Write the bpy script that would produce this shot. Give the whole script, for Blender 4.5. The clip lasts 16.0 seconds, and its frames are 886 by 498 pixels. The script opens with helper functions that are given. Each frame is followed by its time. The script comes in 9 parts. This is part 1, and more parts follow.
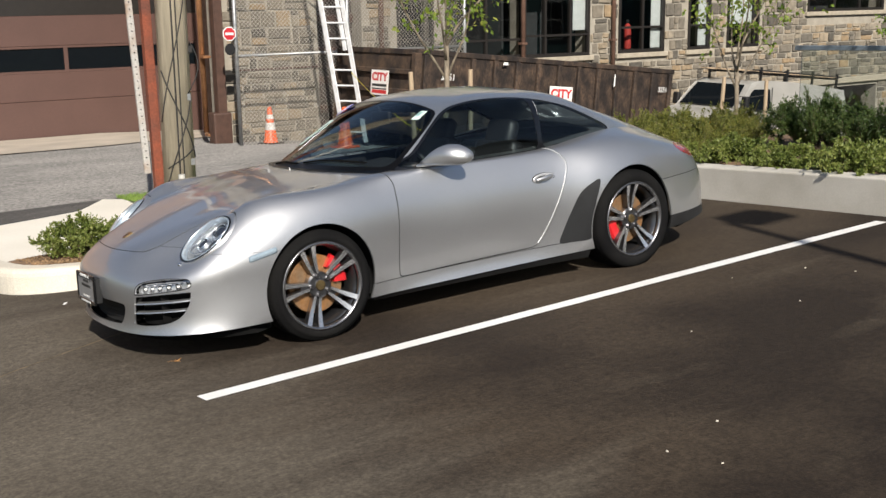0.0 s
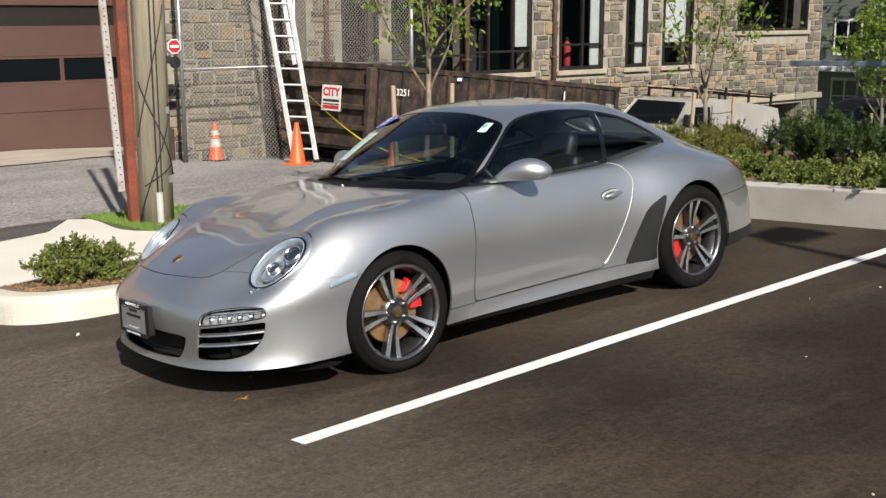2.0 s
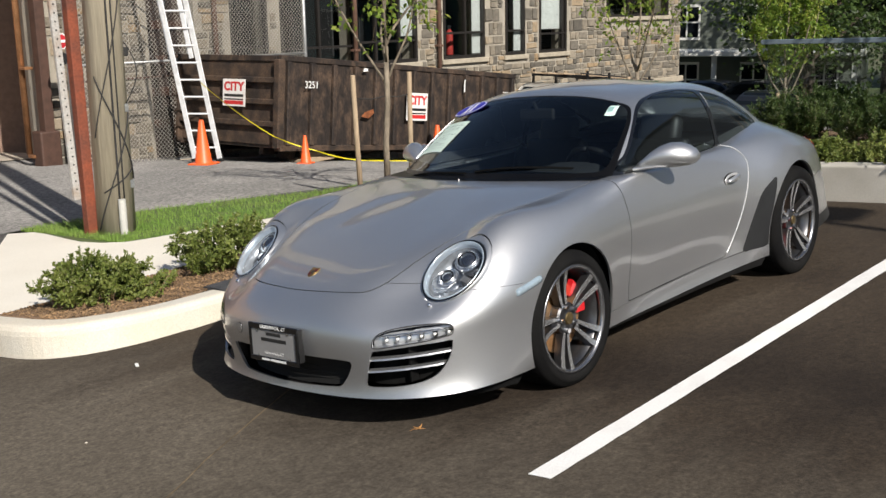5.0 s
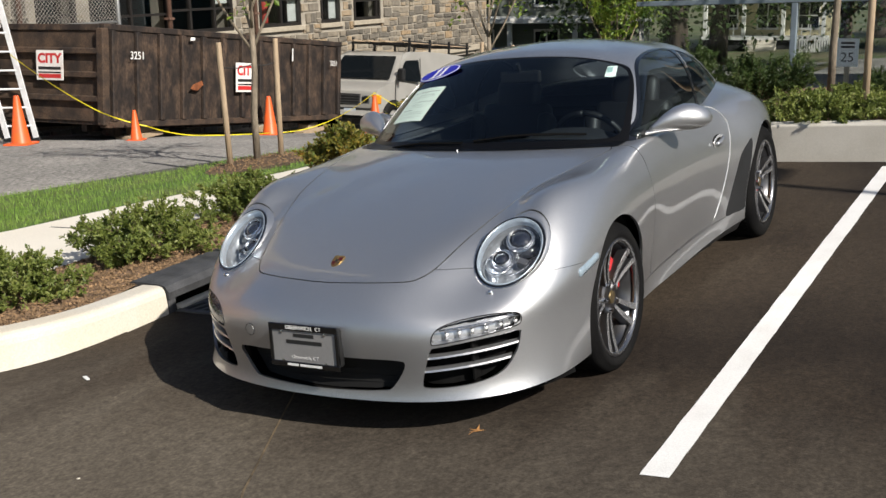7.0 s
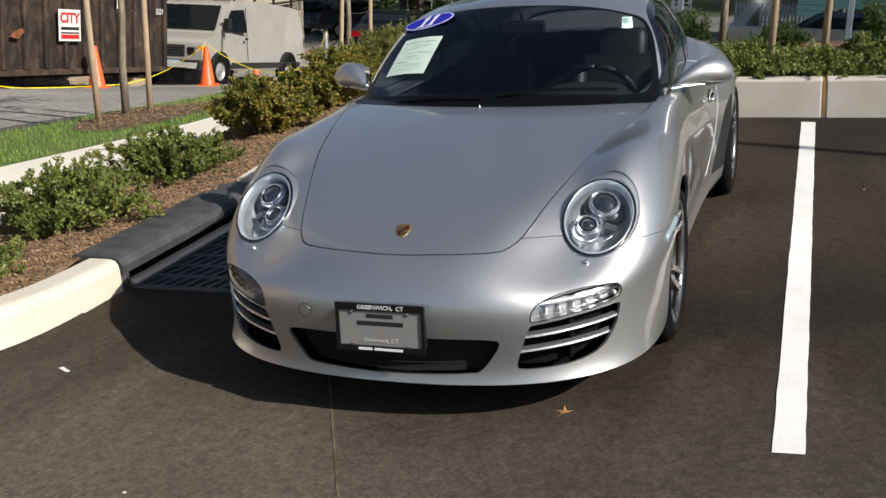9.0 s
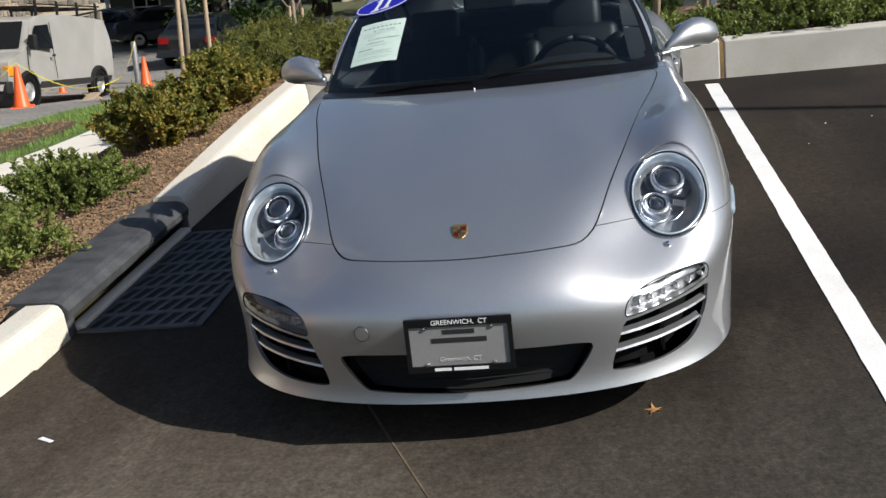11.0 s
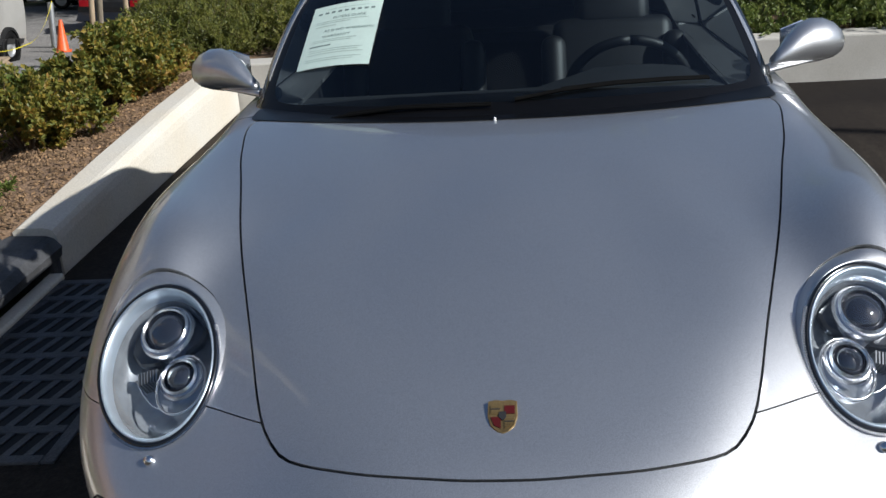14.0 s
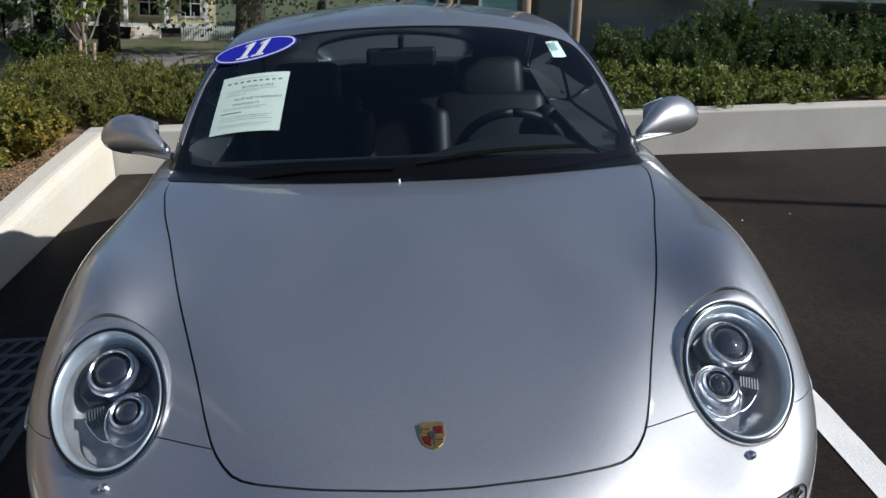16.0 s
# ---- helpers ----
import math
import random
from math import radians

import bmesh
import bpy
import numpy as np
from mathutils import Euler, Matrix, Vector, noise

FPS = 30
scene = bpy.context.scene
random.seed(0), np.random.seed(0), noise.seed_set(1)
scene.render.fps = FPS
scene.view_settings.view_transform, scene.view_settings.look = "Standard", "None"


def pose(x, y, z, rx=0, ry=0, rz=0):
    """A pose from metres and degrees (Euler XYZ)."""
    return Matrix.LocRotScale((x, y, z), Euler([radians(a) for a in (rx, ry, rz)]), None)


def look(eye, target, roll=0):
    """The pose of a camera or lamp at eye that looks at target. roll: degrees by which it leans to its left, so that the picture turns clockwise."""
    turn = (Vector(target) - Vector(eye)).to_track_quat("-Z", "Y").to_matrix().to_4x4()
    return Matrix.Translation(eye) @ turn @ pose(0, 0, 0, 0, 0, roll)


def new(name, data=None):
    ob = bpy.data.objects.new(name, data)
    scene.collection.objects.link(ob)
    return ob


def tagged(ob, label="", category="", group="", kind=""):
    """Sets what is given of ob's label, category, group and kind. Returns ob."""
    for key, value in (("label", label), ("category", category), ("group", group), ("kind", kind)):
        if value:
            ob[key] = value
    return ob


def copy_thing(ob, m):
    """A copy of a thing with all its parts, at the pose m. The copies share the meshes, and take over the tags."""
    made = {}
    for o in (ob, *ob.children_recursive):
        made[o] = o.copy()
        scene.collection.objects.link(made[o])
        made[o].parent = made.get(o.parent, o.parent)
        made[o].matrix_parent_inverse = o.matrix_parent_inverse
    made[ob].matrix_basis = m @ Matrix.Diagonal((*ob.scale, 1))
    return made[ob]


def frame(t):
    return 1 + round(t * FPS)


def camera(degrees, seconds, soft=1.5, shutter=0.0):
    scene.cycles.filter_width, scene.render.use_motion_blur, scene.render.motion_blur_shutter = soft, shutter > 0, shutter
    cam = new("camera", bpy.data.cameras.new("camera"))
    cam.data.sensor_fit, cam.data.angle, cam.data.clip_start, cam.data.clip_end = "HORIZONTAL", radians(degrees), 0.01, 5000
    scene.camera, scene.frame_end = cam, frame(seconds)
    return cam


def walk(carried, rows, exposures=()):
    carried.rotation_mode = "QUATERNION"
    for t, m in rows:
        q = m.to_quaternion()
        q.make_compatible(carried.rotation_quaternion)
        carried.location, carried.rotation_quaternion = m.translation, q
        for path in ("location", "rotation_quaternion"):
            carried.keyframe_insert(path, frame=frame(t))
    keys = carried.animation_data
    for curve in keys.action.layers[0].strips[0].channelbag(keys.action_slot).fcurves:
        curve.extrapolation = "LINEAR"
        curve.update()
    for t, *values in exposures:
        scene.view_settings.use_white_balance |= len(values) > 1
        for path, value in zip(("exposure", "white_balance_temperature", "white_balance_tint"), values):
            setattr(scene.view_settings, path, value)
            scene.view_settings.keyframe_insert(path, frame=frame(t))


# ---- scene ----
cam = camera(44.1, 16.0)
# The parking lot slopes: LOT turns the lot's own frame (x along the car, z off the tarmac) upright.
LOT = Matrix(((0.99944, 0.00108, 0.0335, 0), (0.00108, 0.99792, -0.0645, 0), (-0.0335, 0.0645, 0.99736, 0), (0, 0, 0, 1)))
PATH = [
    (0, (2.744, 6.203, 1.613), (1.655, 4.568, 1.238), -4.6),
    (0.5, (2.755, 5.908, 1.631), (1.695, 4.248, 1.283), -3.4),
    (1, (2.942, 5.733, 1.633), (1.822, 4.109, 1.303), -3.6),
    (1.5, (3.107, 5.484, 1.633), (1.888, 3.949, 1.239), -4.0),
    (2, (3.237, 5.229, 1.617), (2.0, 3.698, 1.261), -4.1),
    (2.5, (3.461, 5.008, 1.632), (2.18, 3.514, 1.276), -3.7),
    (3, (3.664, 4.79, 1.642), (2.336, 3.346, 1.253), -4.2),
    (3.2, (3.685, 4.658, 1.633), (2.361, 3.211, 1.243), -3.8),
    (5.3, (3.996, 3.495, 1.674), (2.506, 2.223, 1.271), -5.3),
    (5.5, (4.001, 3.389, 1.678), (2.489, 2.146, 1.269), -5.1),
    (6, (4.102, 3.115, 1.693), (2.496, 1.994, 1.287), -3.4),
    (6.5, (4.207, 2.805, 1.696), (2.553, 1.783, 1.226), -4.3),
    (7, (4.163, 2.474, 1.689), (2.491, 1.488, 1.209), -5.4),
    (7.5, (4.219, 2.182, 1.699), (2.524, 1.25, 1.192), -3.2),
    (8, (4.321, 1.868, 1.712), (2.575, 1.076, 1.143), -4.9),
    (8.5, (4.223, 1.596, 1.694), (2.458, 0.856, 1.115), -5.0),
    (9, (4.218, 1.345, 1.707), (2.414, 0.713, 1.119), -3.5),
    (9.2, (4.241, 1.227, 1.708), (2.417, 0.653, 1.123), -4.2),
    (11.3, (3.888, 0.352, 1.666), (2.011, 0.108, 1.02), -6.5),
    (11.5, (3.806, 0.292, 1.68), (1.928, 0.081, 1.026), -6.2),
    (12, (3.532, 0.238, 1.64), (1.643, 0.013, 1.022), -5.4),
    (12.5, (3.254, 0.19, 1.597), (1.36, 0.004, 0.984), -3.5),
    (13, (2.933, 0.083, 1.563), (1.039, -0.051, 0.938), -4.4),
    (13.5, (2.619, 0.038, 1.52), (0.742, -0.069, 0.838), -3.6),
    (14, (2.383, 0.069, 1.524), (0.51, -0.106, 0.845), -3.8),
    (14.5, (2.419, 0.046, 1.546), (0.536, -0.06, 0.879), -3.5),
    (15, (2.601, -0.058, 1.562), (0.727, 0.049, 0.873), -3.2),
    (15.5, (2.692, -0.156, 1.568), (0.807, 0.022, 0.923), -1.3),
    (16, (2.654, -0.067, 1.566), (0.739, 0.032, 0.999), -1.5),
]
walk(cam, [(t, LOT @ look(eye, target, roll)) for t, eye, target, roll in PATH], [(0, 0.34, 6450, 11), (5.5, 0.30, 6400, 11), (9, 0.30, 6450, 11), (12.5, 0.38, 5900, 10), (13.5, 0.22, 5880, 10), (14.5, 0.16, 5870, 10), (15.0, 0.22, 5860, 10), (16, 0.06, 5850, 10)])

# ---- world and sun ----
world = bpy.data.worlds.new("world")
scene.world = world
world.use_nodes = True
wn = world.node_tree.nodes
sky = wn.new("ShaderNodeTexSky")
sky.sky_type = "NISHITA"
sky.sun_disc = False
SUN_WAY = (LOT.to_3x3() @ Vector((-0.34, -1.0, -0.70))).normalized()
sky.sun_elevation = math.asin(-SUN_WAY.z)
sky.sun_rotation = math.atan2(-SUN_WAY.x, -SUN_WAY.y)
sky.altitude = 50
sky.air_density, sky.dust_density, sky.ozone_density = 1.0, 1.2, 1.0
world.node_tree.links.new(sky.outputs[0], wn["Background"].inputs[0])
wn["Background"].inputs[1].default_value = 0.07
sun = new("sun", bpy.data.lights.new("sun", "SUN"))
sun.data.energy, sun.data.angle, sun.data.color = 5.0, radians(0.53), (1.0, 0.94, 0.84)
sun.matrix_world = look((0, 0, 30), tuple(Vector((0, 0, 30)) + SUN_WAY))

# ---- materials ----
MATS = {}


def nodes_of(name):
    m = bpy.data.materials.new(name)
    m.use_nodes = True
    return m, m.node_tree.nodes, m.node_tree.links, m.node_tree.nodes["Principled BSDF"]


def mat(name, colour, rough=0.6, metal=0.0, vary=0.15, scale=8.0, fine=60.0, bump=0.0, tint=None, coat=0.0, spread=0.0, stretch=(1, 1, 1), spec=0.5, stain=0.5, obj=True):
    """A surface with a base colour that varies at two scales, optional relief, and a random shift for each piece."""
    if name in MATS:
        return MATS[name]
    m, n, l, b = nodes_of(name)
    tc = n.new("ShaderNodeTexCoord")
    mp = n.new("ShaderNodeMapping")
    mp.inputs["Scale"].default_value = stretch
    l.new(tc.outputs["Object"], mp.inputs[0])
    big, small = n.new("ShaderNodeTexNoise"), n.new("ShaderNodeTexNoise")
    big.inputs["Scale"].default_value, small.inputs["Scale"].default_value = scale, fine
    big.inputs["Detail"].default_value, small.inputs["Detail"].default_value = 4, 3
    for tex in (big, small):
        l.new(mp.outputs[0], tex.inputs["Vector"])
    mix = n.new("ShaderNodeMix")
    mix.data_type = "RGBA"
    other = tint or tuple(c * (1 - 2 * vary) for c in colour)
    mix.inputs["A"].default_value, mix.inputs["B"].default_value = (*colour, 1), (*other, 1)
    ramp = n.new("ShaderNodeMapRange")
    ramp.inputs["From Min"].default_value, ramp.inputs["From Max"].default_value = stain - 0.15, stain + 0.18
    l.new(big.outputs[0], ramp.inputs[0])
    l.new(ramp.outputs[0], mix.inputs["Factor"])
    hsv = n.new("ShaderNodeHueSaturation")
    val = n.new("ShaderNodeMapRange")
    val.inputs["From Min"].default_value, val.inputs["From Max"].default_value = 0.25, 0.75
    val.inputs["To Min"].default_value, val.inputs["To Max"].default_value = 1 - vary, 1 + vary
    l.new(small.outputs[0], val.inputs[0])
    last = val.outputs[0]
    if spread:
        info = n.new("ShaderNodeObjectInfo")
        geo = n.new("ShaderNodeNewGeometry")
        add = n.new("ShaderNodeMath")
        add.operation = "ADD"
        l.new(info.outputs["Random"], add.inputs[0])
        l.new(geo.outputs["Random Per Island"], add.inputs[1])
        fr = n.new("ShaderNodeMath")
        fr.operation = "FRACT"
        l.new(add.outputs[0], fr.inputs[0])
        piece = n.new("ShaderNodeMapRange")
        piece.inputs["To Min"].default_value, piece.inputs["To Max"].default_value = 1 - spread, 1 + spread
        l.new(fr.outputs[0], piece.inputs[0])
        mul = n.new("ShaderNodeMath")
        mul.operation = "MULTIPLY"
        l.new(last, mul.inputs[0])
        l.new(piece.outputs[0], mul.inputs[1])
        last = mul.outputs[0]
    l.new(last, hsv.inputs["Value"])
    l.new(mix.outputs["Result"], hsv.inputs["Color"])
    l.new(hsv.outputs[0], b.inputs["Base Color"])
    b.inputs["Roughness"].default_value, b.inputs["Metallic"].default_value = rough, metal
    b.inputs["Coat Weight"].default_value, b.inputs["Coat Roughness"].default_value = coat, 0.04
    b.inputs["Specular IOR Level"].default_value = spec
    if bump:
        bp = n.new("ShaderNodeBump")
        bp.inputs["Strength"].default_value, bp.inputs["Distance"].default_value = min(1.0, bump), 0.01
        l.new(small.outputs[0], bp.inputs["Height"])
        l.new(bp.outputs[0], b.inputs["Normal"])
    MATS[name] = m
    return m


def glass_mat(name, tint=(0.75, 0.8, 0.78), rough=0.0, clear=0.9):
    """A thin pane: tinted and see-through, with a gloss that grows at grazing angles."""
    if name in MATS:
        return MATS[name]
    m, n, l, b = nodes_of(name)
    n.remove(b)
    tr, gl, mx, fr = (n.new("ShaderNodeBsdf" + k) if k != "Fresnel" else n.new("ShaderNodeFresnel") for k in ("Transparent", "Glossy", "Glossy", "Fresnel"))
    n.remove(mx)
    mx = n.new("ShaderNodeMixShader")
    tr.inputs[0].default_value = (*tint, 1)
    gl.inputs["Roughness"].default_value = rough
    gl.inputs["Color"].default_value = (clear, clear, clear, 1)
    fr.inputs[0].default_value = 1.5
    l.new(fr.outputs[0], mx.inputs[0])
    l.new(tr.outputs[0], mx.inputs[1])
    l.new(gl.outputs[0], mx.inputs[2])
    l.new(mx.outputs[0], n["Material Output"].inputs[0])
    MATS[name] = m
    return m


# ---- builders ----
def solid(name, bm, material, parent=None, label="", smooth=False, kind=""):
    """Links a bmesh as one mesh object, under parent if there is one."""
    me = bpy.data.meshes.new(name)
    bmesh.ops.recalc_face_normals(bm, faces=bm.faces)
    bm.to_mesh(me)
    bm.free()
    me.materials.append(material)
    if smooth:
        me.shade_smooth()
    ob = new(name, me)
    ob.parent = parent
    return tagged(ob, label, kind=kind)


def part(name, bm, material, parent, label="", smooth=False):
    return solid(name, bm, material, parent, label, smooth)


def raw(name, verts, faces, material, parent=None, label="", smooth=False, kind=""):
    me = bpy.data.meshes.new(name)
    me.from_pydata([tuple(p) for p in verts], [], faces)
    me.materials.append(material)
    if smooth:
        me.shade_smooth()
    ob = new(name, me)
    ob.parent = parent
    return tagged(ob, label, kind=kind)


def thing(name, m, label, category, group="", kind=""):
    ob = new(name)
    ob.matrix_world = m
    return tagged(ob, label, category, group, kind)


def box(bm, lo, hi, m=None, bevel=0.0, segs=1):
    lo, hi = Vector(lo), Vector(hi)
    t = Matrix.Translation((lo + hi) / 2) @ Matrix.Diagonal((*(hi - lo), 1))
    made = bmesh.ops.create_cube(bm, size=1, matrix=(m @ t) if m else t)["verts"]
    if bevel:
        bmesh.ops.bevel(bm, geom=list({e for v in made for e in v.link_edges}), offset=bevel, segments=segs, affect="EDGES", profile=0.5)
    return bm


def boxed(lo, hi, m=None, bevel=0.0, segs=1):
    return box(bmesh.new(), lo, hi, m, bevel, segs)


def rod(bm, a, b, r0, r1=None, n=10, caps=True):
    a, b = Vector(a), Vector(b)
    m = Matrix.Translation((a + b) / 2) @ (b - a).to_track_quat("Z", "Y").to_matrix().to_4x4()
    bmesh.ops.create_cone(bm, cap_ends=caps, segments=n, radius1=r0, radius2=r0 if r1 is None else r1, depth=(b - a).length, matrix=m)
    return bm


def rodded(a, b, r0, r1=None, n=10):
    return rod(bmesh.new(), a, b, r0, r1, n)


def lathe(profile, n=32, m=None, closed=False):
    """A bmesh turned round the z axis from (radius, height) pairs."""
    bm = bmesh.new()
    rings = []
    for r, z in profile:
        rings.append([bm.verts.new((r * math.cos(2 * math.pi * k / n), r * math.sin(2 * math.pi * k / n), z)) for k in range(n)])
    pairs = list(zip(rings, rings[1:])) + ([(rings[-1], rings[0])] if closed else [])
    for a, b in pairs:
        for k in range(n):
            bm.faces.new((a[k], a[(k + 1) % n], b[(k + 1) % n], b[k]))
    if m:
        bm.transform(m)
    return bm


def plate(points, depth, m=None, bevel=0.0):
    """A flat outline in the xy plane made solid by depth along z."""
    bm = bmesh.new()
    f = bm.faces.new([bm.verts.new((x, y, 0)) for x, y in points])
    made = bmesh.ops.extrude_face_region(bm, geom=[f])["geom"]
    bmesh.ops.translate(bm, vec=(0, 0, depth), verts=[g for g in made if isinstance(g, bmesh.types.BMVert)])
    if bevel:
        bmesh.ops.bevel(bm, geom=[e for e in bm.edges], offset=bevel, segments=1, affect="EDGES", profile=0.5)
    if m:
        bm.transform(m)
    return bm


def tube(points, radius, n=8, taper=None):
    """A round tube along points."""
    bm = bmesh.new()
    pts = [Vector(p) for p in points]
    rings = []
    side = None
    for k, p in enumerate(pts):
        way = (pts[min(k + 1, len(pts) - 1)] - pts[max(k - 1, 0)]).normalized()
        if side is None:
            side = way.orthogonal().normalized()
        side = (side - way * side.dot(way)).normalized()
        up = way.cross(side)
        r = radius if taper is None else radius + (taper - radius) * k / (len(pts) - 1)
        rings.append([bm.verts.new(p + r * (math.cos(2 * math.pi * j / n) * side + math.sin(2 * math.pi * j / n) * up)) for j in range(n)])
    for a, b in zip(rings, rings[1:]):
        for j in range(n):
            bm.faces.new((a[j], a[(j + 1) % n], b[(j + 1) % n], b[j]))
    bm.faces.new(rings[0][::-1])
    bm.faces.new(rings[-1])
    return bm


def lettering(name, text, size, material, parent, m, depth=0.001, align="CENTER", bold=0.0):
    """Raised letters in the built-in font, as a mesh."""
    cu = bpy.data.curves.new(name, "FONT")
    cu.body, cu.size, cu.extrude, cu.align_x, cu.align_y = text, size, depth, align, "CENTER"
    cu.offset = bold
    tmp = bpy.data.objects.new(name, cu)
    scene.collection.objects.link(tmp)
    me = bpy.data.meshes.new_from_object(tmp.evaluated_get(bpy.context.evaluated_depsgraph_get()))
    bpy.data.objects.remove(tmp)
    me.materials.clear()
    me.materials.append(material)
    ob = new(name, me)
    ob.parent = parent
    ob.matrix_basis = m
    return ob

# ---- ground heights ----
def street_z(x, y):
    """Height of the street, which falls away past the building."""
    return float(np.interp(x, (-120, -60, -42, -24, -20, -16, -14, -12, -10.67, -9, -7.3, -5, -2, 2, 8, 40), (-3.0, -2.65, -2.4, -2.1, -1.9, -1.45, -1.2, -0.98, -0.8, -0.62, -0.47, -0.36, -0.36, -0.42, -0.6, -1.2))) + 0.05 * (max(y, -24) + 7)


def lot_z(x, y):
    return -0.03359 * x + 0.06467 * y


def ease(a, b, x):
    s = min(1.0, max(0.0, (x - a) / (b - a)))
    return s * s * (3 - 2 * s)


def ground_z(x, y):
    s = max(ease(-2.6, -5.2, y), ease(-5.5, -9.5, x))
    return lot_z(x, y) * (1 - s) + street_z(x, y) * s


def asphalt(name, colour, patch, spots, dust=None, grain=0.24, pitch=55, blotch=0.26):
    """Tarmac: fine stones, broad stains, worn pale streaks."""
    m, n, l, b = nodes_of(name)
    tc = n.new("ShaderNodeTexCoord")
    fine, broad, streak = n.new("ShaderNodeTexNoise"), n.new("ShaderNodeTexNoise"), n.new("ShaderNodeTexNoise")
    stones = n.new("ShaderNodeTexVoronoi")
    fine.inputs["Scale"].default_value, broad.inputs["Scale"].default_value, streak.inputs["Scale"].default_value, stones.inputs["Scale"].default_value = pitch, 0.55, 2.2, 130
    broad.inputs["Detail"].default_value, streak.inputs["Detail"].default_value, fine.inputs["Detail"].default_value = 5, 6, 6
    mp = n.new("ShaderNodeMapping")
    mp.inputs["Scale"].default_value = (0.35, 1.3, 1)
    mp.inputs["Rotation"].default_value = (0, 0, 0.5)
    l.new(tc.outputs["Object"], mp.inputs[0])
    l.new(mp.outputs[0], streak.inputs["Vector"])
    for t in (fine, broad, stones):
        l.new(tc.outputs["Object"], t.inputs["Vector"])

    def spread(src, lo, hi, a, c):
        r = n.new("ShaderNodeMapRange")
        for key, val in (("From Min", lo), ("From Max", hi), ("To Min", a), ("To Max", c)):
            r.inputs[key].default_value = val
        l.new(src, r.inputs[0])
        return r.outputs[0]

    mix = n.new("ShaderNodeMix")
    mix.data_type = "RGBA"
    mix.inputs["A"].default_value, mix.inputs["B"].default_value = (*colour, 1), (*patch, 1)
    l.new(spread(broad.outputs[0], 0.42, 0.58, 0, 1), mix.inputs["Factor"])
    mix2 = n.new("ShaderNodeMix")
    mix2.data_type = "RGBA"
    mix2.inputs["B"].default_value = (*spots, 1)
    l.new(mix.outputs["Result"], mix2.inputs["A"])
    l.new(spread(streak.outputs[0], 0.58, 0.74, 0, 0.55), mix2.inputs["Factor"])
    toned = mix2.outputs["Result"]
    if dust:
        # grey dust carried over the driving lane, ragged at its edge
        sep, sub, mix3 = n.new("ShaderNodeSeparateXYZ"), n.new("ShaderNodeMath"), n.new("ShaderNodeMix")
        l.new(tc.outputs["Object"], sep.inputs[0])
        sub.operation = "MULTIPLY_ADD"
        sub.inputs[1].default_value = 1.6
        l.new(streak.outputs[0], sub.inputs[0])
        lane = n.new("ShaderNodeVectorMath")
        lane.operation = "DOT_PRODUCT"
        lane.inputs[1].default_value = (1.0, 0.04, 0.0)
        l.new(tc.outputs["Object"], lane.inputs[0])
        l.new(lane.outputs["Value"], sub.inputs[2])
        mix3.data_type = "RGBA"
        mix3.inputs["B"].default_value = (*dust, 1)
        l.new(toned, mix3.inputs["A"])
        swirl = n.new("ShaderNodeMath")
        swirl.operation = "MULTIPLY"
        l.new(spread(sub.outputs[0], 1.05, 2.2, 0, 1), swirl.inputs[0])
        l.new(spread(broad.outputs[0], 0.32, 0.6, 0.55, 1.0), swirl.inputs[1])
        l.new(swirl.outputs[0], mix3.inputs["Factor"])
        toned = mix3.outputs["Result"]
        n.remove(sep)
    hsv = n.new("ShaderNodeHueSaturation")
    mul = n.new("ShaderNodeMath")
    mul.operation = "MULTIPLY"
    l.new(spread(fine.outputs[0], 0.3, 0.7, 1 - grain, 1 + grain), mul.inputs[0])
    l.new(spread(stones.outputs["Distance"], 0.0, 0.6, 1.12, 0.9), mul.inputs[1])
    # hand-sized blotches where binder shows between the stones
    blot, mul2 = n.new("ShaderNodeTexNoise"), n.new("ShaderNodeMath")
    blot.inputs["Scale"].default_value, blot.inputs["Detail"].default_value, blot.inputs["Roughness"].default_value = 19.0, 8, 0.72
    l.new(tc.outputs["Object"], blot.inputs["Vector"])
    mul2.operation = "MULTIPLY"
    l.new(mul.outputs[0], mul2.inputs[0])
    l.new(spread(blot.outputs[0], 0.36, 0.64, 1 - blotch, 1 + blotch), mul2.inputs[1])
    l.new(mul2.outputs[0], hsv.inputs["Value"])
    l.new(toned, hsv.inputs["Color"])
    l.new(hsv.outputs[0], b.inputs["Base Color"])
    b.inputs["Roughness"].default_value = 0.88
    b.inputs["Diffuse Roughness"].default_value = 1.0
    b.inputs["Specular IOR Level"].default_value = 0.2
    bp = n.new("ShaderNodeBump")
    bp.inputs["Strength"].default_value, bp.inputs["Distance"].default_value = 0.25, 0.005
    l.new(stones.outputs["Distance"], bp.inputs["Height"])
    l.new(bp.outputs[0], b.inputs["Normal"])
    MATS[name] = m
    return m


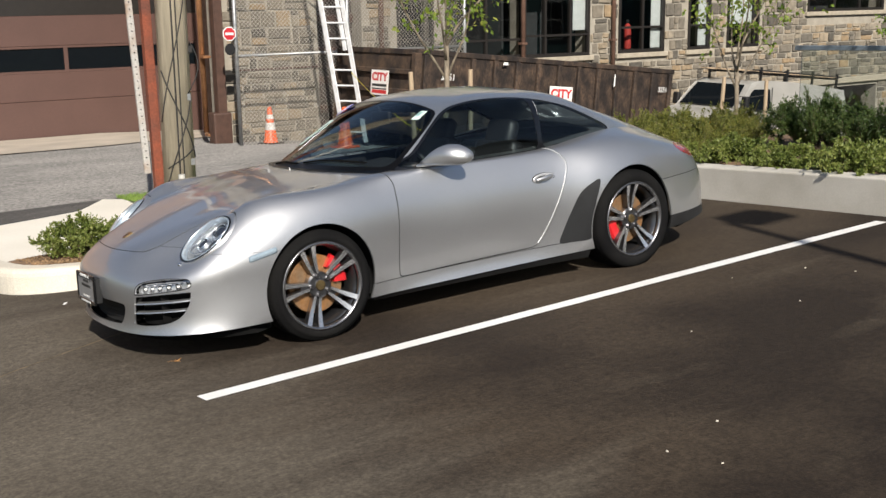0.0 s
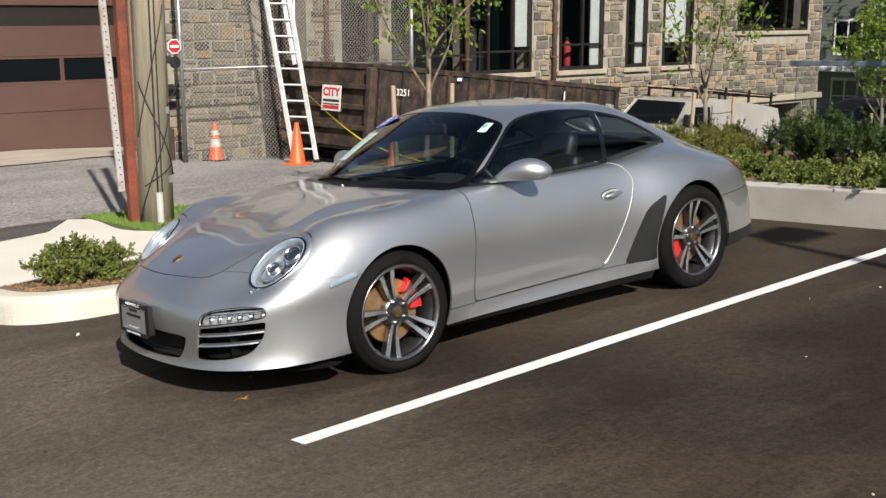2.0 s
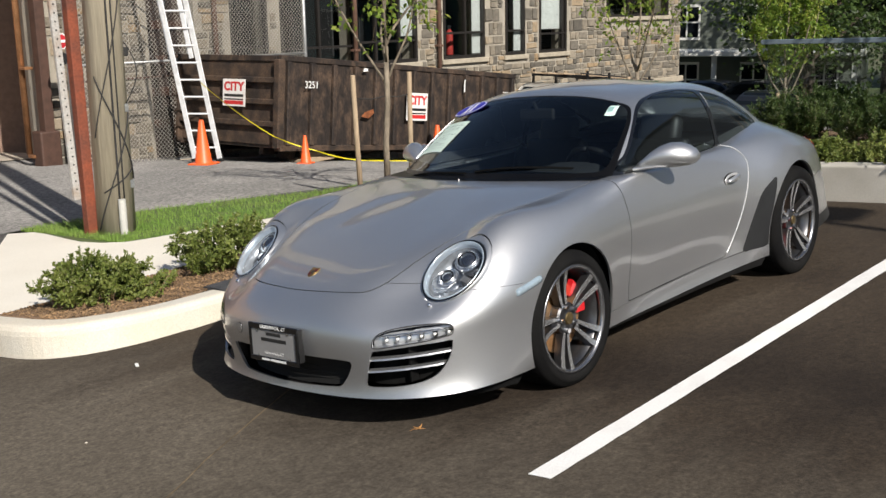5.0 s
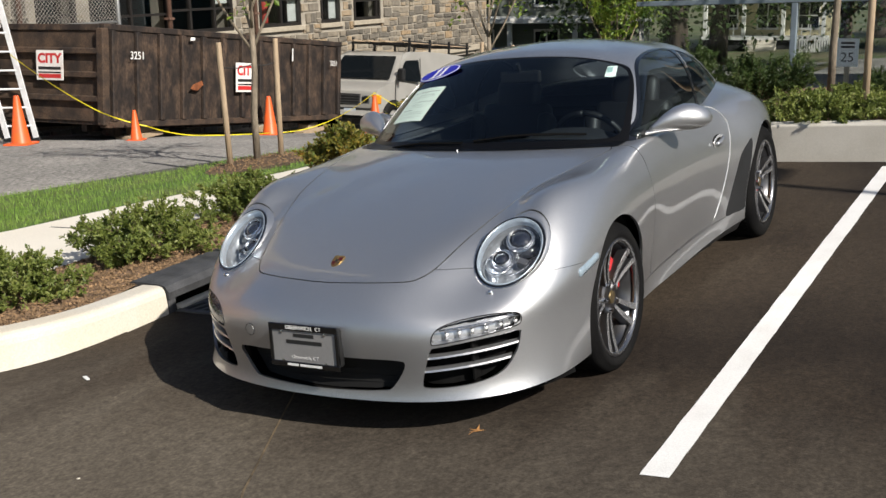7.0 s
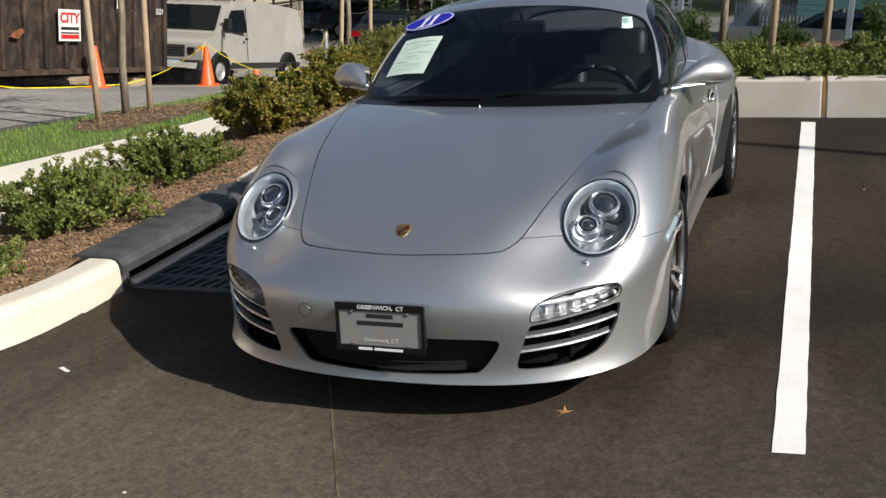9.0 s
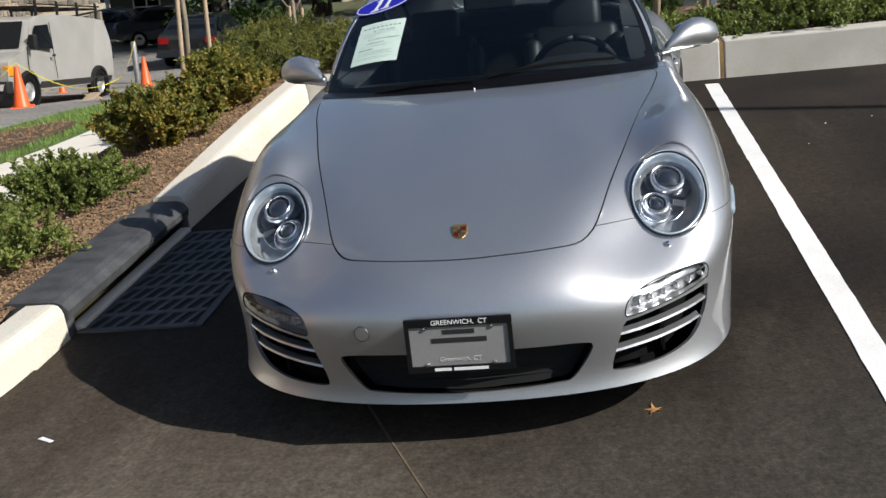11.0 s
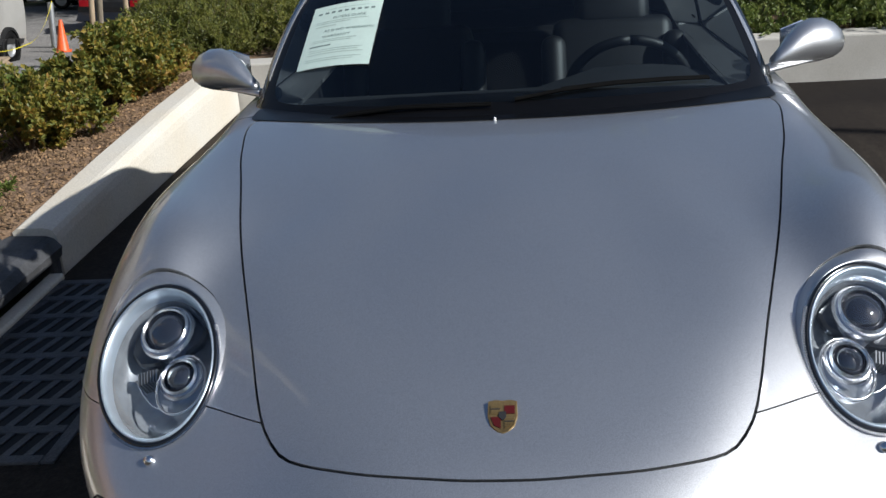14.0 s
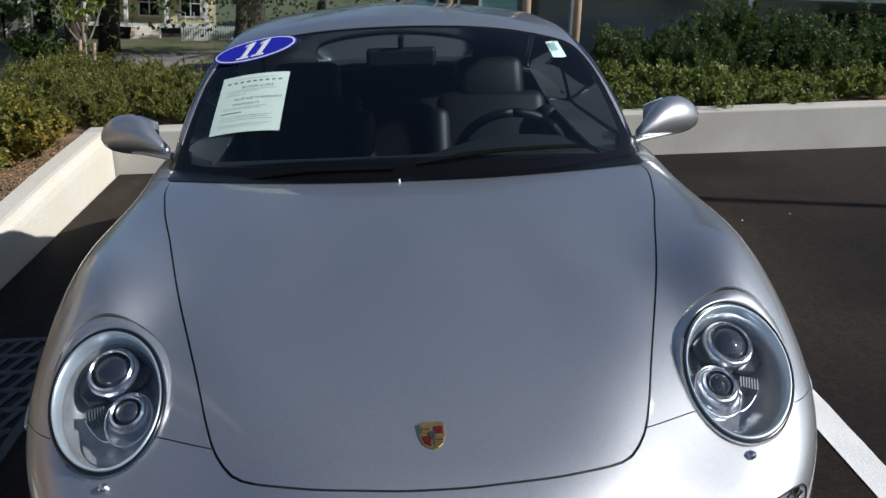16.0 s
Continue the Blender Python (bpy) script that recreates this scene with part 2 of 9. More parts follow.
ASPHALT_NEW = asphalt("fresh_asphalt", (0.0165, 0.0120, 0.0086), (0.035, 0.0262, 0.0180), (0.056, 0.045, 0.032), (0.071, 0.061, 0.048), grain=0.28)
ASPHALT_OLD = asphalt("old_street_asphalt", (0.185, 0.176, 0.165), (0.145, 0.139, 0.131), (0.235, 0.225, 0.21), grain=0.55, pitch=22, blotch=0.10)
ASPHALT_STRIP = asphalt("patched_asphalt", (0.045, 0.043, 0.041), (0.055, 0.052, 0.05), (0.08, 0.075, 0.07))
PAVING = mat("pale_paving", (0.78, 0.73, 0.63), 0.85, vary=0.08, scale=1.5, fine=90, bump=0.15, tint=(0.72, 0.67, 0.57))
CONCRETE = mat("pale_concrete", (0.64, 0.60, 0.515), 0.85, vary=0.10, scale=2.5, fine=90, bump=0.25, tint=(0.63, 0.565, 0.45))
CONCRETE_WALL = mat("planter_concrete", (0.58, 0.55, 0.49), 0.88, vary=0.06, scale=1.6, fine=90, bump=0.08, tint=(0.44, 0.41, 0.35))
MULCH = mat("bark_mulch", (0.23, 0.145, 0.08), 0.95, vary=0.4, scale=6, fine=70, bump=1.0, tint=(0.145, 0.092, 0.055), spread=0.45)
SOIL_GREEN = mat("far_lawn", (0.07, 0.10, 0.03), 0.95, vary=0.3, scale=0.3, fine=6, bump=0.5, tint=(0.13, 0.11, 0.06))
GRASS = mat("grass_blades", (0.13, 0.235, 0.03), 0.75, vary=0.25, scale=1.5, fine=20, tint=(0.18, 0.26, 0.05), spread=0.4)
LINE_PAINT = mat("white_line_paint", (0.80, 0.79, 0.76), 0.7, vary=0.08, scale=4, fine=150, bump=0.3, tint=(0.70, 0.68, 0.65), stain=0.62)
CAST_IRON = mat("cast_iron", (0.085, 0.086, 0.09), 0.6, 0.2, vary=0.25, scale=8, fine=120, bump=0.4)

# ---- the sports car: a smooth skin over a net of curves, cut into panels ----
def skin(net, steps_t, steps_r, repeats=3):
    """A cubic surface near a net of points: rows run round the car from front middle to rear middle, columns from its foot to its middle line."""
    p = np.array(net, float)
    flip = np.array((1, -1, 1.0))

    def ghost(q):
        q = np.concatenate([q[1:2] * flip, q, q[-2:-1] * flip])
        return np.concatenate([2 * q[:, :1] - q[:, 1:2], q, q[:, -2:-1] * flip], axis=1)

    def weights(u):
        return np.array([(1 - u) ** 3, 3 * u**3 - 6 * u**2 + 4, -3 * u**3 + 3 * u**2 + 3 * u + 1, u**3]) / 6

    def basis(count, steps):
        at = np.linspace(0, count - 1, (count - 1) * steps + 1)
        low = np.minimum(at.astype(int), count - 2)
        w = np.zeros((len(at), count + 2))
        for k in range(4):
            w[np.arange(len(at)), low + k] += weights(at - low)[k]
        return at, w

    q = p.copy()
    _, kt = basis(p.shape[0], 1)
    _, kr = basis(p.shape[1], 1)
    for _ in range(repeats):
        q += 0.8 * (p - np.einsum("ai,bj,ijk->abk", kt, kr, ghost(q)))
    at, bt = basis(p.shape[0], steps_t)
    ar, br = basis(p.shape[1], steps_r)
    s = np.einsum("ai,bj,ijk->abk", bt, br, ghost(q))
    s[[0, -1], :, 1] = 0
    s[:, -1, 1] = 0
    tt, rr = np.meshgrid(at, ar, indexing="ij")
    verts = np.concatenate([s, tt[..., None], rr[..., None]], axis=2).reshape(-1, 5)
    n = len(ar)
    quads = [(a * n + b, (a + 1) * n + b, (a + 1) * n + b + 1, a * n + b + 1) for a in range(len(at) - 1) for b in range(n - 1)]
    return verts, quads


class Skin:
    def __init__(self, verts, polys):
        self.v, self.polys = verts, polys

    def split(self, polys, f):
        """Parts the faces along f = 0: those where f is under 0, and the rest."""
        val = f(self.v)
        val = np.where(np.abs(val) < 1e-7, 1e-7, val)
        inside, outside, made, fresh = [], [], {}, []
        base = len(self.v)

        def cut(a, b):
            key = (a, b) if a < b else (b, a)
            if key not in made:
                s = val[key[0]] / (val[key[0]] - val[key[1]])
                made[key] = base + len(fresh)
                fresh.append(self.v[key[0]] * (1 - s) + self.v[key[1]] * s)
            return made[key]

        for poly in polys:
            sign = [val[k] < 0 for k in poly]
            if all(sign):
                inside.append(poly)
            elif not any(sign):
                outside.append(poly)
            else:
                low, high = [], []
                for k, a in enumerate(poly):
                    b = poly[(k + 1) % len(poly)]
                    (low if sign[k] else high).append(a)
                    if sign[k] != sign[(k + 1) % len(poly)]:
                        c = cut(a, b)
                        low.append(c)
                        high.append(c)
                inside.append(tuple(low))
                outside.append(tuple(high))
        if fresh:
            self.v = np.concatenate([self.v, np.array(fresh)])
        return inside, outside


def compact(v, polys):
    used = sorted({k for p in polys for k in p})
    at = {k: j for j, k in enumerate(used)}
    return v[used][:, :3].copy(), [tuple(at[k] for k in p) for p in polys]


def both_sides(v, polys):
    """Adds the mirror image across y = 0, sharing the points of the middle line."""
    mid = np.abs(v[:, 1]) < 1e-6
    at = {}
    extra = []
    for k in range(len(v)):
        if mid[k]:
            at[k] = k
        else:
            at[k] = len(v) + len(extra)
            extra.append(v[k] * (1, -1, 1))
    return np.concatenate([v, np.array(extra)]) if extra else v, polys + [tuple(at[k] for k in p[::-1]) for p in polys]


def normals(v, polys):
    n = np.zeros_like(v)
    for p in polys:
        for k in range(1, len(p) - 1):
            c = np.cross(v[p[k]] - v[p[0]], v[p[k + 1]] - v[p[0]])
            for a in (p[0], p[k], p[k + 1]):
                n[a] += c
    return n / np.maximum(np.linalg.norm(n, axis=1), 1e-12)[:, None]


def panel(name, sk, polys, material, parent, side=0, lip=0.012, shift=0.0, label=""):
    """A body panel with folded edges. side 0: both halves in one; 1: left; -1: right."""
    v, p = compact(sk.v, polys)
    if side == 0:
        v, p = both_sides(v, p)
    n = normals(v, p)
    v = v + n * shift
    if side == -1:
        v, n, p = v * (1, -1, 1), n * (1, -1, 1), [q[::-1] for q in p]
    if lip:
        count = {}
        for q in p:
            for k in range(len(q)):
                e = (q[k], q[(k + 1) % len(q)])
                key = tuple(sorted(e))
                count[key] = None if key in count else e
        edge = [e for e in count.values() if e and not (abs(v[e[0], 1]) < 1e-5 and abs(v[e[1], 1]) < 1e-5)]
        outer, inner = {}, {}
        more = []
        for e in edge:
            for k in e:
                if k not in outer:
                    outer[k] = len(v) + len(more)
                    more.append(v[k])
                    inner[k] = len(v) + len(more)
                    more.append(v[k] - n[k] * lip)
        p = p + [(outer[b], outer[a], inner[a], inner[b]) for a, b in edge]
        v = np.concatenate([v, np.array(more)])
    return raw(name, v, p, material, parent, label, smooth=True)


def outline(points, closed=True, n=8):
    """A smooth line through points."""
    p = np.array(points, float)
    out = []
    m = len(p)
    for k in range(m if closed else m - 1):
        a, b, c, d = (p[(k + j) % m] if closed else p[min(max(k + j, 0), m - 1)] for j in (-1, 0, 1, 2))
        for s in np.arange(n) / n:
            out.append(0.5 * (2 * b + (c - a) * s + (2 * a - 5 * b + 4 * c - d) * s**2 + (3 * b - a - 3 * c + d) * s**3))
    if not closed:
        out.append(p[-1])
    return np.array(out)


def inside_of(px, py, line):
    """Signed distance to a closed line: under 0 within."""
    best = np.full(len(px), 1e9)
    odd = np.zeros(len(px), bool)
    for (ax, ay), (bx, by) in zip(line, np.roll(line, -1, axis=0)):
        dx, dy = bx - ax, by - ay
        s = np.clip(((px - ax) * dx + (py - ay) * dy) / max(dx * dx + dy * dy, 1e-12), 0, 1)
        best = np.minimum(best, np.hypot(px - ax - s * dx, py - ay - s * dy))
        if dy:
            odd ^= ((ay > py) != (by > py)) & (px < (bx - ax) * (py - ay) / dy + ax)
    return np.where(odd, -best, best)


def side_shape(points, low=0.45, n=8):
    line = outline(points, n=n)
    return lambda v: np.where(v[:, 1] > low, inside_of(v[:, 0], v[:, 2], line), 1.0)


def front_shape(points, low=0.55, n=8):
    line = outline(points, n=n)
    return lambda v: np.where(v[:, 0] > low, inside_of(v[:, 1], v[:, 2], line), 1.0)


def top_shape(points, low, high, n=8):
    line = outline(points, n=n)
    return lambda v: np.where((v[:, 0] > low) & (v[:, 0] < high) & (v[:, 2] > 0.3), inside_of(v[:, 0], np.abs(v[:, 1]), line), 1.0)


def paint_mat():
    m, n, l, b = nodes_of("silver_paint")
    tc, flake, haze = n.new("ShaderNodeTexCoord"), n.new("ShaderNodeTexNoise"), n.new("ShaderNodeTexNoise")
    flake.inputs["Scale"].default_value, haze.inputs["Scale"].default_value = 900, 5
    flake.inputs["Detail"].default_value = 1
    l.new(tc.outputs["Object"], flake.inputs["Vector"])
    l.new(tc.outputs["Object"], haze.inputs["Vector"])
    mr = n.new("ShaderNodeMapRange")
    mr.inputs["From Min"].default_value, mr.inputs["From Max"].default_value = 0.3, 0.7
    mr.inputs["To Min"].default_value, mr.inputs["To Max"].default_value = 0.72, 1.22
    l.new(flake.outputs[0], mr.inputs[0])
    hsv = n.new("ShaderNodeHueSaturation")
    hsv.inputs["Color"].default_value = (0.545, 0.55, 0.56, 1)
    l.new(mr.outputs[0], hsv.inputs["Value"])
    l.new(hsv.outputs[0], b.inputs["Base Color"])
    rr = n.new("ShaderNodeMapRange")
    rr.inputs["To Min"].default_value, rr.inputs["To Max"].default_value = 0.37, 0.43
    l.new(haze.outputs[0], rr.inputs[0])
    l.new(rr.outputs[0], b.inputs["Roughness"])
    b.inputs["Metallic"].default_value = 0.88
    b.inputs["Coat Weight"].default_value, b.inputs["Coat Roughness"].default_value = 1.0, 0.05
    bp = n.new("ShaderNodeBump")
    bp.inputs["Strength"].default_value, bp.inputs["Distance"].default_value = 0.03, 0.001
    l.new(flake.outputs[0], bp.inputs["Height"])
    l.new(bp.outputs[0], b.inputs["Normal"])
    return m


PAINT = paint_mat()
BLACK = mat("black_plastic", (0.012, 0.012, 0.0125), 0.55, vary=0.2, fine=200)
GLOSS_BLACK = mat("gloss_black_trim", (0.006, 0.006, 0.0065), 0.18, vary=0.1, coat=0.6)
FRIT = mat("black_glass_border", (0.004, 0.004, 0.0045), 0.3, vary=0.1, spec=0.18)
# near-black for dark joints, and in place of shade in gaps and pits
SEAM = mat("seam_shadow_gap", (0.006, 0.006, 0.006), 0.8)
RUBBER = mat("tyre_rubber", (0.0055, 0.0055, 0.006), 0.9, vary=0.25, scale=5, fine=150, bump=0.15, tint=(0.010, 0.0098, 0.0095), spec=0.10)
ALLOY_MID = mat("alloy_rim_grey", (0.27, 0.27, 0.28), 0.25, 0.9, vary=0.06, fine=200)
ALLOY = mat("alloy_face", (0.66, 0.66, 0.67), 0.26, 0.9, vary=0.05, fine=200)
ALLOY_DARK = mat("alloy_grey_paint", (0.10, 0.10, 0.105), 0.32, 0.85, vary=0.08, coat=0.5)
DISC = mat("brake_disc_rust", (0.42, 0.20, 0.07), 0.5, 0.7, vary=0.2, scale=15, tint=(0.3, 0.2, 0.12))
RED = mat("caliper_red", (0.55, 0.015, 0.02), 0.35, vary=0.05, coat=0.6)
LAMP_CHROME = mat("lamp_chrome", (0.8, 0.8, 0.82), 0.24, 1.0, vary=0.03)
CHROME = mat("chrome", (0.8, 0.8, 0.82), 0.08, 1.0, vary=0.03)
SATIN = mat("satin_silver", (0.6, 0.6, 0.6), 0.3, 0.9, vary=0.04)
WINDSCREEN = glass_mat("windscreen_glass", (0.44, 0.53, 0.56))
SIDE_GLASS = glass_mat("side_glass", (0.46, 0.56, 0.58))
LENS = glass_mat("lamp_lens", (0.93, 0.95, 0.96))
LEATHER = mat("black_leather", (0.012, 0.012, 0.013), 0.5, vary=0.2, fine=300, bump=0.1)
DASH = mat("dashboard_vinyl", (0.03, 0.031, 0.034), 0.6, vary=0.15, fine=400, bump=0.1)
STONE_GUARD = mat("stone_guard_film", (0.014, 0.0145, 0.0155), 0.55, vary=0.2, scale=10, fine=120)

BRIGHT_STRIP = mat("bright_edge_strip", (0.78, 0.78, 0.77), 0.22, 0.6, vary=0.03)
car = thing("sports_car", LOT, "silver two-door sports coupe parked on tarmac inside a white bay line", "car")

# rows: foot, lower side, widest, upper side, shoulder crest, inner edge, inner, middle line
BODY = [
    [(1.014, 0, 0.176), (1.002, 0, 0.262), (1.032, 0, 0.41), (1, 0, 0.505), (0.92, 0, 0.58), (0.79, 0, 0.648), (0.48, 0, 0.757), (0.2, 0, 0.822)],
    [(0.986, 0.35, 0.178), (0.973, 0.36, 0.262), (0.992, 0.36, 0.41), (0.96, 0.35, 0.51), (0.88, 0.335, 0.588), (0.74, 0.3, 0.66), (0.45, 0.22, 0.759), (0.12, 0, 0.84)],
    [(0.867, 0.640, 0.182), (0.851, 0.631, 0.264), (0.848, 0.64, 0.42), (0.79, 0.633, 0.497), (0.62, 0.597, 0.601), (0.455, 0.499, 0.75), (0.26, 0.31, 0.8), (-0.05, 0, 0.865)],
    [(0.577, 0.831, 0.184), (0.57, 0.825, 0.272), (0.555, 0.832, 0.43), (0.51, 0.839, 0.597), (0.37, 0.687, 0.835), (0.24, 0.554, 0.789), (0.09, 0.33, 0.84), (-0.18, 0, 0.88)],
    [(0.05, 0.84, 0.18), (0.05, 0.872, 0.29), (0.05, 0.88, 0.45), (0.04, 0.874, 0.652), (0, 0.797, 0.830), (-0.03, 0.615, 0.838), (-0.1, 0.36, 0.867), (-0.32, 0, 0.889)],
    [(-0.45, 0.806, 0.178), (-0.45, 0.812, 0.27), (-0.45, 0.836, 0.45), (-0.45, 0.852, 0.657), (-0.45, 0.782, 0.824), (-0.45, 0.695, 0.876), (-0.48, 0.38, 0.895), (-0.55, 0, 0.897)],
    [(-0.8, 0.808, 0.178), (-0.8, 0.798, 0.272), (-0.8, 0.826, 0.45), (-0.8, 0.829, 0.66), (-0.8, 0.78, 0.838), (-0.8, 0.725, 0.872), (-0.8, 0.4, 0.875), (-0.8, 0, 0.875)],
    [(-1.3, 0.812, 0.178), (-1.3, 0.798, 0.272), (-1.3, 0.828, 0.45), (-1.3, 0.83, 0.67), (-1.3, 0.772, 0.836), (-1.3, 0.71, 0.866), (-1.3, 0.4, 0.88), (-1.3, 0, 0.88)],
    [(-1.75, 0.832, 0.18), (-1.75, 0.832, 0.275), (-1.75, 0.85, 0.45), (-1.75, 0.845, 0.67), (-1.75, 0.778, 0.838), (-1.75, 0.685, 0.87), (-1.75, 0.4, 0.895), (-1.75, 0, 0.9)],
    [(-2.05, 0.87, 0.185), (-2.05, 0.895, 0.29), (-2.05, 0.912, 0.46), (-2.05, 0.905, 0.66), (-2.05, 0.815, 0.845), (-2.05, 0.675, 0.9), (-2.05, 0.4, 0.93), (-2.05, 0, 0.94)],
    [(-2.4, 0.89, 0.195), (-2.4, 0.915, 0.3), (-2.4, 0.926, 0.47), (-2.4, 0.915, 0.67), (-2.4, 0.82, 0.842), (-2.4, 0.65, 0.915), (-2.38, 0.4, 0.975), (-2.3, 0, 0.99)],
    [(-2.85, 0.858, 0.22), (-2.85, 0.858, 0.32), (-2.83, 0.84, 0.48), (-2.8, 0.829, 0.67), (-2.75, 0.759, 0.794), (-2.68, 0.59, 0.879), (-2.6, 0.36, 0.96), (-2.45, 0, 0.99)],
    [(-3.181, 0.74, 0.25), (-3.176, 0.722, 0.34), (-3.17, 0.719, 0.5), (-3.09, 0.695, 0.68), (-3.009, 0.652, 0.761), (-2.89, 0.472, 0.853), (-2.76, 0.28, 0.945), (-2.55, 0, 0.985)],
    [(-3.376, 0.42, 0.26), (-3.412, 0.44, 0.35), (-3.407, 0.44, 0.52), (-3.322, 0.425, 0.69), (-3.203, 0.38, 0.757), (-3.031, 0.27, 0.861), (-2.84, 0.17, 0.941), (-2.6, 0, 0.98)],
    [(-3.421, 0, 0.26), (-3.462, 0, 0.35), (-3.451, 0, 0.52), (-3.371, 0, 0.695), (-3.258, 0, 0.804), (-3.07, 0, 0.883), (-2.86, 0, 0.936), (-2.64, 0, 0.975)],
]
# rows: foot, mid glass, roof edge, roof, middle line
CABIN = [
    [(-0.29, 0, 0.865), (-0.63, 0, 1.064), (-0.98, 0, 1.24), (-1.14, 0, 1.283), (-1.3, 0, 1.298)],
    [(-0.335, 0.39, 0.862), (-0.668, 0.365, 1.055), (-1, 0.325, 1.228), (-1.18, 0.215, 1.277), (-1.38, 0, 1.299)],
    [(-0.545, 0.685, 0.85), (-0.81, 0.635, 1.035), (-1.07, 0.555, 1.195), (-1.27, 0.33, 1.266), (-1.48, 0, 1.297)],
    [(-0.74, 0.735, 0.858), (-0.95, 0.69, 1.035), (-1.22, 0.575, 1.21), (-1.4, 0.335, 1.27), (-1.6, 0, 1.293)],
    [(-1.2, 0.725, 0.853), (-1.32, 0.685, 1.04), (-1.46, 0.565, 1.213), (-1.6, 0.33, 1.265), (-1.72, 0, 1.283)],
    [(-1.7, 0.7, 0.858), (-1.73, 0.655, 1.035), (-1.77, 0.545, 1.19), (-1.81, 0.32, 1.245), (-1.86, 0, 1.265)],
    [(-2.13, 0.675, 0.875), (-2.1, 0.622, 1.034), (-2.06, 0.52, 1.173), (-2.03, 0.31, 1.22), (-2, 0, 1.237)],
    [(-2.54, 0.6, 0.886), (-2.43, 0.545, 1.008), (-2.3, 0.47, 1.093), (-2.22, 0.29, 1.136), (-2.14, 0, 1.19)],
    [(-2.88, 0.38, 0.885), (-2.66, 0.355, 0.989), (-2.45, 0.32, 1.06), (-2.33, 0.2, 1.123), (-2.22, 0, 1.161)],
    [(-2.98, 0, 0.88), (-2.74, 0, 0.987), (-2.51, 0, 1.081), (-2.38, 0, 1.124), (-2.27, 0, 1.146)],
]
GAP = 0.0022
body = Skin(*skin(BODY, 14, 12))
todo = body.polys


def arch(x, z, r):
    return lambda v: np.where(v[:, 1] > 0.5, np.hypot(v[:, 0] - x, v[:, 2] - z) - r, 1.0)


_, todo = body.split(todo, arch(0.0, 0.318, 0.352))
_, todo = body.split(todo, arch(-2.35, 0.332, 0.368))
_, todo = body.split(todo, lambda v: np.where((v[:, 0] < -0.62) & (v[:, 0] > -2.3), np.abs(v[:, 1]) - 0.60, 1.0))  # under the cabin

# front openings
GRILLE = [(-0.37, 0.335), (-0.2, 0.345), (0, 0.347), (0.2, 0.345), (0.36, 0.340), (0.385, 0.318), (0.33, 0.235), (0.28, 0.216), (0, 0.205), (-0.28, 0.216), (-0.33, 0.235)]
GILL = [(0.486, 0.382), (0.462, 0.320), (0.440, 0.245), (0.460, 0.228), (0.60, 0.234), (0.690, 0.262), (0.733, 0.325), (0.748, 0.396), (0.737, 0.412), (0.62, 0.400), (0.52, 0.388)]
DRL = [(0.488, 0.404), (0.500, 0.446), (0.545, 0.470), (0.64, 0.482), (0.722, 0.481), (0.748, 0.469), (0.751, 0.443), (0.736, 0.429), (0.66, 0.416), (0.56, 0.404), (0.51, 0.398)]
grille_skin, todo = body.split(todo, front_shape(GRILLE, 0.8))
gill_skin, todo = body.split(todo, front_shape(GILL, 0.5))
drl_skin, todo = body.split(todo, front_shape(DRL, 0.5))
# headlamp opening: an oval across the fender's slope
LAMP = Vector((0.576, 0.651, 0.663))
LAMP_UP = Vector((-0.790, 0.184, 0.585)).normalized()
LAMP_OUT = LAMP_UP.cross(Vector((0.612, 0.1765, 0.771))).normalized()
LAMP_OUT = LAMP_OUT if LAMP_OUT.y > 0 else -LAMP_OUT
LAMP_FACE = LAMP_OUT.cross(LAMP_UP).normalized()
LAMP_FACE = LAMP_FACE if LAMP_FACE.x > 0 else -LAMP_FACE
LAMP_A, LAMP_B = 0.164, 0.118


def lamp_shape(grow=0.0, tall=0.0, up=0.0):
    def f(v):
        d = v[:, :3] - np.array(LAMP + up * LAMP_UP)
        a, b, c = d @ np.array(LAMP_UP), d @ np.array(LAMP_OUT), d @ np.array(LAMP_FACE)
        r = np.sqrt((a / (LAMP_A + grow + tall)) ** 2 + (b / (LAMP_B + grow)) ** 2)
        return np.where(c > -0.16, (r - 1) * (LAMP_B + grow), 1.0)
    return f


lamp_skin, todo = body.split(todo, lamp_shape(0.013, 0.017, 0.019))


def islands(polys):
    """Sorts polygons into groups that hang together."""
    root = {}

    def top(k):
        while root.setdefault(k, k) != k:
            root[k] = root[root[k]]
            k = root[k]
        return k

    for q in polys:
        for k in q[1:]:
            root[top(k)] = top(q[0])
    out = {}
    for q in polys:
        out.setdefault(top(q[0]), []).append(q)
    return list(out.values())


def gapped(sk, polys, f, name, material, parent, side=0, label="", gap=None):
    """Cuts a panel out with a narrow dark gap round it. Returns what is left."""
    gap = gap or GAP
    inner, rest = sk.split(polys, lambda v: f(v) + gap)
    strip, rest = sk.split(rest, lambda v: f(v) - gap)
    for s in ((0,) if side == 0 else (1, -1)):
        panel(name, sk, inner, material, parent, s, label=label)
    for piece in islands(strip):
        for s in (1, -1):
            panel("seam", sk, piece, SEAM, parent, s, lip=0, shift=-0.008)
    return rest


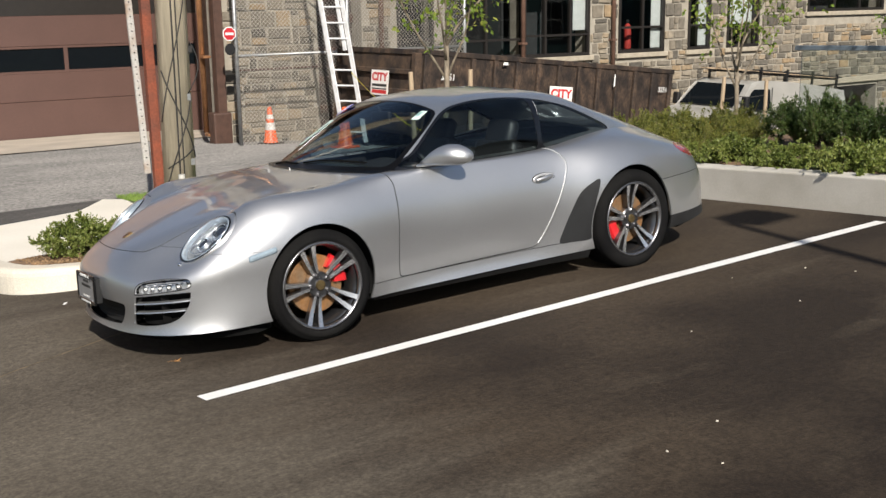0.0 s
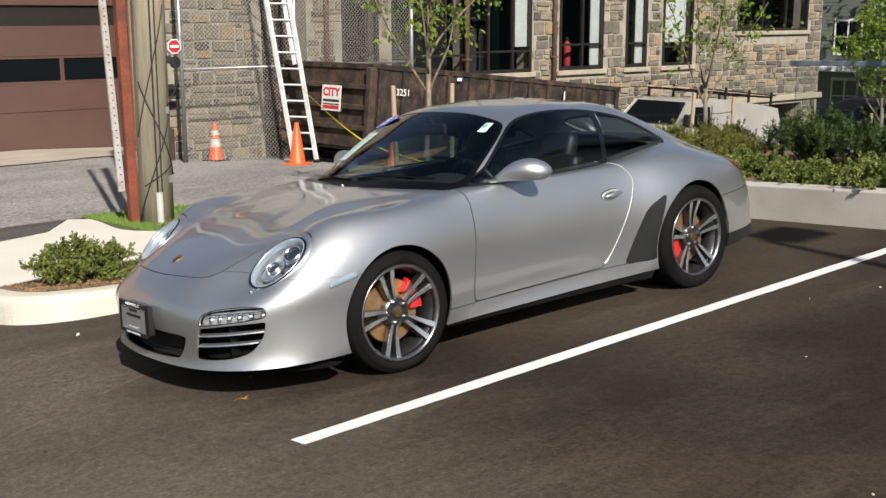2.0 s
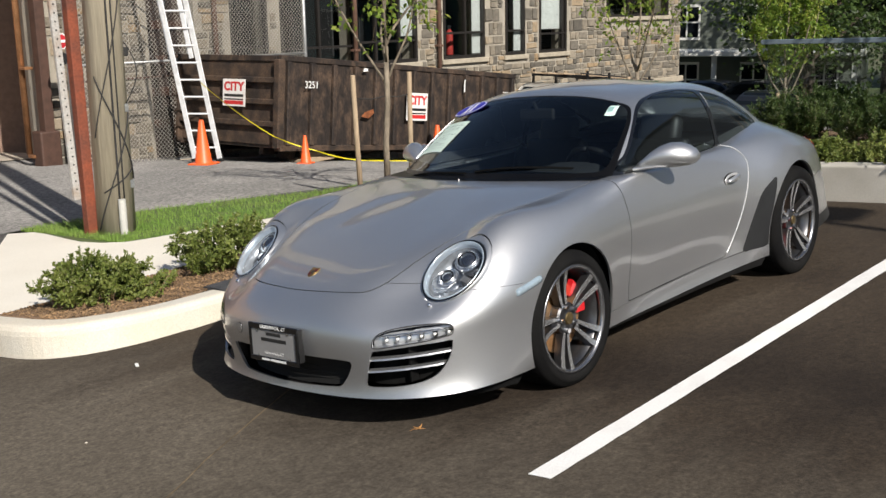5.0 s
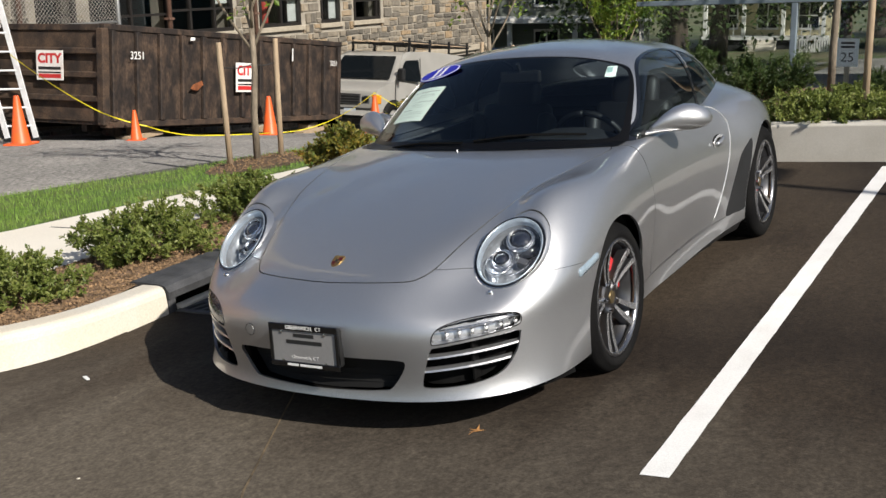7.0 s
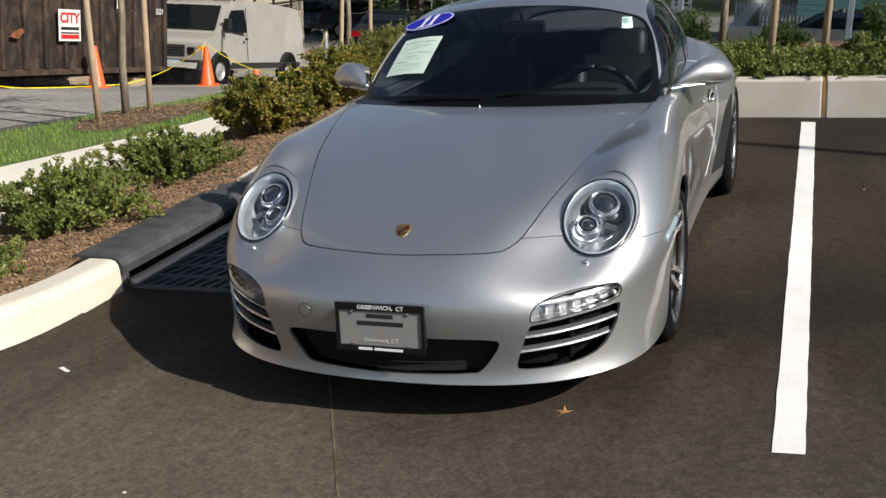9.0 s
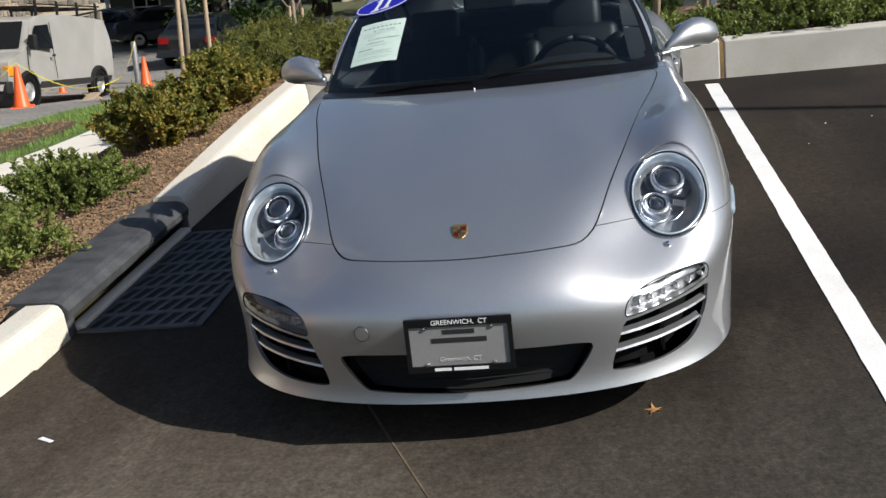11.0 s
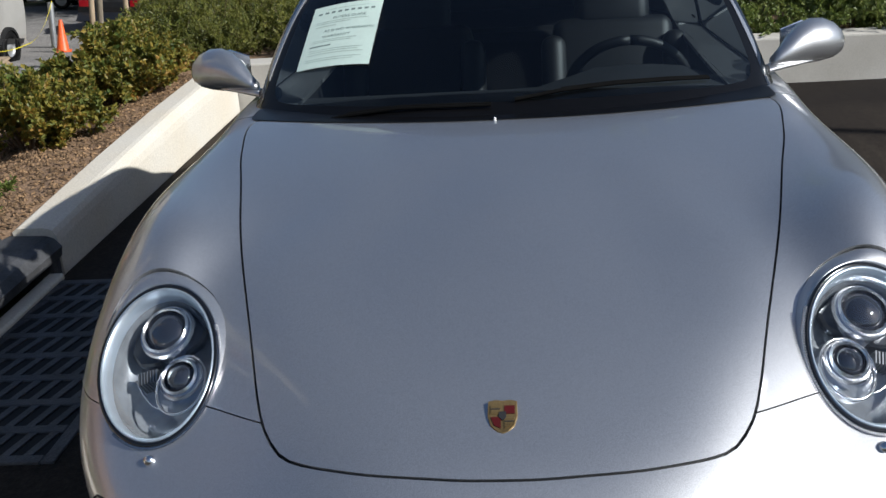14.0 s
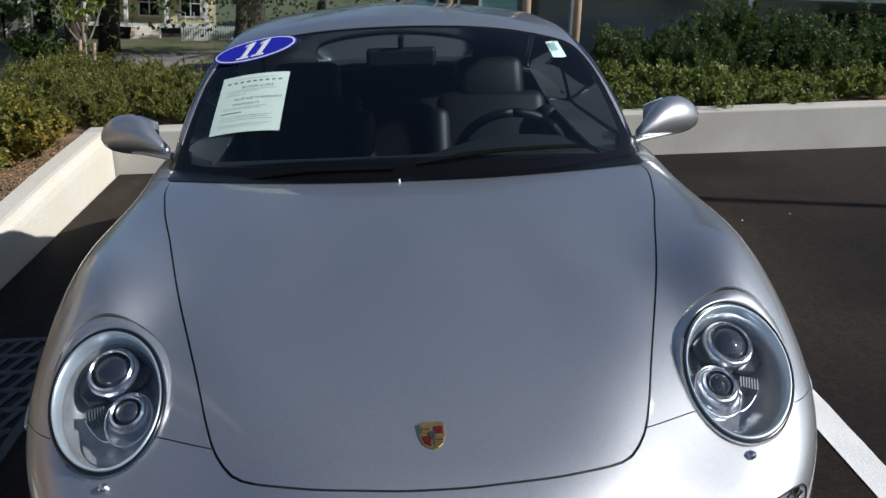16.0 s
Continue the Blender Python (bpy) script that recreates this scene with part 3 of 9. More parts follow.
HOOD = [(-0.50, 0.0), (-0.50, 0.55), (-0.455, 0.682), (-0.22, 0.660), (0.02, 0.606), (0.30, 0.542), (0.58, 0.465), (0.70, 0.432), (0.775, 0.403), (0.838, 0.350), (0.880, 0.235), (0.897, 0.10), (0.900, 0.0), (0.897, -0.10), (0.5, -0.3), (-0.50, -0.3)]
todo = gapped(body, todo, top_shape(HOOD, -0.51, 0.97), "bonnet", PAINT, car)
BUMPER = lambda v: np.where(v[:, 0] > 0.0, np.where((v[:, 1] < 0.405) & (v[:, 0] > 0.6), -0.1, v[:, 2] - (0.627 - 0.09 * (np.abs(v[:, 1]) - 0.405) - 0.06 * np.maximum(0, 0.50 - v[:, 0]))), 1.0)
todo = gapped(body, todo, BUMPER, "front_bumper", PAINT, car, gap=0.0008)
DOOR = [(-0.555, 0.95), (-0.548, 0.80), (-0.535, 0.60), (-0.530, 0.40), (-0.535, 0.280), (-0.560, 0.262), (-0.80, 0.262), (-1.20, 0.265), (-1.50, 0.268), (-1.575, 0.285), (-1.66, 0.40), (-1.76, 0.58), (-1.835, 0.745), (-1.835, 0.80), (-1.79, 0.86), (-1.70, 0.905), (-1.6, 0.95), (-1.1, 0.99)]
todo = gapped(body, todo, side_shape(DOOR, 0.60), "door", PAINT, car, 1, gap=0.0032)
door_edge = side_shape(DOOR, 0.60)
# narrow bright strip just inside the door's rear edge
edge_skin, _ = body.split(body.polys, lambda v: np.where(v[:, 0] < -1.57, door_edge(v) + 0.0015, 1.0))
_, edge_skin = body.split(edge_skin, lambda v: door_edge(v) + 0.0055)
for s in (1, -1):
    panel("door_edge_strip", body, edge_skin, BRIGHT_STRIP, car, s, lip=0.003, shift=0.003, label="bright strip along the door's rear edge")
SILL = lambda v: np.where((v[:, 0] < -0.3) & (v[:, 0] > -2.05), v[:, 2] - 0.258, 1.0)
todo = gapped(body, todo, SILL, "side_sill", PAINT, car, 1)
valance, todo = body.split(todo, lambda v: np.where(v[:, 0] < -2.62, v[:, 2] - 0.300, 1.0))
panel("rear_valance", body, valance, BLACK, car, 0, label="black lower edge of the rear bumper")
todo = gapped(body, todo, lambda v: np.where(v[:, 0] < -2.6, v[:, 2] - 0.56, 1.0), "rear_bumper", PAINT, car)
TAIL = [(-2.93, 0.752), (-2.99, 0.768), (-3.08, 0.757), (-3.20, 0.72), (-3.30, 0.68), (-3.30, 0.64), (-3.15, 0.65), (-3.05, 0.680), (-2.96, 0.715)]
tail_lamp, todo = body.split(todo, side_shape(TAIL, 0.42))
panel("body_shell", body, todo, PAINT, car, 0)

# roof, pillars and glass
cabin = Skin(*skin(CABIN, 14, 14))
rest = cabin.polys
# t runs round the cabin, r up it
SCREEN = [(-2.4, 0.0), (0.0, 0.0), (1.0, 0.0), (1.95, 0.0), (2.18, 0.06), (2.22, 0.4), (2.18, 1.2), (2.09, 1.66), (1.96, 1.88), (1.6, 2.02), (1.0, 2.13), (0, 2.17), (-2.4, 2.17)]
screen_line = outline(SCREEN, n=6)
screen, rest = cabin.split(rest, lambda v: np.where(v[:, 3] < 2.4, inside_of(v[:, 3], v[:, 4], screen_line), 1.0))
DOOR_GLASS = [(-0.665, 0.890), (-0.780, 0.970), (-0.958, 1.105), (-1.083, 1.176), (-1.22, 1.207), (-1.40, 1.216), (-1.60, 1.209), (-1.738, 1.190), (-1.757, 1.170), (-1.727, 0.887), (-1.712, 0.875), (-1.2, 0.874)]
BACK_GLASS = [(-1.775, 0.887), (-1.80, 1.10), (-1.812, 1.172), (-1.84, 1.178), (-2.005, 1.127), (-2.17, 1.056), (-2.30, 0.992), (-2.375, 0.952), (-2.392, 0.932), (-2.370, 0.915), (-2.28, 0.905), (-2.1, 0.894), (-1.9, 0.887)]
frame_line = side_shape([(-0.62, 0.875), (-0.76, 0.972), (-0.95, 1.112), (-1.08, 1.186), (-1.22, 1.216), (-1.45, 1.224), (-1.75, 1.200), (-2.02, 1.135), (-2.19, 1.066), (-2.32, 1.002), (-2.400, 0.960), (-2.415, 0.928), (-2.375, 0.902), (-2.1, 0.882), (-1.7, 0.866), (-1.2, 0.862)], 0.25)
surround, rest = cabin.split(rest, frame_line)
door_glass, surround = cabin.split(surround, side_shape(DOOR_GLASS, 0.25))
back_glass, surround = cabin.split(surround, side_shape(BACK_GLASS, 0.25))
REAR = [(11.0, 0.42), (9.0, 0.42), (8.4, 0.44), (8.05, 0.55), (7.92, 0.9), (7.92, 1.5), (8.0, 2.0), (8.3, 2.3), (9.0, 2.4), (11.0, 2.4)]
rear_line = outline(REAR, n=6)
rear_glass, rest = cabin.split(rest, lambda v: np.where(v[:, 3] > 6.5, inside_of(v[:, 3], v[:, 4], rear_line), 1.0))
panel("roof", cabin, rest, PAINT, car, 0, lip=0.01)
INNER = [(-2.4, 0.27), (0.0, 0.27), (1.0, 0.27), (1.76, 0.27), (1.95, 0.34), (2.02, 0.55), (2.02, 1.2), (1.98, 1.62), (1.87, 1.82), (1.55, 1.97), (1.0, 2.08), (0, 2.12), (-2.4, 2.12)]
inner_line = outline(INNER, n=6)
screen_all = list(screen)
screen, border = cabin.split(screen, lambda v: inside_of(v[:, 3], v[:, 4], inner_line))
panel("screen_border", cabin, border, FRIT, car, 0, lip=0, shift=-0.002, label="black border printed round the screen")
panel("windscreen", cabin, screen, WINDSCREEN, car, 0, lip=0, shift=-0.002).visible_shadow = False
panel("rear_window", cabin, rear_glass, glass_mat("rear_glass", (0.22, 0.27, 0.28)), car, 0, lip=0, shift=-0.002).visible_shadow = False
for s in (1, -1):
    panel("window_surround", cabin, surround, GLOSS_BLACK, car, s, lip=0.006, shift=-0.001)
    for x0, x1 in ((-1.733, -1.763), (-1.771, -1.806)):
        strip, _ = cabin.split(cabin.polys, lambda v: np.where((v[:, 1] > 0.25) & (v[:, 2] > 0.885) & (v[:, 2] < 1.172), np.abs(v[:, 0] - x0 - (x1 - x0) * (v[:, 2] - 0.887) / 0.283) - 0.0028, 1.0))
        panel("pillar_strip", cabin, strip, BRIGHT_STRIP, car, s, lip=0.002, shift=0.0015, label="thin bright strip between the side windows")
    panel("door_window", cabin, door_glass, SIDE_GLASS, car, s, lip=0, shift=-0.004).visible_shadow = False
    panel("quarter_window", cabin, back_glass, SIDE_GLASS, car, s, lip=0, shift=-0.003).visible_shadow = False


# wheels
def wheel(x, y, r, width, side):
    """A tyre on a rim of five pairs of spokes; side 1 faces left."""
    out = pose(x, side * y, r, -90 * side) if side > 0 else pose(x, side * y, r, 90)
    hub = new("wheel")
    hub.parent, hub.matrix_basis = car, out
    h = width / 2
    rim = 0.2413 + 0.008
    tyre = lathe([(rim, h - 0.012), (rim + 0.008, h - 0.002), (rim + 0.035, h + 0.004), (r - 0.030, h - 0.002), (r - 0.010, h - 0.014), (r, h - 0.036), (r, -h + 0.036), (r - 0.012, -h + 0.012), (rim, -h + 0.01)], 64)
    part("tyre", tyre, RUBBER, hub, smooth=True)
    tread = bmesh.new()
    for k in range(72):
        box(tread, (r - 0.004, -0.0035, h - 0.10), (r + 0.0012, 0.0035, h - 0.045), Matrix.Rotation(2 * math.pi * k / 72, 4, "Z") @ pose(0, 0, 0, 25))
    part("tread_block", tread, RUBBER, hub)
    part("rim", lathe([(rim - 0.002, h - 0.020), (rim + 0.004, h - 0.006), (rim - 0.010, h - 0.004), (rim - 0.018, h - 0.016), (rim - 0.022, h - 0.035), (rim - 0.008, h - 0.036)], 64), ALLOY_MID, hub, "bright machined rim edge", smooth=True)
    part("barrel", lathe([(rim - 0.010, h - 0.034), (rim - 0.024, h - 0.040), (rim - 0.034, h - 0.12), (rim - 0.034, -h + 0.03), (rim, -h + 0.02)], 48), ALLOY_DARK, hub, smooth=True)
    for k in range(5):
        turn = Matrix.Rotation(math.radians((0 if x > -1 else -90) + 72 * k), 4, "Z")
        for w in (-1, 1):
            bm = bmesh.new()
            # a tapering bar that dishes inwards to the hub, dark at its flanks, with a machined face
            def bar(lift, deep, grow):
                rows = []
                for q in range(8):
                    s = q / 7
                    rad = 0.068 + (rim - 0.010 - 0.068) * s
                    off = w * (0.0155 + 0.016 * s + 0.008 * s * s)
                    half = (0.0072 + 0.0072 * s) * grow
                    z = h - 0.046 + 0.036 * s**1.7 + lift
                    rows.append([bm.verts.new((rad, off - half, z)), bm.verts.new((rad, off + half, z)), bm.verts.new((rad, off + half * 1.05, z - deep)), bm.verts.new((rad, off - half * 1.05, z - deep))])
                for a, b in zip(rows, rows[1:]):
                    for j in range(4):
                        bm.faces.new((a[j], a[(j + 1) % 4], b[(j + 1) % 4], b[j]))
                bm.faces.new(rows[0][::-1])
                bm.faces.new(rows[-1])
                bm.transform(turn)

            bar(0.0, 0.040, 1.12)
            part("spoke", bm, ALLOY_DARK, hub, "dark grey painted spoke flank")
            bm = bmesh.new()
            bar(0.0016, 0.004, 1.0)
            part("spoke_face", bm, ALLOY, hub, "machined silver spoke face")
        web = bmesh.new()
        box(web, (0.066, -0.014, h - 0.075), (0.118, 0.014, h - 0.056), turn)
        part("spoke_web", web, ALLOY_DARK, hub)
    part("hub", lathe([(0.0005, h - 0.044), (0.030, h - 0.044), (0.036, h - 0.046), (0.066, h - 0.048), (0.076, h - 0.056), (0.078, h - 0.09), (0.0005, h - 0.09)], 40), ALLOY_DARK, hub, smooth=False)
    part("centre_cap", lathe([(0.0005, h - 0.034), (0.026, h - 0.035), (0.030, h - 0.041)], 28), mat("cap_gold", (0.16, 0.115, 0.05), 0.4, 0.6, vary=0.3, fine=90), hub, "small gold and dark wheel cap")
    for k in range(5):
        a = math.radians((0 if x > -1 else -90) + 72 * k)
        part("wheel_bolt", rodded((0.056 * math.cos(a), 0.056 * math.sin(a), h - 0.06), (0.056 * math.cos(a), 0.056 * math.sin(a), h - 0.030), 0.0115, n=12), CHROME, hub)
    part("brake_disc", lathe([(0.07, h - 0.100), (0.165, h - 0.100), (0.168, h - 0.104), (0.168, h - 0.130), (0.07, h - 0.130)], 48), DISC, hub, "brown weathered brake disc")
    part("disc_hat", lathe([(0.0005, h - 0.092), (0.068, h - 0.092), (0.075, h - 0.105)], 32), SATIN, hub)
    cal = bmesh.new()
    rows = []
    for k in range(13):
        a = math.radians(-30 + 60 * k / 12)
        thick = 0.030 + 0.006 * math.sin(math.pi * k / 12)
        ring = [(0.104, -0.030), (0.108, -0.004), (0.122, thick - 0.030), (0.172, thick - 0.030), (0.186, -0.008), (0.188, -0.030)]
        rows.append([cal.verts.new((r_ * math.cos(a), r_ * math.sin(a), h - 0.070 + z_)) for r_, z_ in ring])
    for p, q in zip(rows, rows[1:]):
        for j in range(6):
            cal.faces.new((p[j], p[(j + 1) % 6], q[(j + 1) % 6], q[j]))
    cal.faces.new(rows[0][::-1])
    cal.faces.new(rows[-1])
    bmesh.ops.recalc_face_normals(cal, faces=cal.faces)
    cal.transform(pose(0, 0, 0, 0, 0, (-152 if x > -1 else 18) * side))
    part("brake_caliper", cal, RED, hub, "glossy red brake caliper")
    return hub


for s in (1, -1):
    wheel(0.0, 0.743, 0.3175, 0.235, s)
    wheel(-2.35, 0.762, 0.332, 0.295, s)
# dark wheel housings
for s in (1, -1):
    for x, z, r in ((0.0, 0.318, 0.372), (-2.35, 0.332, 0.388)):
        line = [(x + r * math.cos(a), z + r * math.sin(a)) for a in np.linspace(-0.35, math.pi + 0.35, 25)]
        v = [(px, s * y, pz) for px, pz in line for y in (0.80 if x > -1 else 0.84, 0.40)]
        f = [(2 * k, 2 * k + 1, 2 * k + 3, 2 * k + 2) for k in range(len(line) - 1)]
        v.append((x, s * 0.40, z))
        f += [(2 * k + 1, len(v) - 1, 2 * k + 3) for k in range(len(line) - 1)]
        raw("wheel_housing", v, f, SEAM, car)
# floor of the body
part("underbody", plate([(-3.25, -0.55), (-3.0, -0.66), (-2.75, -0.48), (-2.0, -0.48), (-1.9, -0.74), (-0.42, -0.72), (-0.38, -0.45), (0.40, -0.45), (0.50, -0.50), (0.70, -0.34), (0.76, 0), (0.70, 0.34), (0.50, 0.50), (0.40, 0.45), (-0.38, 0.45), (-0.42, 0.72), (-1.9, 0.74), (-2.0, 0.48), (-2.75, 0.48), (-3.0, 0.66), (-3.25, 0.55)], 0.05, pose(0, 0, 0.15)), SEAM, car)

# ---- fittings of the car ----
def blob(rings, n=20):
    """A closed skin through oval rings along y: (y, x, z, half depth, half height)."""
    bm = bmesh.new()
    rows = [[bm.verts.new((x + a * math.cos(2 * math.pi * k / n), y, z + b * math.sin(2 * math.pi * k / n))) for k in range(n)] for y, x, z, a, b in rings]
    for p, q in zip(rows, rows[1:]):
        for k in range(n):
            bm.faces.new((p[k], p[(k + 1) % n], q[(k + 1) % n], q[k]))
    bm.faces.new(rows[0][::-1])
    bm.faces.new(rows[-1])
    return bm


def flipped(bm, s):
    """The bmesh itself for the left side, its mirror image for the right."""
    if s < 0:
        bm.transform(Matrix.Diagonal((1, -1, 1, 1)))
        bmesh.ops.reverse_faces(bm, faces=bm.faces)
    return bm


def near(sk, polys, x, y, shift=0.0, low=-9, high=9):
    """The point of a skin over (x, y), a little off it."""
    ids = np.array(sorted({k for p in polys for k in p}))
    d = np.hypot(sk.v[ids, 0] - x, sk.v[ids, 1] - abs(y))
    best = ids[np.argsort(d)[:4]]
    w = 1 / (np.hypot(sk.v[best, 0] - x, sk.v[best, 1] - abs(y)) + 1e-4)
    return Vector((x, y, float((sk.v[best, 2] * w).sum() / w.sum()) + shift))


def front_point(y, z, back=0.0):
    """The point of the nose's skin at (y, z), set back a little."""
    ids = np.nonzero(body.v[:, 0] > 0.45)[0]
    d = np.hypot(body.v[ids, 1] - y, body.v[ids, 2] - z)
    best = ids[np.argsort(d)[:5]]
    w = 1 / (np.hypot(body.v[best, 1] - y, body.v[best, 2] - z) + 1e-4)
    return float((body.v[best, 0] * w).sum() / w.sum()) - back


def side_point(x, z):
    """How far out the body's flank lies at x, z."""
    ids = np.where((body.v[:, 1] > 0.5) & (np.abs(body.v[:, 0] - x) < 0.15))[0]
    d = np.hypot(body.v[ids, 0] - x, body.v[ids, 2] - z)
    best = ids[np.argsort(d)[:6]]
    w = 1 / (np.hypot(body.v[best, 0] - x, body.v[best, 2] - z) + 0.004) ** 2
    return float((body.v[best, 1] * w).sum() / w.sum())


def skin_rise(at, spot):
    """How far the body's skin stands over a spot of the lamp's plane."""
    q = np.array(at.inverted())[:3] @ np.concatenate([lamp_skin, np.ones((len(lamp_skin), 1))], axis=1).T
    d = np.hypot((q[0] - spot[0]) * LAMP_B, (q[1] - spot[1]) * LAMP_A)
    ids = np.argsort(d)[:6]
    w = 1 / (d[ids] + 0.002) ** 2
    return float((q[2][ids] * w).sum() / w.sum())


lamp_skin = body.v[(body.v[:, 0] > 0.25) & (body.v[:, 1] > 0.35) & (body.v[:, 2] > 0.45), :3]
CHIN_BLACK = mat("chin_rubber", (0.007, 0.007, 0.007), 0.9, vary=0.2, spec=0.1)
LAMP_DARK = mat("lamp_bezel", (0.26, 0.265, 0.28), 0.35, 0.6, vary=0.1, coat=0.6)
LAMP_BOWL = mat("lamp_bowl", (0.50, 0.53, 0.57), 0.22, 0.65, vary=0.12, scale=20)
LENS_EDGE = mat("bevelled_lens_edge", (0.55, 0.63, 0.72), 0.30, 0.55, vary=0.08, scale=30, coat=0.2)
LAMP_MASK = mat("dark_lamp_moulding", (0.035, 0.038, 0.045), 0.28, 0.3, vary=0.15, coat=0.5)
GLASS_BALL = mat("projector_glass", (0.02, 0.022, 0.03), 0.02, 0.0, vary=0.02, coat=1.0, spec=0.9)
AMBER = mat("amber_lens", (0.75, 0.30, 0.02), 0.15, vary=0.05, coat=0.8)
TAIL_RED = mat("tail_lamp_red", (0.30, 0.008, 0.014), 0.12, vary=0.05, coat=1.0)
LED = mat("led_reflector", (0.66, 0.67, 0.70), 0.22, 0.65, vary=0.1, fine=120)
WHITE_PRINT = mat("white_print", (0.82, 0.82, 0.80), 0.5, vary=0.03)
BLACK_PRINT = mat("black_print", (0.02, 0.02, 0.02), 0.5, vary=0.03)
GREY_PLATE = mat("grey_plate", (0.29, 0.285, 0.28), 0.45, 0.2, vary=0.05)
BLUE_PRINT = mat("blue_sticker", (0.02, 0.02, 0.42), 0.4, vary=0.03)
PAPER = mat("pale_green_paper", (0.66, 0.80, 0.70), 0.7, vary=0.03)

for s in (1, -1):
    # headlamp: bowl, two projectors, clear cover, ribbed ring
    lamp = new("headlamp")
    lamp.parent = car
    flat = Matrix((( LAMP_OUT.x, LAMP_UP.x, LAMP_FACE.x, LAMP.x), (LAMP_OUT.y, LAMP_UP.y, LAMP_FACE.y, LAMP.y), (LAMP_OUT.z, LAMP_UP.z, LAMP_FACE.z, LAMP.z), (0, 0, 0, 1)))
    oval = flat @ Matrix.Diagonal((LAMP_B, LAMP_A, 1, 1))
    cover = part("lens", flipped(lathe([(0.975, 0.003), (0.90, 0.012), (0.75, 0.022), (0.5, 0.030), (0.25, 0.034), (0.0005, 0.035)], 48, oval), s), LENS, lamp, "clear domed headlamp cover", smooth=True)
    cover.visible_shadow = False
    part("lens_edge", flipped(lathe([(0.985, 0.000), (0.975, 0.004), (0.945, 0.001), (0.905, -0.010), (0.895, -0.028)], 64, oval), s), LENS_EDGE, lamp, "pale bluish bevelled lens edge", smooth=True)
    part("gasket", flipped(lathe([(1.052, -0.05), (1.052, -0.006), (1.040, 0.001), (1.005, 0.003), (0.985, 0.001), (0.985, -0.03)], 64, oval), s), GLOSS_BLACK, lamp, "black gasket round the lens", smooth=True)
    for name, material, inner, outer, low, high in (("trim_ring", PAINT, 1.052, 1.0, -0.001, -0.001), ("trim_gap", SEAM, 1.135, 1.022, -0.060, -0.022)):
        rows = []
        bm = bmesh.new()
        for k in range(72):
            a = 2 * math.pi * k / 72
            ca, sa = math.cos(a), math.sin(a)
            edge = Vector((1.135 * ca, 1.135 * sa + 0.118)) * outer
            rise = min(0.012, max(-0.05, skin_rise(oval, edge)))
            start = Vector((1.052 * ca, 1.052 * sa)) if name == "trim_ring" else Vector((1.135 * ca, 1.135 * sa + 0.118)) * 0.995
            if name == "trim_ring":
                ring = ((edge, rise - 0.05), (edge, rise - 0.0025), (edge.lerp(start, 0.08), rise - 0.0005), (edge.lerp(start, 0.5), rise * 0.55), (edge.lerp(start, 0.85), rise * 0.15 + low), (start, low - 0.002), (start, -0.03))
            else:
                ring = ((edge, rise + low), (edge, rise - 0.010), (start, rise - 0.010), (start, rise + low))
            rows.append([bm.verts.new(oval @ Vector((p[0], p[1], z))) for p, z in ring])
        for k in range(72):
            p, q = rows[k], rows[(k + 1) % 72]
            for n in range(len(p) - 1):
                bm.faces.new((p[n], q[n], q[n + 1], p[n + 1]))
        part(name, flipped(bm, s), material, lamp, "silver ring round the lamp" if name == "trim_ring" else "dark gap round the ring", smooth=True)
    bowl = lathe([(0.895, -0.026), (0.87, -0.045), (0.80, -0.066), (0.6, -0.082), (0.001, -0.088)], 48, oval)
    part("bowl", flipped(bowl, s), LAMP_BOWL, lamp, smooth=True)
    ribs = bmesh.new()
    for k in range(84):
        a = math.radians(165 + 150 * k / 83)
        box(ribs, (-0.0009, -0.004, -0.004), (0.0009, 0.0035, 0.0035), flat @ Matrix.Translation((math.cos(a) * (LAMP_B * 1.062), math.sin(a) * (LAMP_A * 1.050), -0.0025)) @ Matrix.Rotation(a - math.pi / 2, 4, "Z"))
    part("rib_band", flipped(ribs, s), LAMP_CHROME, lamp, "finely ribbed bright band")
    mask = plate([(-0.080, 0.070), (-0.066, 0.044), (-0.040, 0.034), (-0.010, 0.034), (0.030, 0.026), (0.062, 0.034), (0.080, 0.066), (0.070, 0.104), (0.034, 0.132), (-0.010, 0.140), (-0.052, 0.122)], 0.022, flat @ pose(0, 0, -0.072), 0.005)
    part("mask", flipped(mask, s), LAMP_MASK, lamp, "dark moulding behind the upper projector")
    for cx, cy, r in ((-0.004, 0.084, 0.057), (-0.030, -0.026, 0.045)):
        m = flat @ pose(cx, cy, -0.050)
        part("projector_ring", flipped(lathe([(r, -0.03), (r, 0.012), (r - 0.003, 0.017), (r - 0.007, 0.015), (r - 0.008, 0.022), (r - 0.012, 0.026), (r - 0.015, 0.023), (r - 0.016, 0.006), (r - 0.016, -0.02)], 40, m), s), LAMP_CHROME, lamp, smooth=False)
        part("projector_lens", flipped(lathe([(r - 0.0155, 0.012), (r - 0.019, 0.020), (r * 0.42, 0.029), (0.0005, 0.032)], 36, m), s), GLASS_BALL, lamp, smooth=True)
    ring = [(flat @ Vector((-0.030 + 0.050 * math.cos(a), -0.040 + 0.066 * math.sin(a), -0.036 - 0.012 * math.sin(a)))) for a in np.linspace(0, 2 * math.pi, 41)]
    part("projector_frame", flipped(tube([tuple(p) for p in ring], 0.0026, 8), s), LAMP_CHROME, lamp, "thin bright oval round the lower projector", smooth=True)
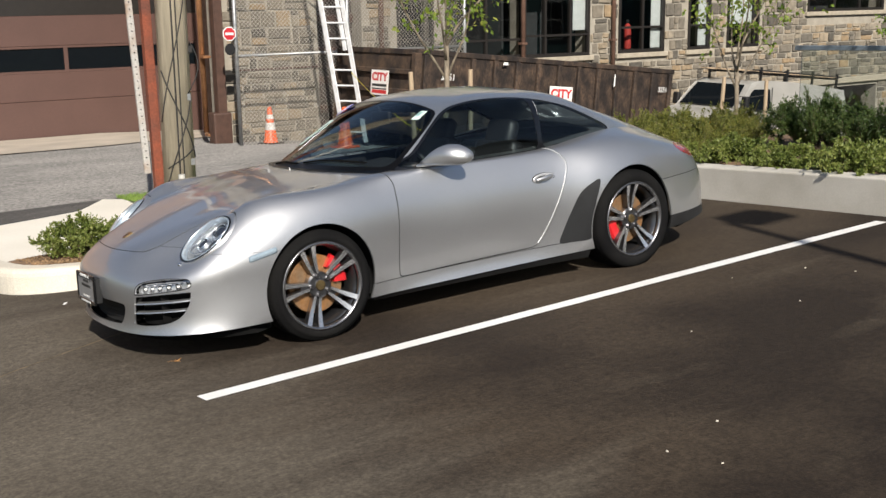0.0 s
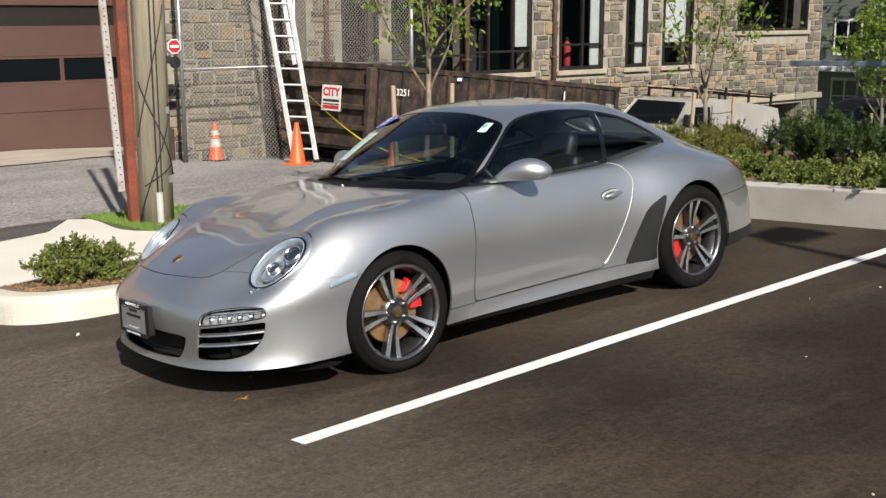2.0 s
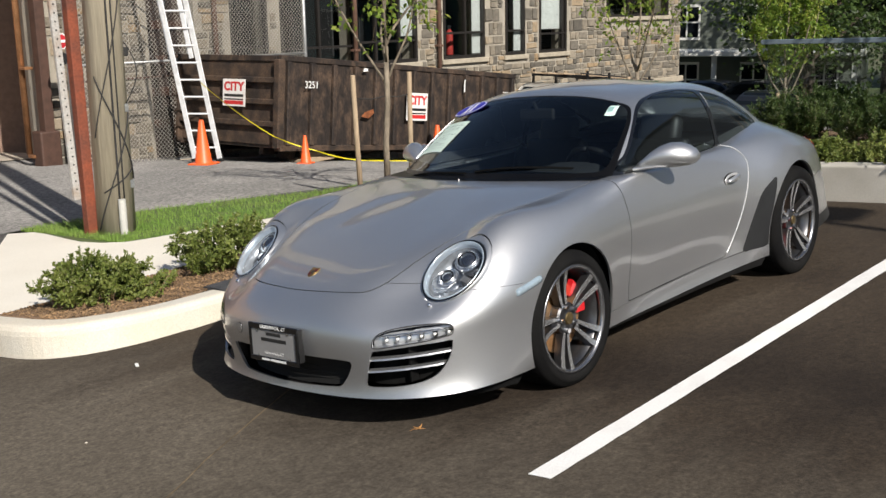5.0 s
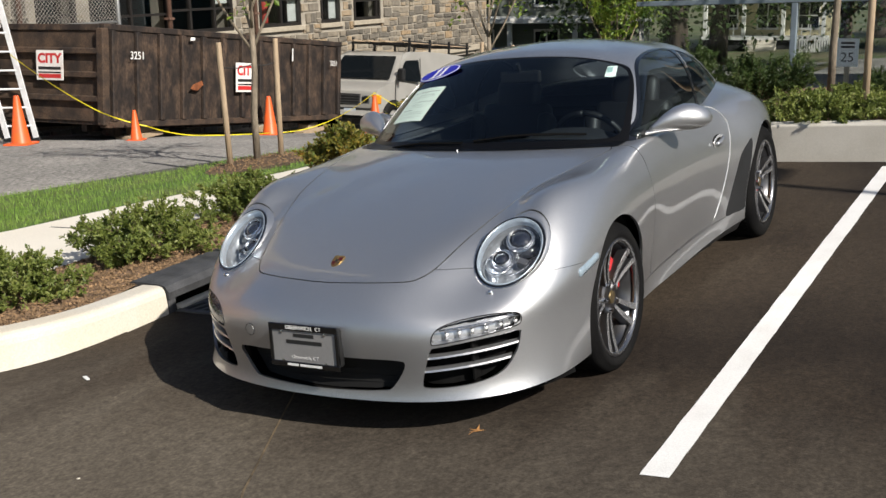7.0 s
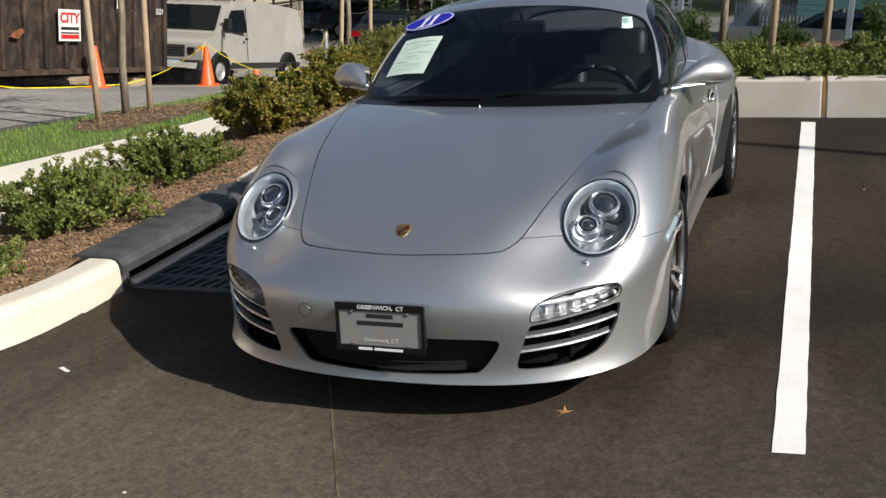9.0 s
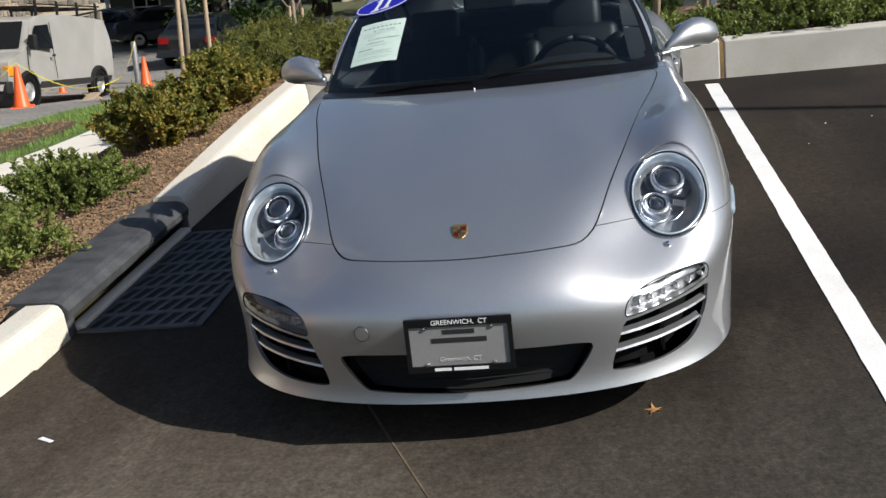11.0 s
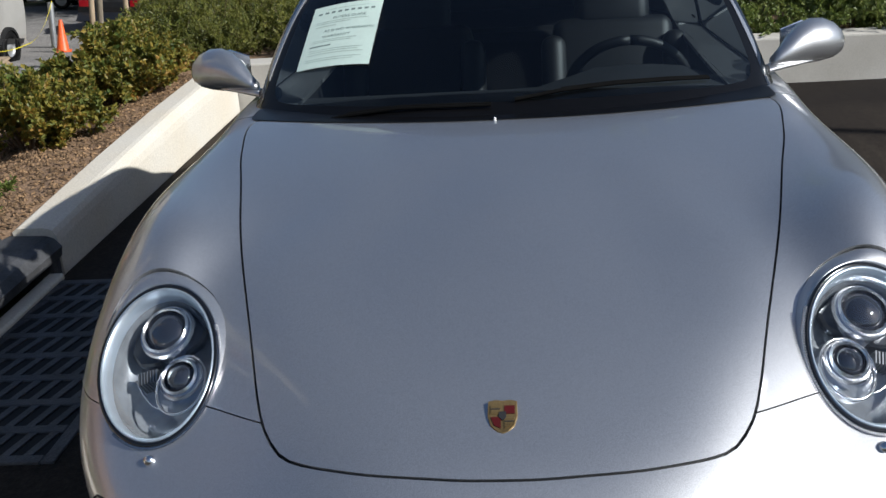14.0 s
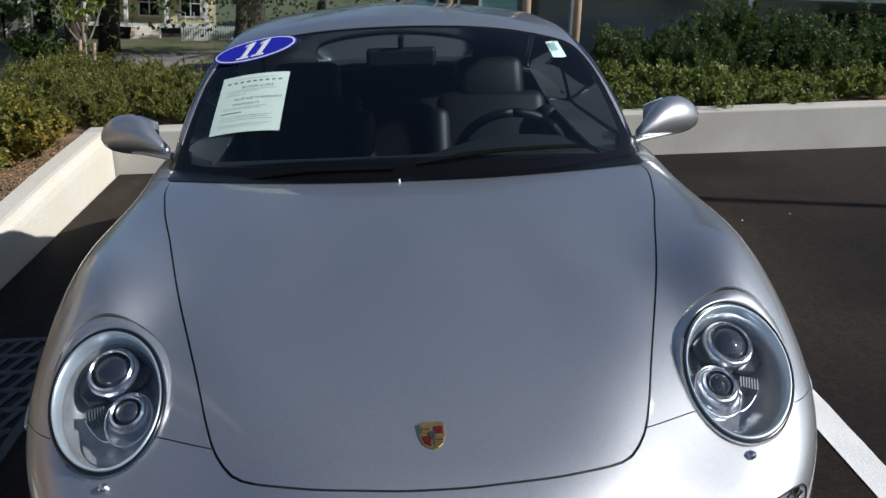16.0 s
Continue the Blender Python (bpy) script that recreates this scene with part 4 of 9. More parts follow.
    part("frame_plate", flipped(lathe([(0.98, 0.0), (0.6, -0.010), (0.001, -0.014)], 36, flat @ pose(-0.030, -0.040, -0.046) @ Matrix.Diagonal((0.050, 0.066, 1, 1))), s), LAMP_BOWL, lamp, smooth=True)
    fins = bmesh.new()
    for k in range(7):
        box(fins, (0.024 + 0.0062 * k, -0.010, -0.085), (0.0268 + 0.0062 * k, 0.016, -0.046), flat)
    part("cooling_fins", flipped(fins, s), LAMP_DARK, lamp)
    sweep = [flat @ Vector((0.018 + 0.055 * u, -0.066 + 0.075 * u * u, -0.058)) for u in np.linspace(0, 1, 9)]
    part("reflector_edge", flipped(tube([tuple(p) for p in sweep], 0.0022, 6), s), LAMP_CHROME, lamp, smooth=True)
    # washer nozzle
    wash = lathe([(0.0005, 0.016), (0.008, 0.014), (0.011, 0.006), (0.011, -0.012)], 16, Matrix.Translation((0.725, 0.632, 0.540)) @ pose(0, 0, 0, 0, 50, 15))
    part("washer_nozzle", flipped(wash, s), CHROME, car, smooth=True)
    # running lamp above the side intake
    drl = new("running_lamp")
    drl.parent = car
    panel("lens", body, drl_skin, LENS, drl, s, lip=0, shift=0.0).visible_shadow = False
    panel("reflector", body, drl_skin, LED, drl, s, lip=0.0, shift=-0.030)
    panel("frame", body, drl_skin, LAMP_DARK, drl, s, lip=0.034, shift=-0.0345)
    ring = [(front_point(y, z, -0.0005), s * y, z) for y, z in outline(DRL, n=5)]
    part("gasket", tube(ring + ring[:1], 0.0022, 6), BLACK, drl, smooth=True)
    for k in range(6):
        y = 0.53 + 0.040 * k
        z = 0.424 + 0.021 * (y - 0.5) / 0.26
        x = front_point(y, z, 0.008)
        part("led", flipped(lathe([(0.0005, 0.003), (0.006, 0.002), (0.008, -0.012)], 12, Matrix.Translation((x - 0.012, y, z)) @ pose(0, 0, 0, 0, 90, 25)), s), WHITE_PRINT, drl, smooth=True)
        part("led_cell", flipped(boxed((x - 0.045, y - 0.0015, z - 0.014), (x - 0.005, y + 0.0015, z + 0.014)), s), CHROME, drl)
    bar = [(front_point(y, 0.445 + 0.018 * (y - 0.5) / 0.26, 0.008), s * y, 0.445 + 0.018 * (y - 0.5) / 0.26) for y in np.linspace(0.512, 0.738, 9)]
    part("light_bar", tube(bar, 0.004, 6), CHROME, drl, smooth=True)
    # side intake with slats
    intake = new("side_intake")
    intake.parent = car
    panel("backing", body, gill_skin, CHIN_BLACK, intake, s, lip=0, shift=-0.07)
    panel("inner_edge", body, gill_skin, CHIN_BLACK, intake, s, lip=0.07, shift=-0.071)
    for za, ya, yb in ((0.392, 0.478, 0.752), (0.342, 0.462, 0.738), (0.290, 0.448, 0.715)):
        ys = np.linspace(ya, yb, 10)
        rows = []
        bm = bmesh.new()
        for y in ys:
            z = za + 0.022 * (y - ya) / (yb - ya)
            x = front_point(y, z, 0.006)
            rows.append([bm.verts.new((x, y, z - 0.0035)), bm.verts.new((x - 0.003, y, z + 0.0035)), bm.verts.new((x - 0.026, y - 0.006, z + 0.009)), bm.verts.new((x - 0.026, y - 0.006, z + 0.002))])
        for a, b in zip(rows, rows[1:]):
            for j in range(4):
                bm.faces.new((a[j], a[(j + 1) % 4], b[(j + 1) % 4], b[j]))
        bm.faces.new(rows[0][::-1])
        bm.faces.new(rows[-1])
        part("slat", flipped(bm, s), PAINT, intake, "silver intake slat")
    part("divider", flipped(boxed((0.80, 0.595, 0.24), (0.845, 0.603, 0.40)), s), CHIN_BLACK, intake)
    # side marker lamp
    marker = bmesh.new()
    rows = []
    for k in range(13):
        u = k / 12
        x, z = 0.432 - 0.158 * u, 0.544 + 0.031 * u
        half = 0.0155 * min(1.0, 0.7 + 6 * u, 0.8 + 8 * (1 - u))
        y = side_point(x, z)
        rows.append([marker.verts.new((x, y - 0.004 + dy, z + dz)) for dy, dz in ((0.0, -half - 0.002), (0.010, -half), (0.013, 0.0), (0.010, half), (0.0, half + 0.002))])
    for p, q in zip(rows, rows[1:]):
        for j in range(4):
            marker.faces.new((p[j], p[j + 1], q[j + 1], q[j]))
    marker.faces.new(rows[0][::-1])
    marker.faces.new(rows[-1])
    part("side_marker_lamp", flipped(marker, s), mat("clear_lamp_plastic", (0.36, 0.45, 0.52), 0.08, 0.2, vary=0.15, fine=90, coat=1.0), car, "clear side marker lamp", smooth=True)
    # door mirror
    mirror = new("door_mirror")
    mirror.parent, mirror.matrix_basis = car, Matrix.Translation((0.035, -0.028 * s, 0.013))
    part("housing", flipped(blob([(0.775, -0.832, 0.893, 0.020, 0.013), (0.800, -0.852, 0.901, 0.036, 0.024), (0.832, -0.882, 0.914, 0.058, 0.044), (0.868, -0.914, 0.925, 0.074, 0.058), (0.905, -0.938, 0.930, 0.081, 0.064), (0.945, -0.958, 0.929, 0.080, 0.062), (0.980, -0.976, 0.924, 0.070, 0.052), (1.006, -0.992, 0.918, 0.050, 0.036), (1.020, -1.002, 0.913, 0.024, 0.017)], 28), s), PAINT, mirror, smooth=True)
    part("arm", flipped(blob([(0.735, -0.790, 0.872, 0.030, 0.012), (0.77, -0.825, 0.876, 0.034, 0.012), (0.83, -0.875, 0.880, 0.048, 0.010), (0.90, -0.930, 0.880, 0.050, 0.008), (0.965, -0.970, 0.888, 0.03, 0.006)], 16), s), SATIN, mirror, smooth=True)
    part("foot", flipped(blob([(0.705, -0.775, 0.872, 0.055, 0.026), (0.745, -0.795, 0.874, 0.045, 0.020), (0.765, -0.815, 0.876, 0.030, 0.012)], 16), s), BLACK, mirror, smooth=True)
    part("mirror_glass", flipped(blob([(0.835, -1.000, 0.922, 0.003, 0.036), (0.90, -1.022, 0.930, 0.003, 0.047), (0.965, -1.035, 0.924, 0.003, 0.035)], 16), s), mat("mirror_silver", (0.9, 0.9, 0.9), 0.02, 1.0, vary=0.01), mirror)
    # door handle over a shallow hollow
    handle = new("door_handle")
    handle.parent = car
    part("hollow", flipped(blob([(0.822, -1.648, 0.698, 0.094, 0.036), (0.8335, -1.648, 0.698, 0.092, 0.0345), (0.8345, -1.648, 0.698, 0.080, 0.027), (0.8300, -1.646, 0.696, 0.062, 0.018)], 28), s), mat("handle_silver", (0.66, 0.66, 0.665), 0.35, 0.6, vary=0.03), handle, "shaded hollow behind the handle", smooth=True)
    part("gap", flipped(blob([(0.820, -1.648, 0.698, 0.0955, 0.0373), (0.8312, -1.648, 0.698, 0.0948, 0.0367)], 28), s), SEAM, handle)
    grip = bmesh.new()
    rows = []
    for k in range(15):
        u = k / 14
        x, z = -1.570 - 0.150 * u, 0.695 + 0.016 * u
        y = 0.834 + 0.026 * math.sin(math.pi * min(1.0, 0.10 + u * 0.9)) ** 0.6
        half = 0.006 + 0.011 * math.sin(math.pi * (0.08 + 0.84 * u))
        rows.append([grip.verts.new((x, y + dy, z + dz)) for dy, dz in ((-0.010, -half), (0.0, -half * 0.9), (0.005, -half * 0.3), (0.005, half * 0.4), (0.0, half), (-0.010, half * 0.9))])
    for p, q in zip(rows, rows[1:]):
        for j in range(6):
            grip.faces.new((p[j], p[(j + 1) % 6], q[(j + 1) % 6], q[j]))
    grip.faces.new(rows[0][::-1])
    grip.faces.new(rows[-1])
    bmesh.ops.recalc_face_normals(grip, faces=grip.faces)
    part("grip", flipped(grip, s), PAINT, handle, "silver pull grip", smooth=True)
    part("lock", flipped(lathe([(0.0005, 0.004), (0.007, 0.003), (0.009, -0.004)], 14, Matrix.Translation((-1.722, 0.838, 0.700)) @ pose(0, 0, 0, -90)), s), CHROME, handle, smooth=True)
    # stone guard film ahead of the rear wheel
    guard, _ = body.split(body.polys, side_shape([(-2.055, 0.640), (-2.000, 0.630), (-1.905, 0.575), (-1.835, 0.470), (-1.77, 0.340), (-1.745, 0.262), (-1.83, 0.255), (-1.985, 0.262), (-1.990, 0.380), (-2.010, 0.500)], 0.6))
    guard, _ = body.split(guard, lambda v: -(np.hypot(v[:, 0] + 2.35, v[:, 2] - 0.332) - 0.374))
    panel("stone_guard", body, guard, STONE_GUARD, car, s, lip=0.002, shift=0.0018, label="matt black stone guard film")
    # black sill skirt and chin
    skirt = bmesh.new()
    xs = np.linspace(-0.36, -1.985, 12)
    rows = []
    for x in xs:
        y = float(np.interp(x, (-2.0, -1.75, -1.3, -0.8, -0.36), (0.862, 0.825, 0.805, 0.80, 0.80)))
        low = float(np.interp(x, (-1.985, -0.36), (0.126, 0.148)))
        rows.append([skirt.verts.new((x, y - 0.004, 0.182)), skirt.verts.new((x, y - 0.034, low)), skirt.verts.new((x, y - 0.14, low)), skirt.verts.new((x, y - 0.14, 0.182))])
    for a, b in zip(rows, rows[1:]):
        for j in range(4):
            skirt.faces.new((a[j], a[(j + 1) % 4], b[(j + 1) % 4], b[j]))
    skirt.faces.new(rows[0][::-1])
    skirt.faces.new(rows[-1])
    part("sill_skirt", flipped(skirt, s), BLACK, car, "black plastic sill skirt")
    panel("tail_lamp", body, tail_lamp, TAIL_RED, car, s, lip=0.006, shift=0.002, label="red wraparound tail lamp")

# chin spoiler
chin = bmesh.new()
rows = []
for k in range(49):
    a = -1 + 2 * k / 48
    y = 0.81 * a
    x = float(np.interp(abs(y), (0, 0.20, 0.34, 0.48, 0.60, 0.70, 0.77, 0.81), (0.925, 0.918, 0.897, 0.848, 0.770, 0.66, 0.535, 0.40)))
    rows.append([chin.verts.new((x + 0.068, y * 0.995, 0.186)), chin.verts.new((x - 0.004, y, 0.128)), chin.verts.new((x - 0.10, y * 0.94, 0.128)), chin.verts.new((x - 0.10, y * 0.94, 0.186))])
for a, b in zip(rows, rows[1:]):
    for j in range(4):
        chin.faces.new((a[j], a[(j + 1) % 4], b[(j + 1) % 4], b[j]))
chin.faces.new(rows[0][::-1])
chin.faces.new(rows[-1])
part("chin_spoiler", chin, CHIN_BLACK, car, "black lower lip of the bumper", smooth=False)
# centre grille
grille = new("centre_grille")
grille.parent = car
# backing and bars take the gap black in place of the opening's shade
panel("backing", body, grille_skin, SEAM, grille, 0, lip=0, shift=-0.06)
panel("inner_edge", body, grille_skin, BLACK, grille, 0, lip=0.06, shift=-0.061)
for k in range(5):
    z = 0.228 + 0.024 * k
    part("grille_bar", tube([(float(np.interp(abs(y), (0, 0.36), (0.958, 0.918))), y, z) for y in np.linspace(-0.34 + 0.008 * (4 - k), 0.34 - 0.008 * (4 - k), 9)], 0.0022, 5), SEAM, grille)
# tow hook cover
cap_at = Matrix.Translation((1.0065, -0.302, 0.418)) @ pose(0, 0, 0, 0, 90, 0) @ pose(0, 0, 0, 10, 0, 0)
part("tow_hook_cover", lathe([(0.0005, 0.001), (0.022, 0.0005), (0.0235, -0.003)], 28, cap_at), PAINT, car, smooth=False)
part("tow_cover_gap", lathe([(0.0236, 0.0), (0.0243, 0.0), (0.0243, -0.004)], 28, cap_at), SEAM, car)
# dealer plate in a black frame
FACE = Matrix(((0, 0, 1, 0), (1, 0, 0, 0), (0, 1, 0, 0), (0, 0, 0, 1)))
dealer = new("dealer_plate")
dealer.parent, dealer.matrix_basis = car, Matrix.Translation((1.062, 0.0, 0.392)) @ FACE @ pose(0, 0, 0, -3)
part("holder", boxed((-0.150, -0.075, -0.045), (0.150, 0.070, -0.008), bevel=0.004), BLACK, dealer)
part("plate", boxed((-0.152, -0.076, -0.008), (0.152, 0.076, 0.0), bevel=0.001), GREY_PLATE, dealer, "plain grey aluminium plate")
for lo, hi in (((-0.160, 0.058, -0.006), (0.160, 0.084, 0.006)), ((-0.160, -0.084, -0.006), (0.160, -0.064, 0.006)), ((-0.160, -0.064, -0.006), (-0.146, 0.058, 0.006)), ((0.146, -0.064, -0.006), (0.160, 0.058, 0.006))):
    part("plate_frame", boxed(lo, hi, bevel=0.002), GLOSS_BLACK, dealer, "black plate frame")
lettering("frame_lettering", "GREENWICH,  CT", 0.021, WHITE_PRINT, dealer, pose(0.005, 0.071, 0.0062))
lettering("plate_lettering", "Greenwich, CT", 0.020, mat("faded_print", (0.62, 0.61, 0.60), 0.5), dealer, pose(0.0, -0.046, 0.0005))
for w, y, h in ((0.095, 0.040, 0.014), (0.165, 0.014, 0.015)):
    part("print_bar", boxed((-w / 2, y - h / 2, 0.0), (w / 2, y + h / 2, 0.0012)), BLACK_PRINT, dealer)
for x0, x1 in ((-0.080, -0.030), (-0.022, 0.080)):
    part("frame_print", boxed((x0, -0.0790, 0.005), (x1, -0.0700, 0.0072)), WHITE_PRINT, dealer)
for bx, by in ((-0.10, 0.052), (0.10, 0.052), (-0.10, -0.060), (0.10, -0.060)):
    part("screw", lathe([(0.0005, 0.004), (0.005, 0.003), (0.006, 0.0)], 12, pose(bx, by, 0.002)), CHROME, dealer)
# bonnet crest: a plain gold shield in quarters
crest = new("bonnet_crest")
crest.parent = car
at = near(body, body.polys, 0.790, 0.0)
crest.matrix_basis = Matrix.Translation(at) @ Matrix(((0, -0.88, 0.47, 0), (1, 0, 0, 0), (0, 0.47, 0.88, 0), (0, 0, 0, 1)))
shield = [(-0.024, 0.030), (-0.012, 0.033), (0, 0.031), (0.012, 0.033), (0.024, 0.030), (0.0245, 0.0), (0.020, -0.018), (0.010, -0.029), (0, -0.034), (-0.010, -0.029), (-0.020, -0.018), (-0.0245, 0.0)]
mat("crest_red", (0.10, 0.010, 0.010), 0.35, 0.3, vary=0.1)
part("shield", plate(shield, 0.006, pose(0, 0, -0.001), 0.0012), mat("crest_gold", (0.34, 0.235, 0.10), 0.32, 0.7, vary=0.2, fine=300), crest)
for pts, m_ in (([(-0.020, 0.004), (-0.003, 0.004), (-0.003, 0.020), (-0.020, 0.020)], "crest_gold"), ([(0.003, 0.004), (0.020, 0.004), (0.020, 0.020), (0.003, 0.020)], "crest_red"), ([(-0.020, -0.002), (-0.003, -0.002), (-0.003, -0.024), (-0.014, -0.018)], "crest_red"), ([(0.003, -0.002), (0.020, -0.002), (0.014, -0.018), (0.003, -0.024)], "crest_gold")):
    part("quarter", plate(pts, 0.0014, pose(0, 0, 0.005)), MATS[m_], crest)
for k in range(3):
    for sx, sy in ((-1, 1), (1, -1)):
        part("stripe", boxed((min(sx * 0.004, sx * 0.019), sy * 0.012 - 0.004 + k * 0.005 - 0.001, 0.0066), (max(sx * 0.004, sx * 0.019), sy * 0.012 - 0.004 + k * 0.005 + 0.001, 0.0072)), BLACK_PRINT if k == 1 else MATS["crest_gold"], crest)
part("crest_middle", plate([(-0.006, 0.008), (0.006, 0.008), (0.006, -0.003), (0, -0.009), (-0.006, -0.003)], 0.0022, pose(0, 0, 0.005)), BLACK_PRINT, crest)
# wipers lying at the foot of the screen
WIPER = mat("wiper_rubber", (0.006, 0.006, 0.006), 0.9, vary=0.1, spec=0.05)
for line, y_root in (([(-0.375, 0.02), (-0.400, 0.14), (-0.430, 0.28), (-0.470, 0.42), (-0.520, 0.53)], 0.05), ([(-0.420, -0.55), (-0.400, -0.42), (-0.380, -0.28), (-0.365, -0.14), (-0.360, -0.04)], -0.5)):
    wiper = new("wiper")
    wiper.parent = car
    pts = [near(cabin, screen_all + rest, x, y, 0.007) for x, y in line]
    part("arm", tube(pts, 0.0055, 6, 0.0035), WIPER, wiper)
    part("blade", tube([p + Vector((-0.016, 0, 0.001)) for p in pts[1:]], 0.0042, 6), WIPER, wiper)
cowl, _ = body.split(body.polys, lambda v: np.where((v[:, 0] < -0.2) & (v[:, 0] > -0.62) & (v[:, 2] > 0.8), np.maximum(v[:, 0] - (-0.302 - 0.42 * v[:, 1] ** 2.4), v[:, 1] - 0.70), 1.0))
panel("cowl_strip", body, cowl, FRIT, car, 0, lip=0.0, shift=0.0025, label="black plastic cowl below the screen")
part("washer_jet", lathe([(0.0005, 0.0055), (0.0025, 0.004), (0.0035, -0.004)], 12, Matrix.Translation(near(body, body.polys, -0.300, -0.03, 0.004))), WHITE_PRINT, car, smooth=True)


# stickers behind the screen: each follows the glass
def screen_patch(name, corners, material, parent, shift, n=6, label=""):
    (x0, y0), (x1, y1), (x2, y2), (x3, y3) = corners
    v, f = [], []
    for i in range(n + 1):
        for j in range(n + 1):
            a, b = i / n, j / n
            x = (1 - b) * ((1 - a) * x0 + a * x1) + b * ((1 - a) * x3 + a * x2)
            y = (1 - b) * ((1 - a) * y0 + a * y1) + b * ((1 - a) * y3 + a * y2)
            v.append(near(cabin, screen_all + rest, x, y, shift))
    f = [(i * (n + 1) + j, (i + 1) * (n + 1) + j, (i + 1) * (n + 1) + j + 1, i * (n + 1) + j + 1) for i in range(n) for j in range(n)]
    return raw(name, v, f, material, parent, label, smooth=True)


SCREEN_SLOPE = Vector((-0.66, 0, 0.345)).normalized()
sheet_pts = cabin.v[[k for k in sorted({k for p in screen_all for k in p}) if abs(cabin.v[k, 0] + 0.74) < 0.26 and abs(cabin.v[k, 1] - 0.475) < 0.2], :3]
sheet_fit = np.linalg.lstsq(np.stack([np.ones(len(sheet_pts)), sheet_pts[:, 0], sheet_pts[:, 1], sheet_pts[:, 0] ** 2, sheet_pts[:, 0] * sheet_pts[:, 1], sheet_pts[:, 1] ** 2], axis=1), sheet_pts[:, 2], rcond=None)[0]
SHEET = ((-0.888, -0.569), (-0.821, -0.353), (-0.568, -0.376), (-0.654, -0.597))


def on_sheet(a, b, shift=0.0):
    """A point of the notice: a runs across it, b down it, both 0 to 1."""
    (x0, y0), (x1, y1), (x2, y2), (x3, y3) = SHEET
    x = (1 - b) * ((1 - a) * x0 + a * x1) + b * ((1 - a) * x3 + a * x2)
    y = (1 - b) * ((1 - a) * y0 + a * y1) + b * ((1 - a) * y3 + a * y2)
    z = float(sheet_fit @ np.array((1, x, -y, x * x, -x * y, y * y)))
    return Vector((x, y, z + 0.002 + shift))


notice = new("window_notice")
notice.parent = car
raw("paper", [on_sheet(i / 8, j / 8) for i in range(9) for j in range(9)], [(i * 9 + j, i * 9 + 9 + j, i * 9 + 10 + j, i * 9 + 1 + j) for i in range(8) for j in range(8)], PAPER, notice, "pale green printed notice behind the screen", smooth=True)
PRINT_GREY = mat("grey_print", (0.20, 0.27, 0.24), 0.7, vary=0.05)
FAINT_PRINT = mat("faint_print", (0.52, 0.65, 0.56), 0.7)
for text, size, a, b in (("BUYERS GUIDE", 0.056, 0.56, 0.235), ("AS IS-NO WARRANTY", 0.056, 0.60, 0.445), ("WARRANTY", 0.056, 0.44, 0.535)):
    ob = lettering("notice_line", text, size, PRINT_GREY, notice, Matrix.Identity(4), 0.0)
    for q in ob.data.vertices:
        q.co = on_sheet(a + q.co.x * 1.28, b - q.co.y, 0.0006)
print_lines = [(0.09 + 0.095 * k, 0.135, 0.055, 0.030, PRINT_GREY) for k in range(9)]
print_lines += [(0.20, 0.075, 0.62, 0.010, FAINT_PRINT), (0.10, 0.285, 0.75, 0.010, FAINT_PRINT), (0.10, 0.315, 0.50, 0.010, FAINT_PRINT), (0.10, 0.36, 0.30, 0.010, FAINT_PRINT), (0.12, 0.585, 0.62, 0.010, FAINT_PRINT), (0.12, 0.612, 0.55, 0.010, FAINT_PRINT), (0.10, 0.675, 0.30, 0.018, PRINT_GREY), (0.10, 0.735, 0.76, 0.009, FAINT_PRINT), (0.10, 0.765, 0.70, 0.009, FAINT_PRINT), (0.10, 0.80, 0.78, 0.009, FAINT_PRINT), (0.10, 0.87, 0.76, 0.009, FAINT_PRINT), (0.10, 0.90, 0.66, 0.009, FAINT_PRINT)]
for a, b, w, h, m_ in print_lines:
    n = 6
    raw("print_bar", [on_sheet(a + w * i / n, b + h * (j - 0.5), 0.0006) for i in range(n + 1) for j in range(2)], [(2 * i, 2 * i + 2, 2 * i + 3, 2 * i + 1) for i in range(n)], m_, notice)
oval = new("year_sticker")
oval.parent = car
o_mid = near(cabin, screen_all + rest, -0.985, -0.475, 0.003)
o_across = Vector((0.055, 0.29, 0.062)).normalized()
o_up = (SCREEN_SLOPE - o_across * SCREEN_SLOPE.dot(o_across)).normalized()
o_face = o_across.cross(o_up)
oval.matrix_basis = Matrix(((o_across.x, o_up.x, o_face.x, o_mid.x), (o_across.y, o_up.y, o_face.y, o_mid.y), (o_across.z, o_up.z, o_face.z, o_mid.z), (0, 0, 0, 1)))


def ellipse(a, b, n=40):
    return [(a * math.cos(2 * math.pi * k / n), b * math.sin(2 * math.pi * k / n)) for k in range(n)]


for a, b, z, m_ in ((0.146, 0.060, 0.0, BLUE_PRINT), (0.140, 0.055, 0.0012, WHITE_PRINT), (0.133, 0.049, 0.0024, BLUE_PRINT)):
    part("oval", plate(ellipse(a, b), 0.001, pose(0, 0, z)), m_, oval)


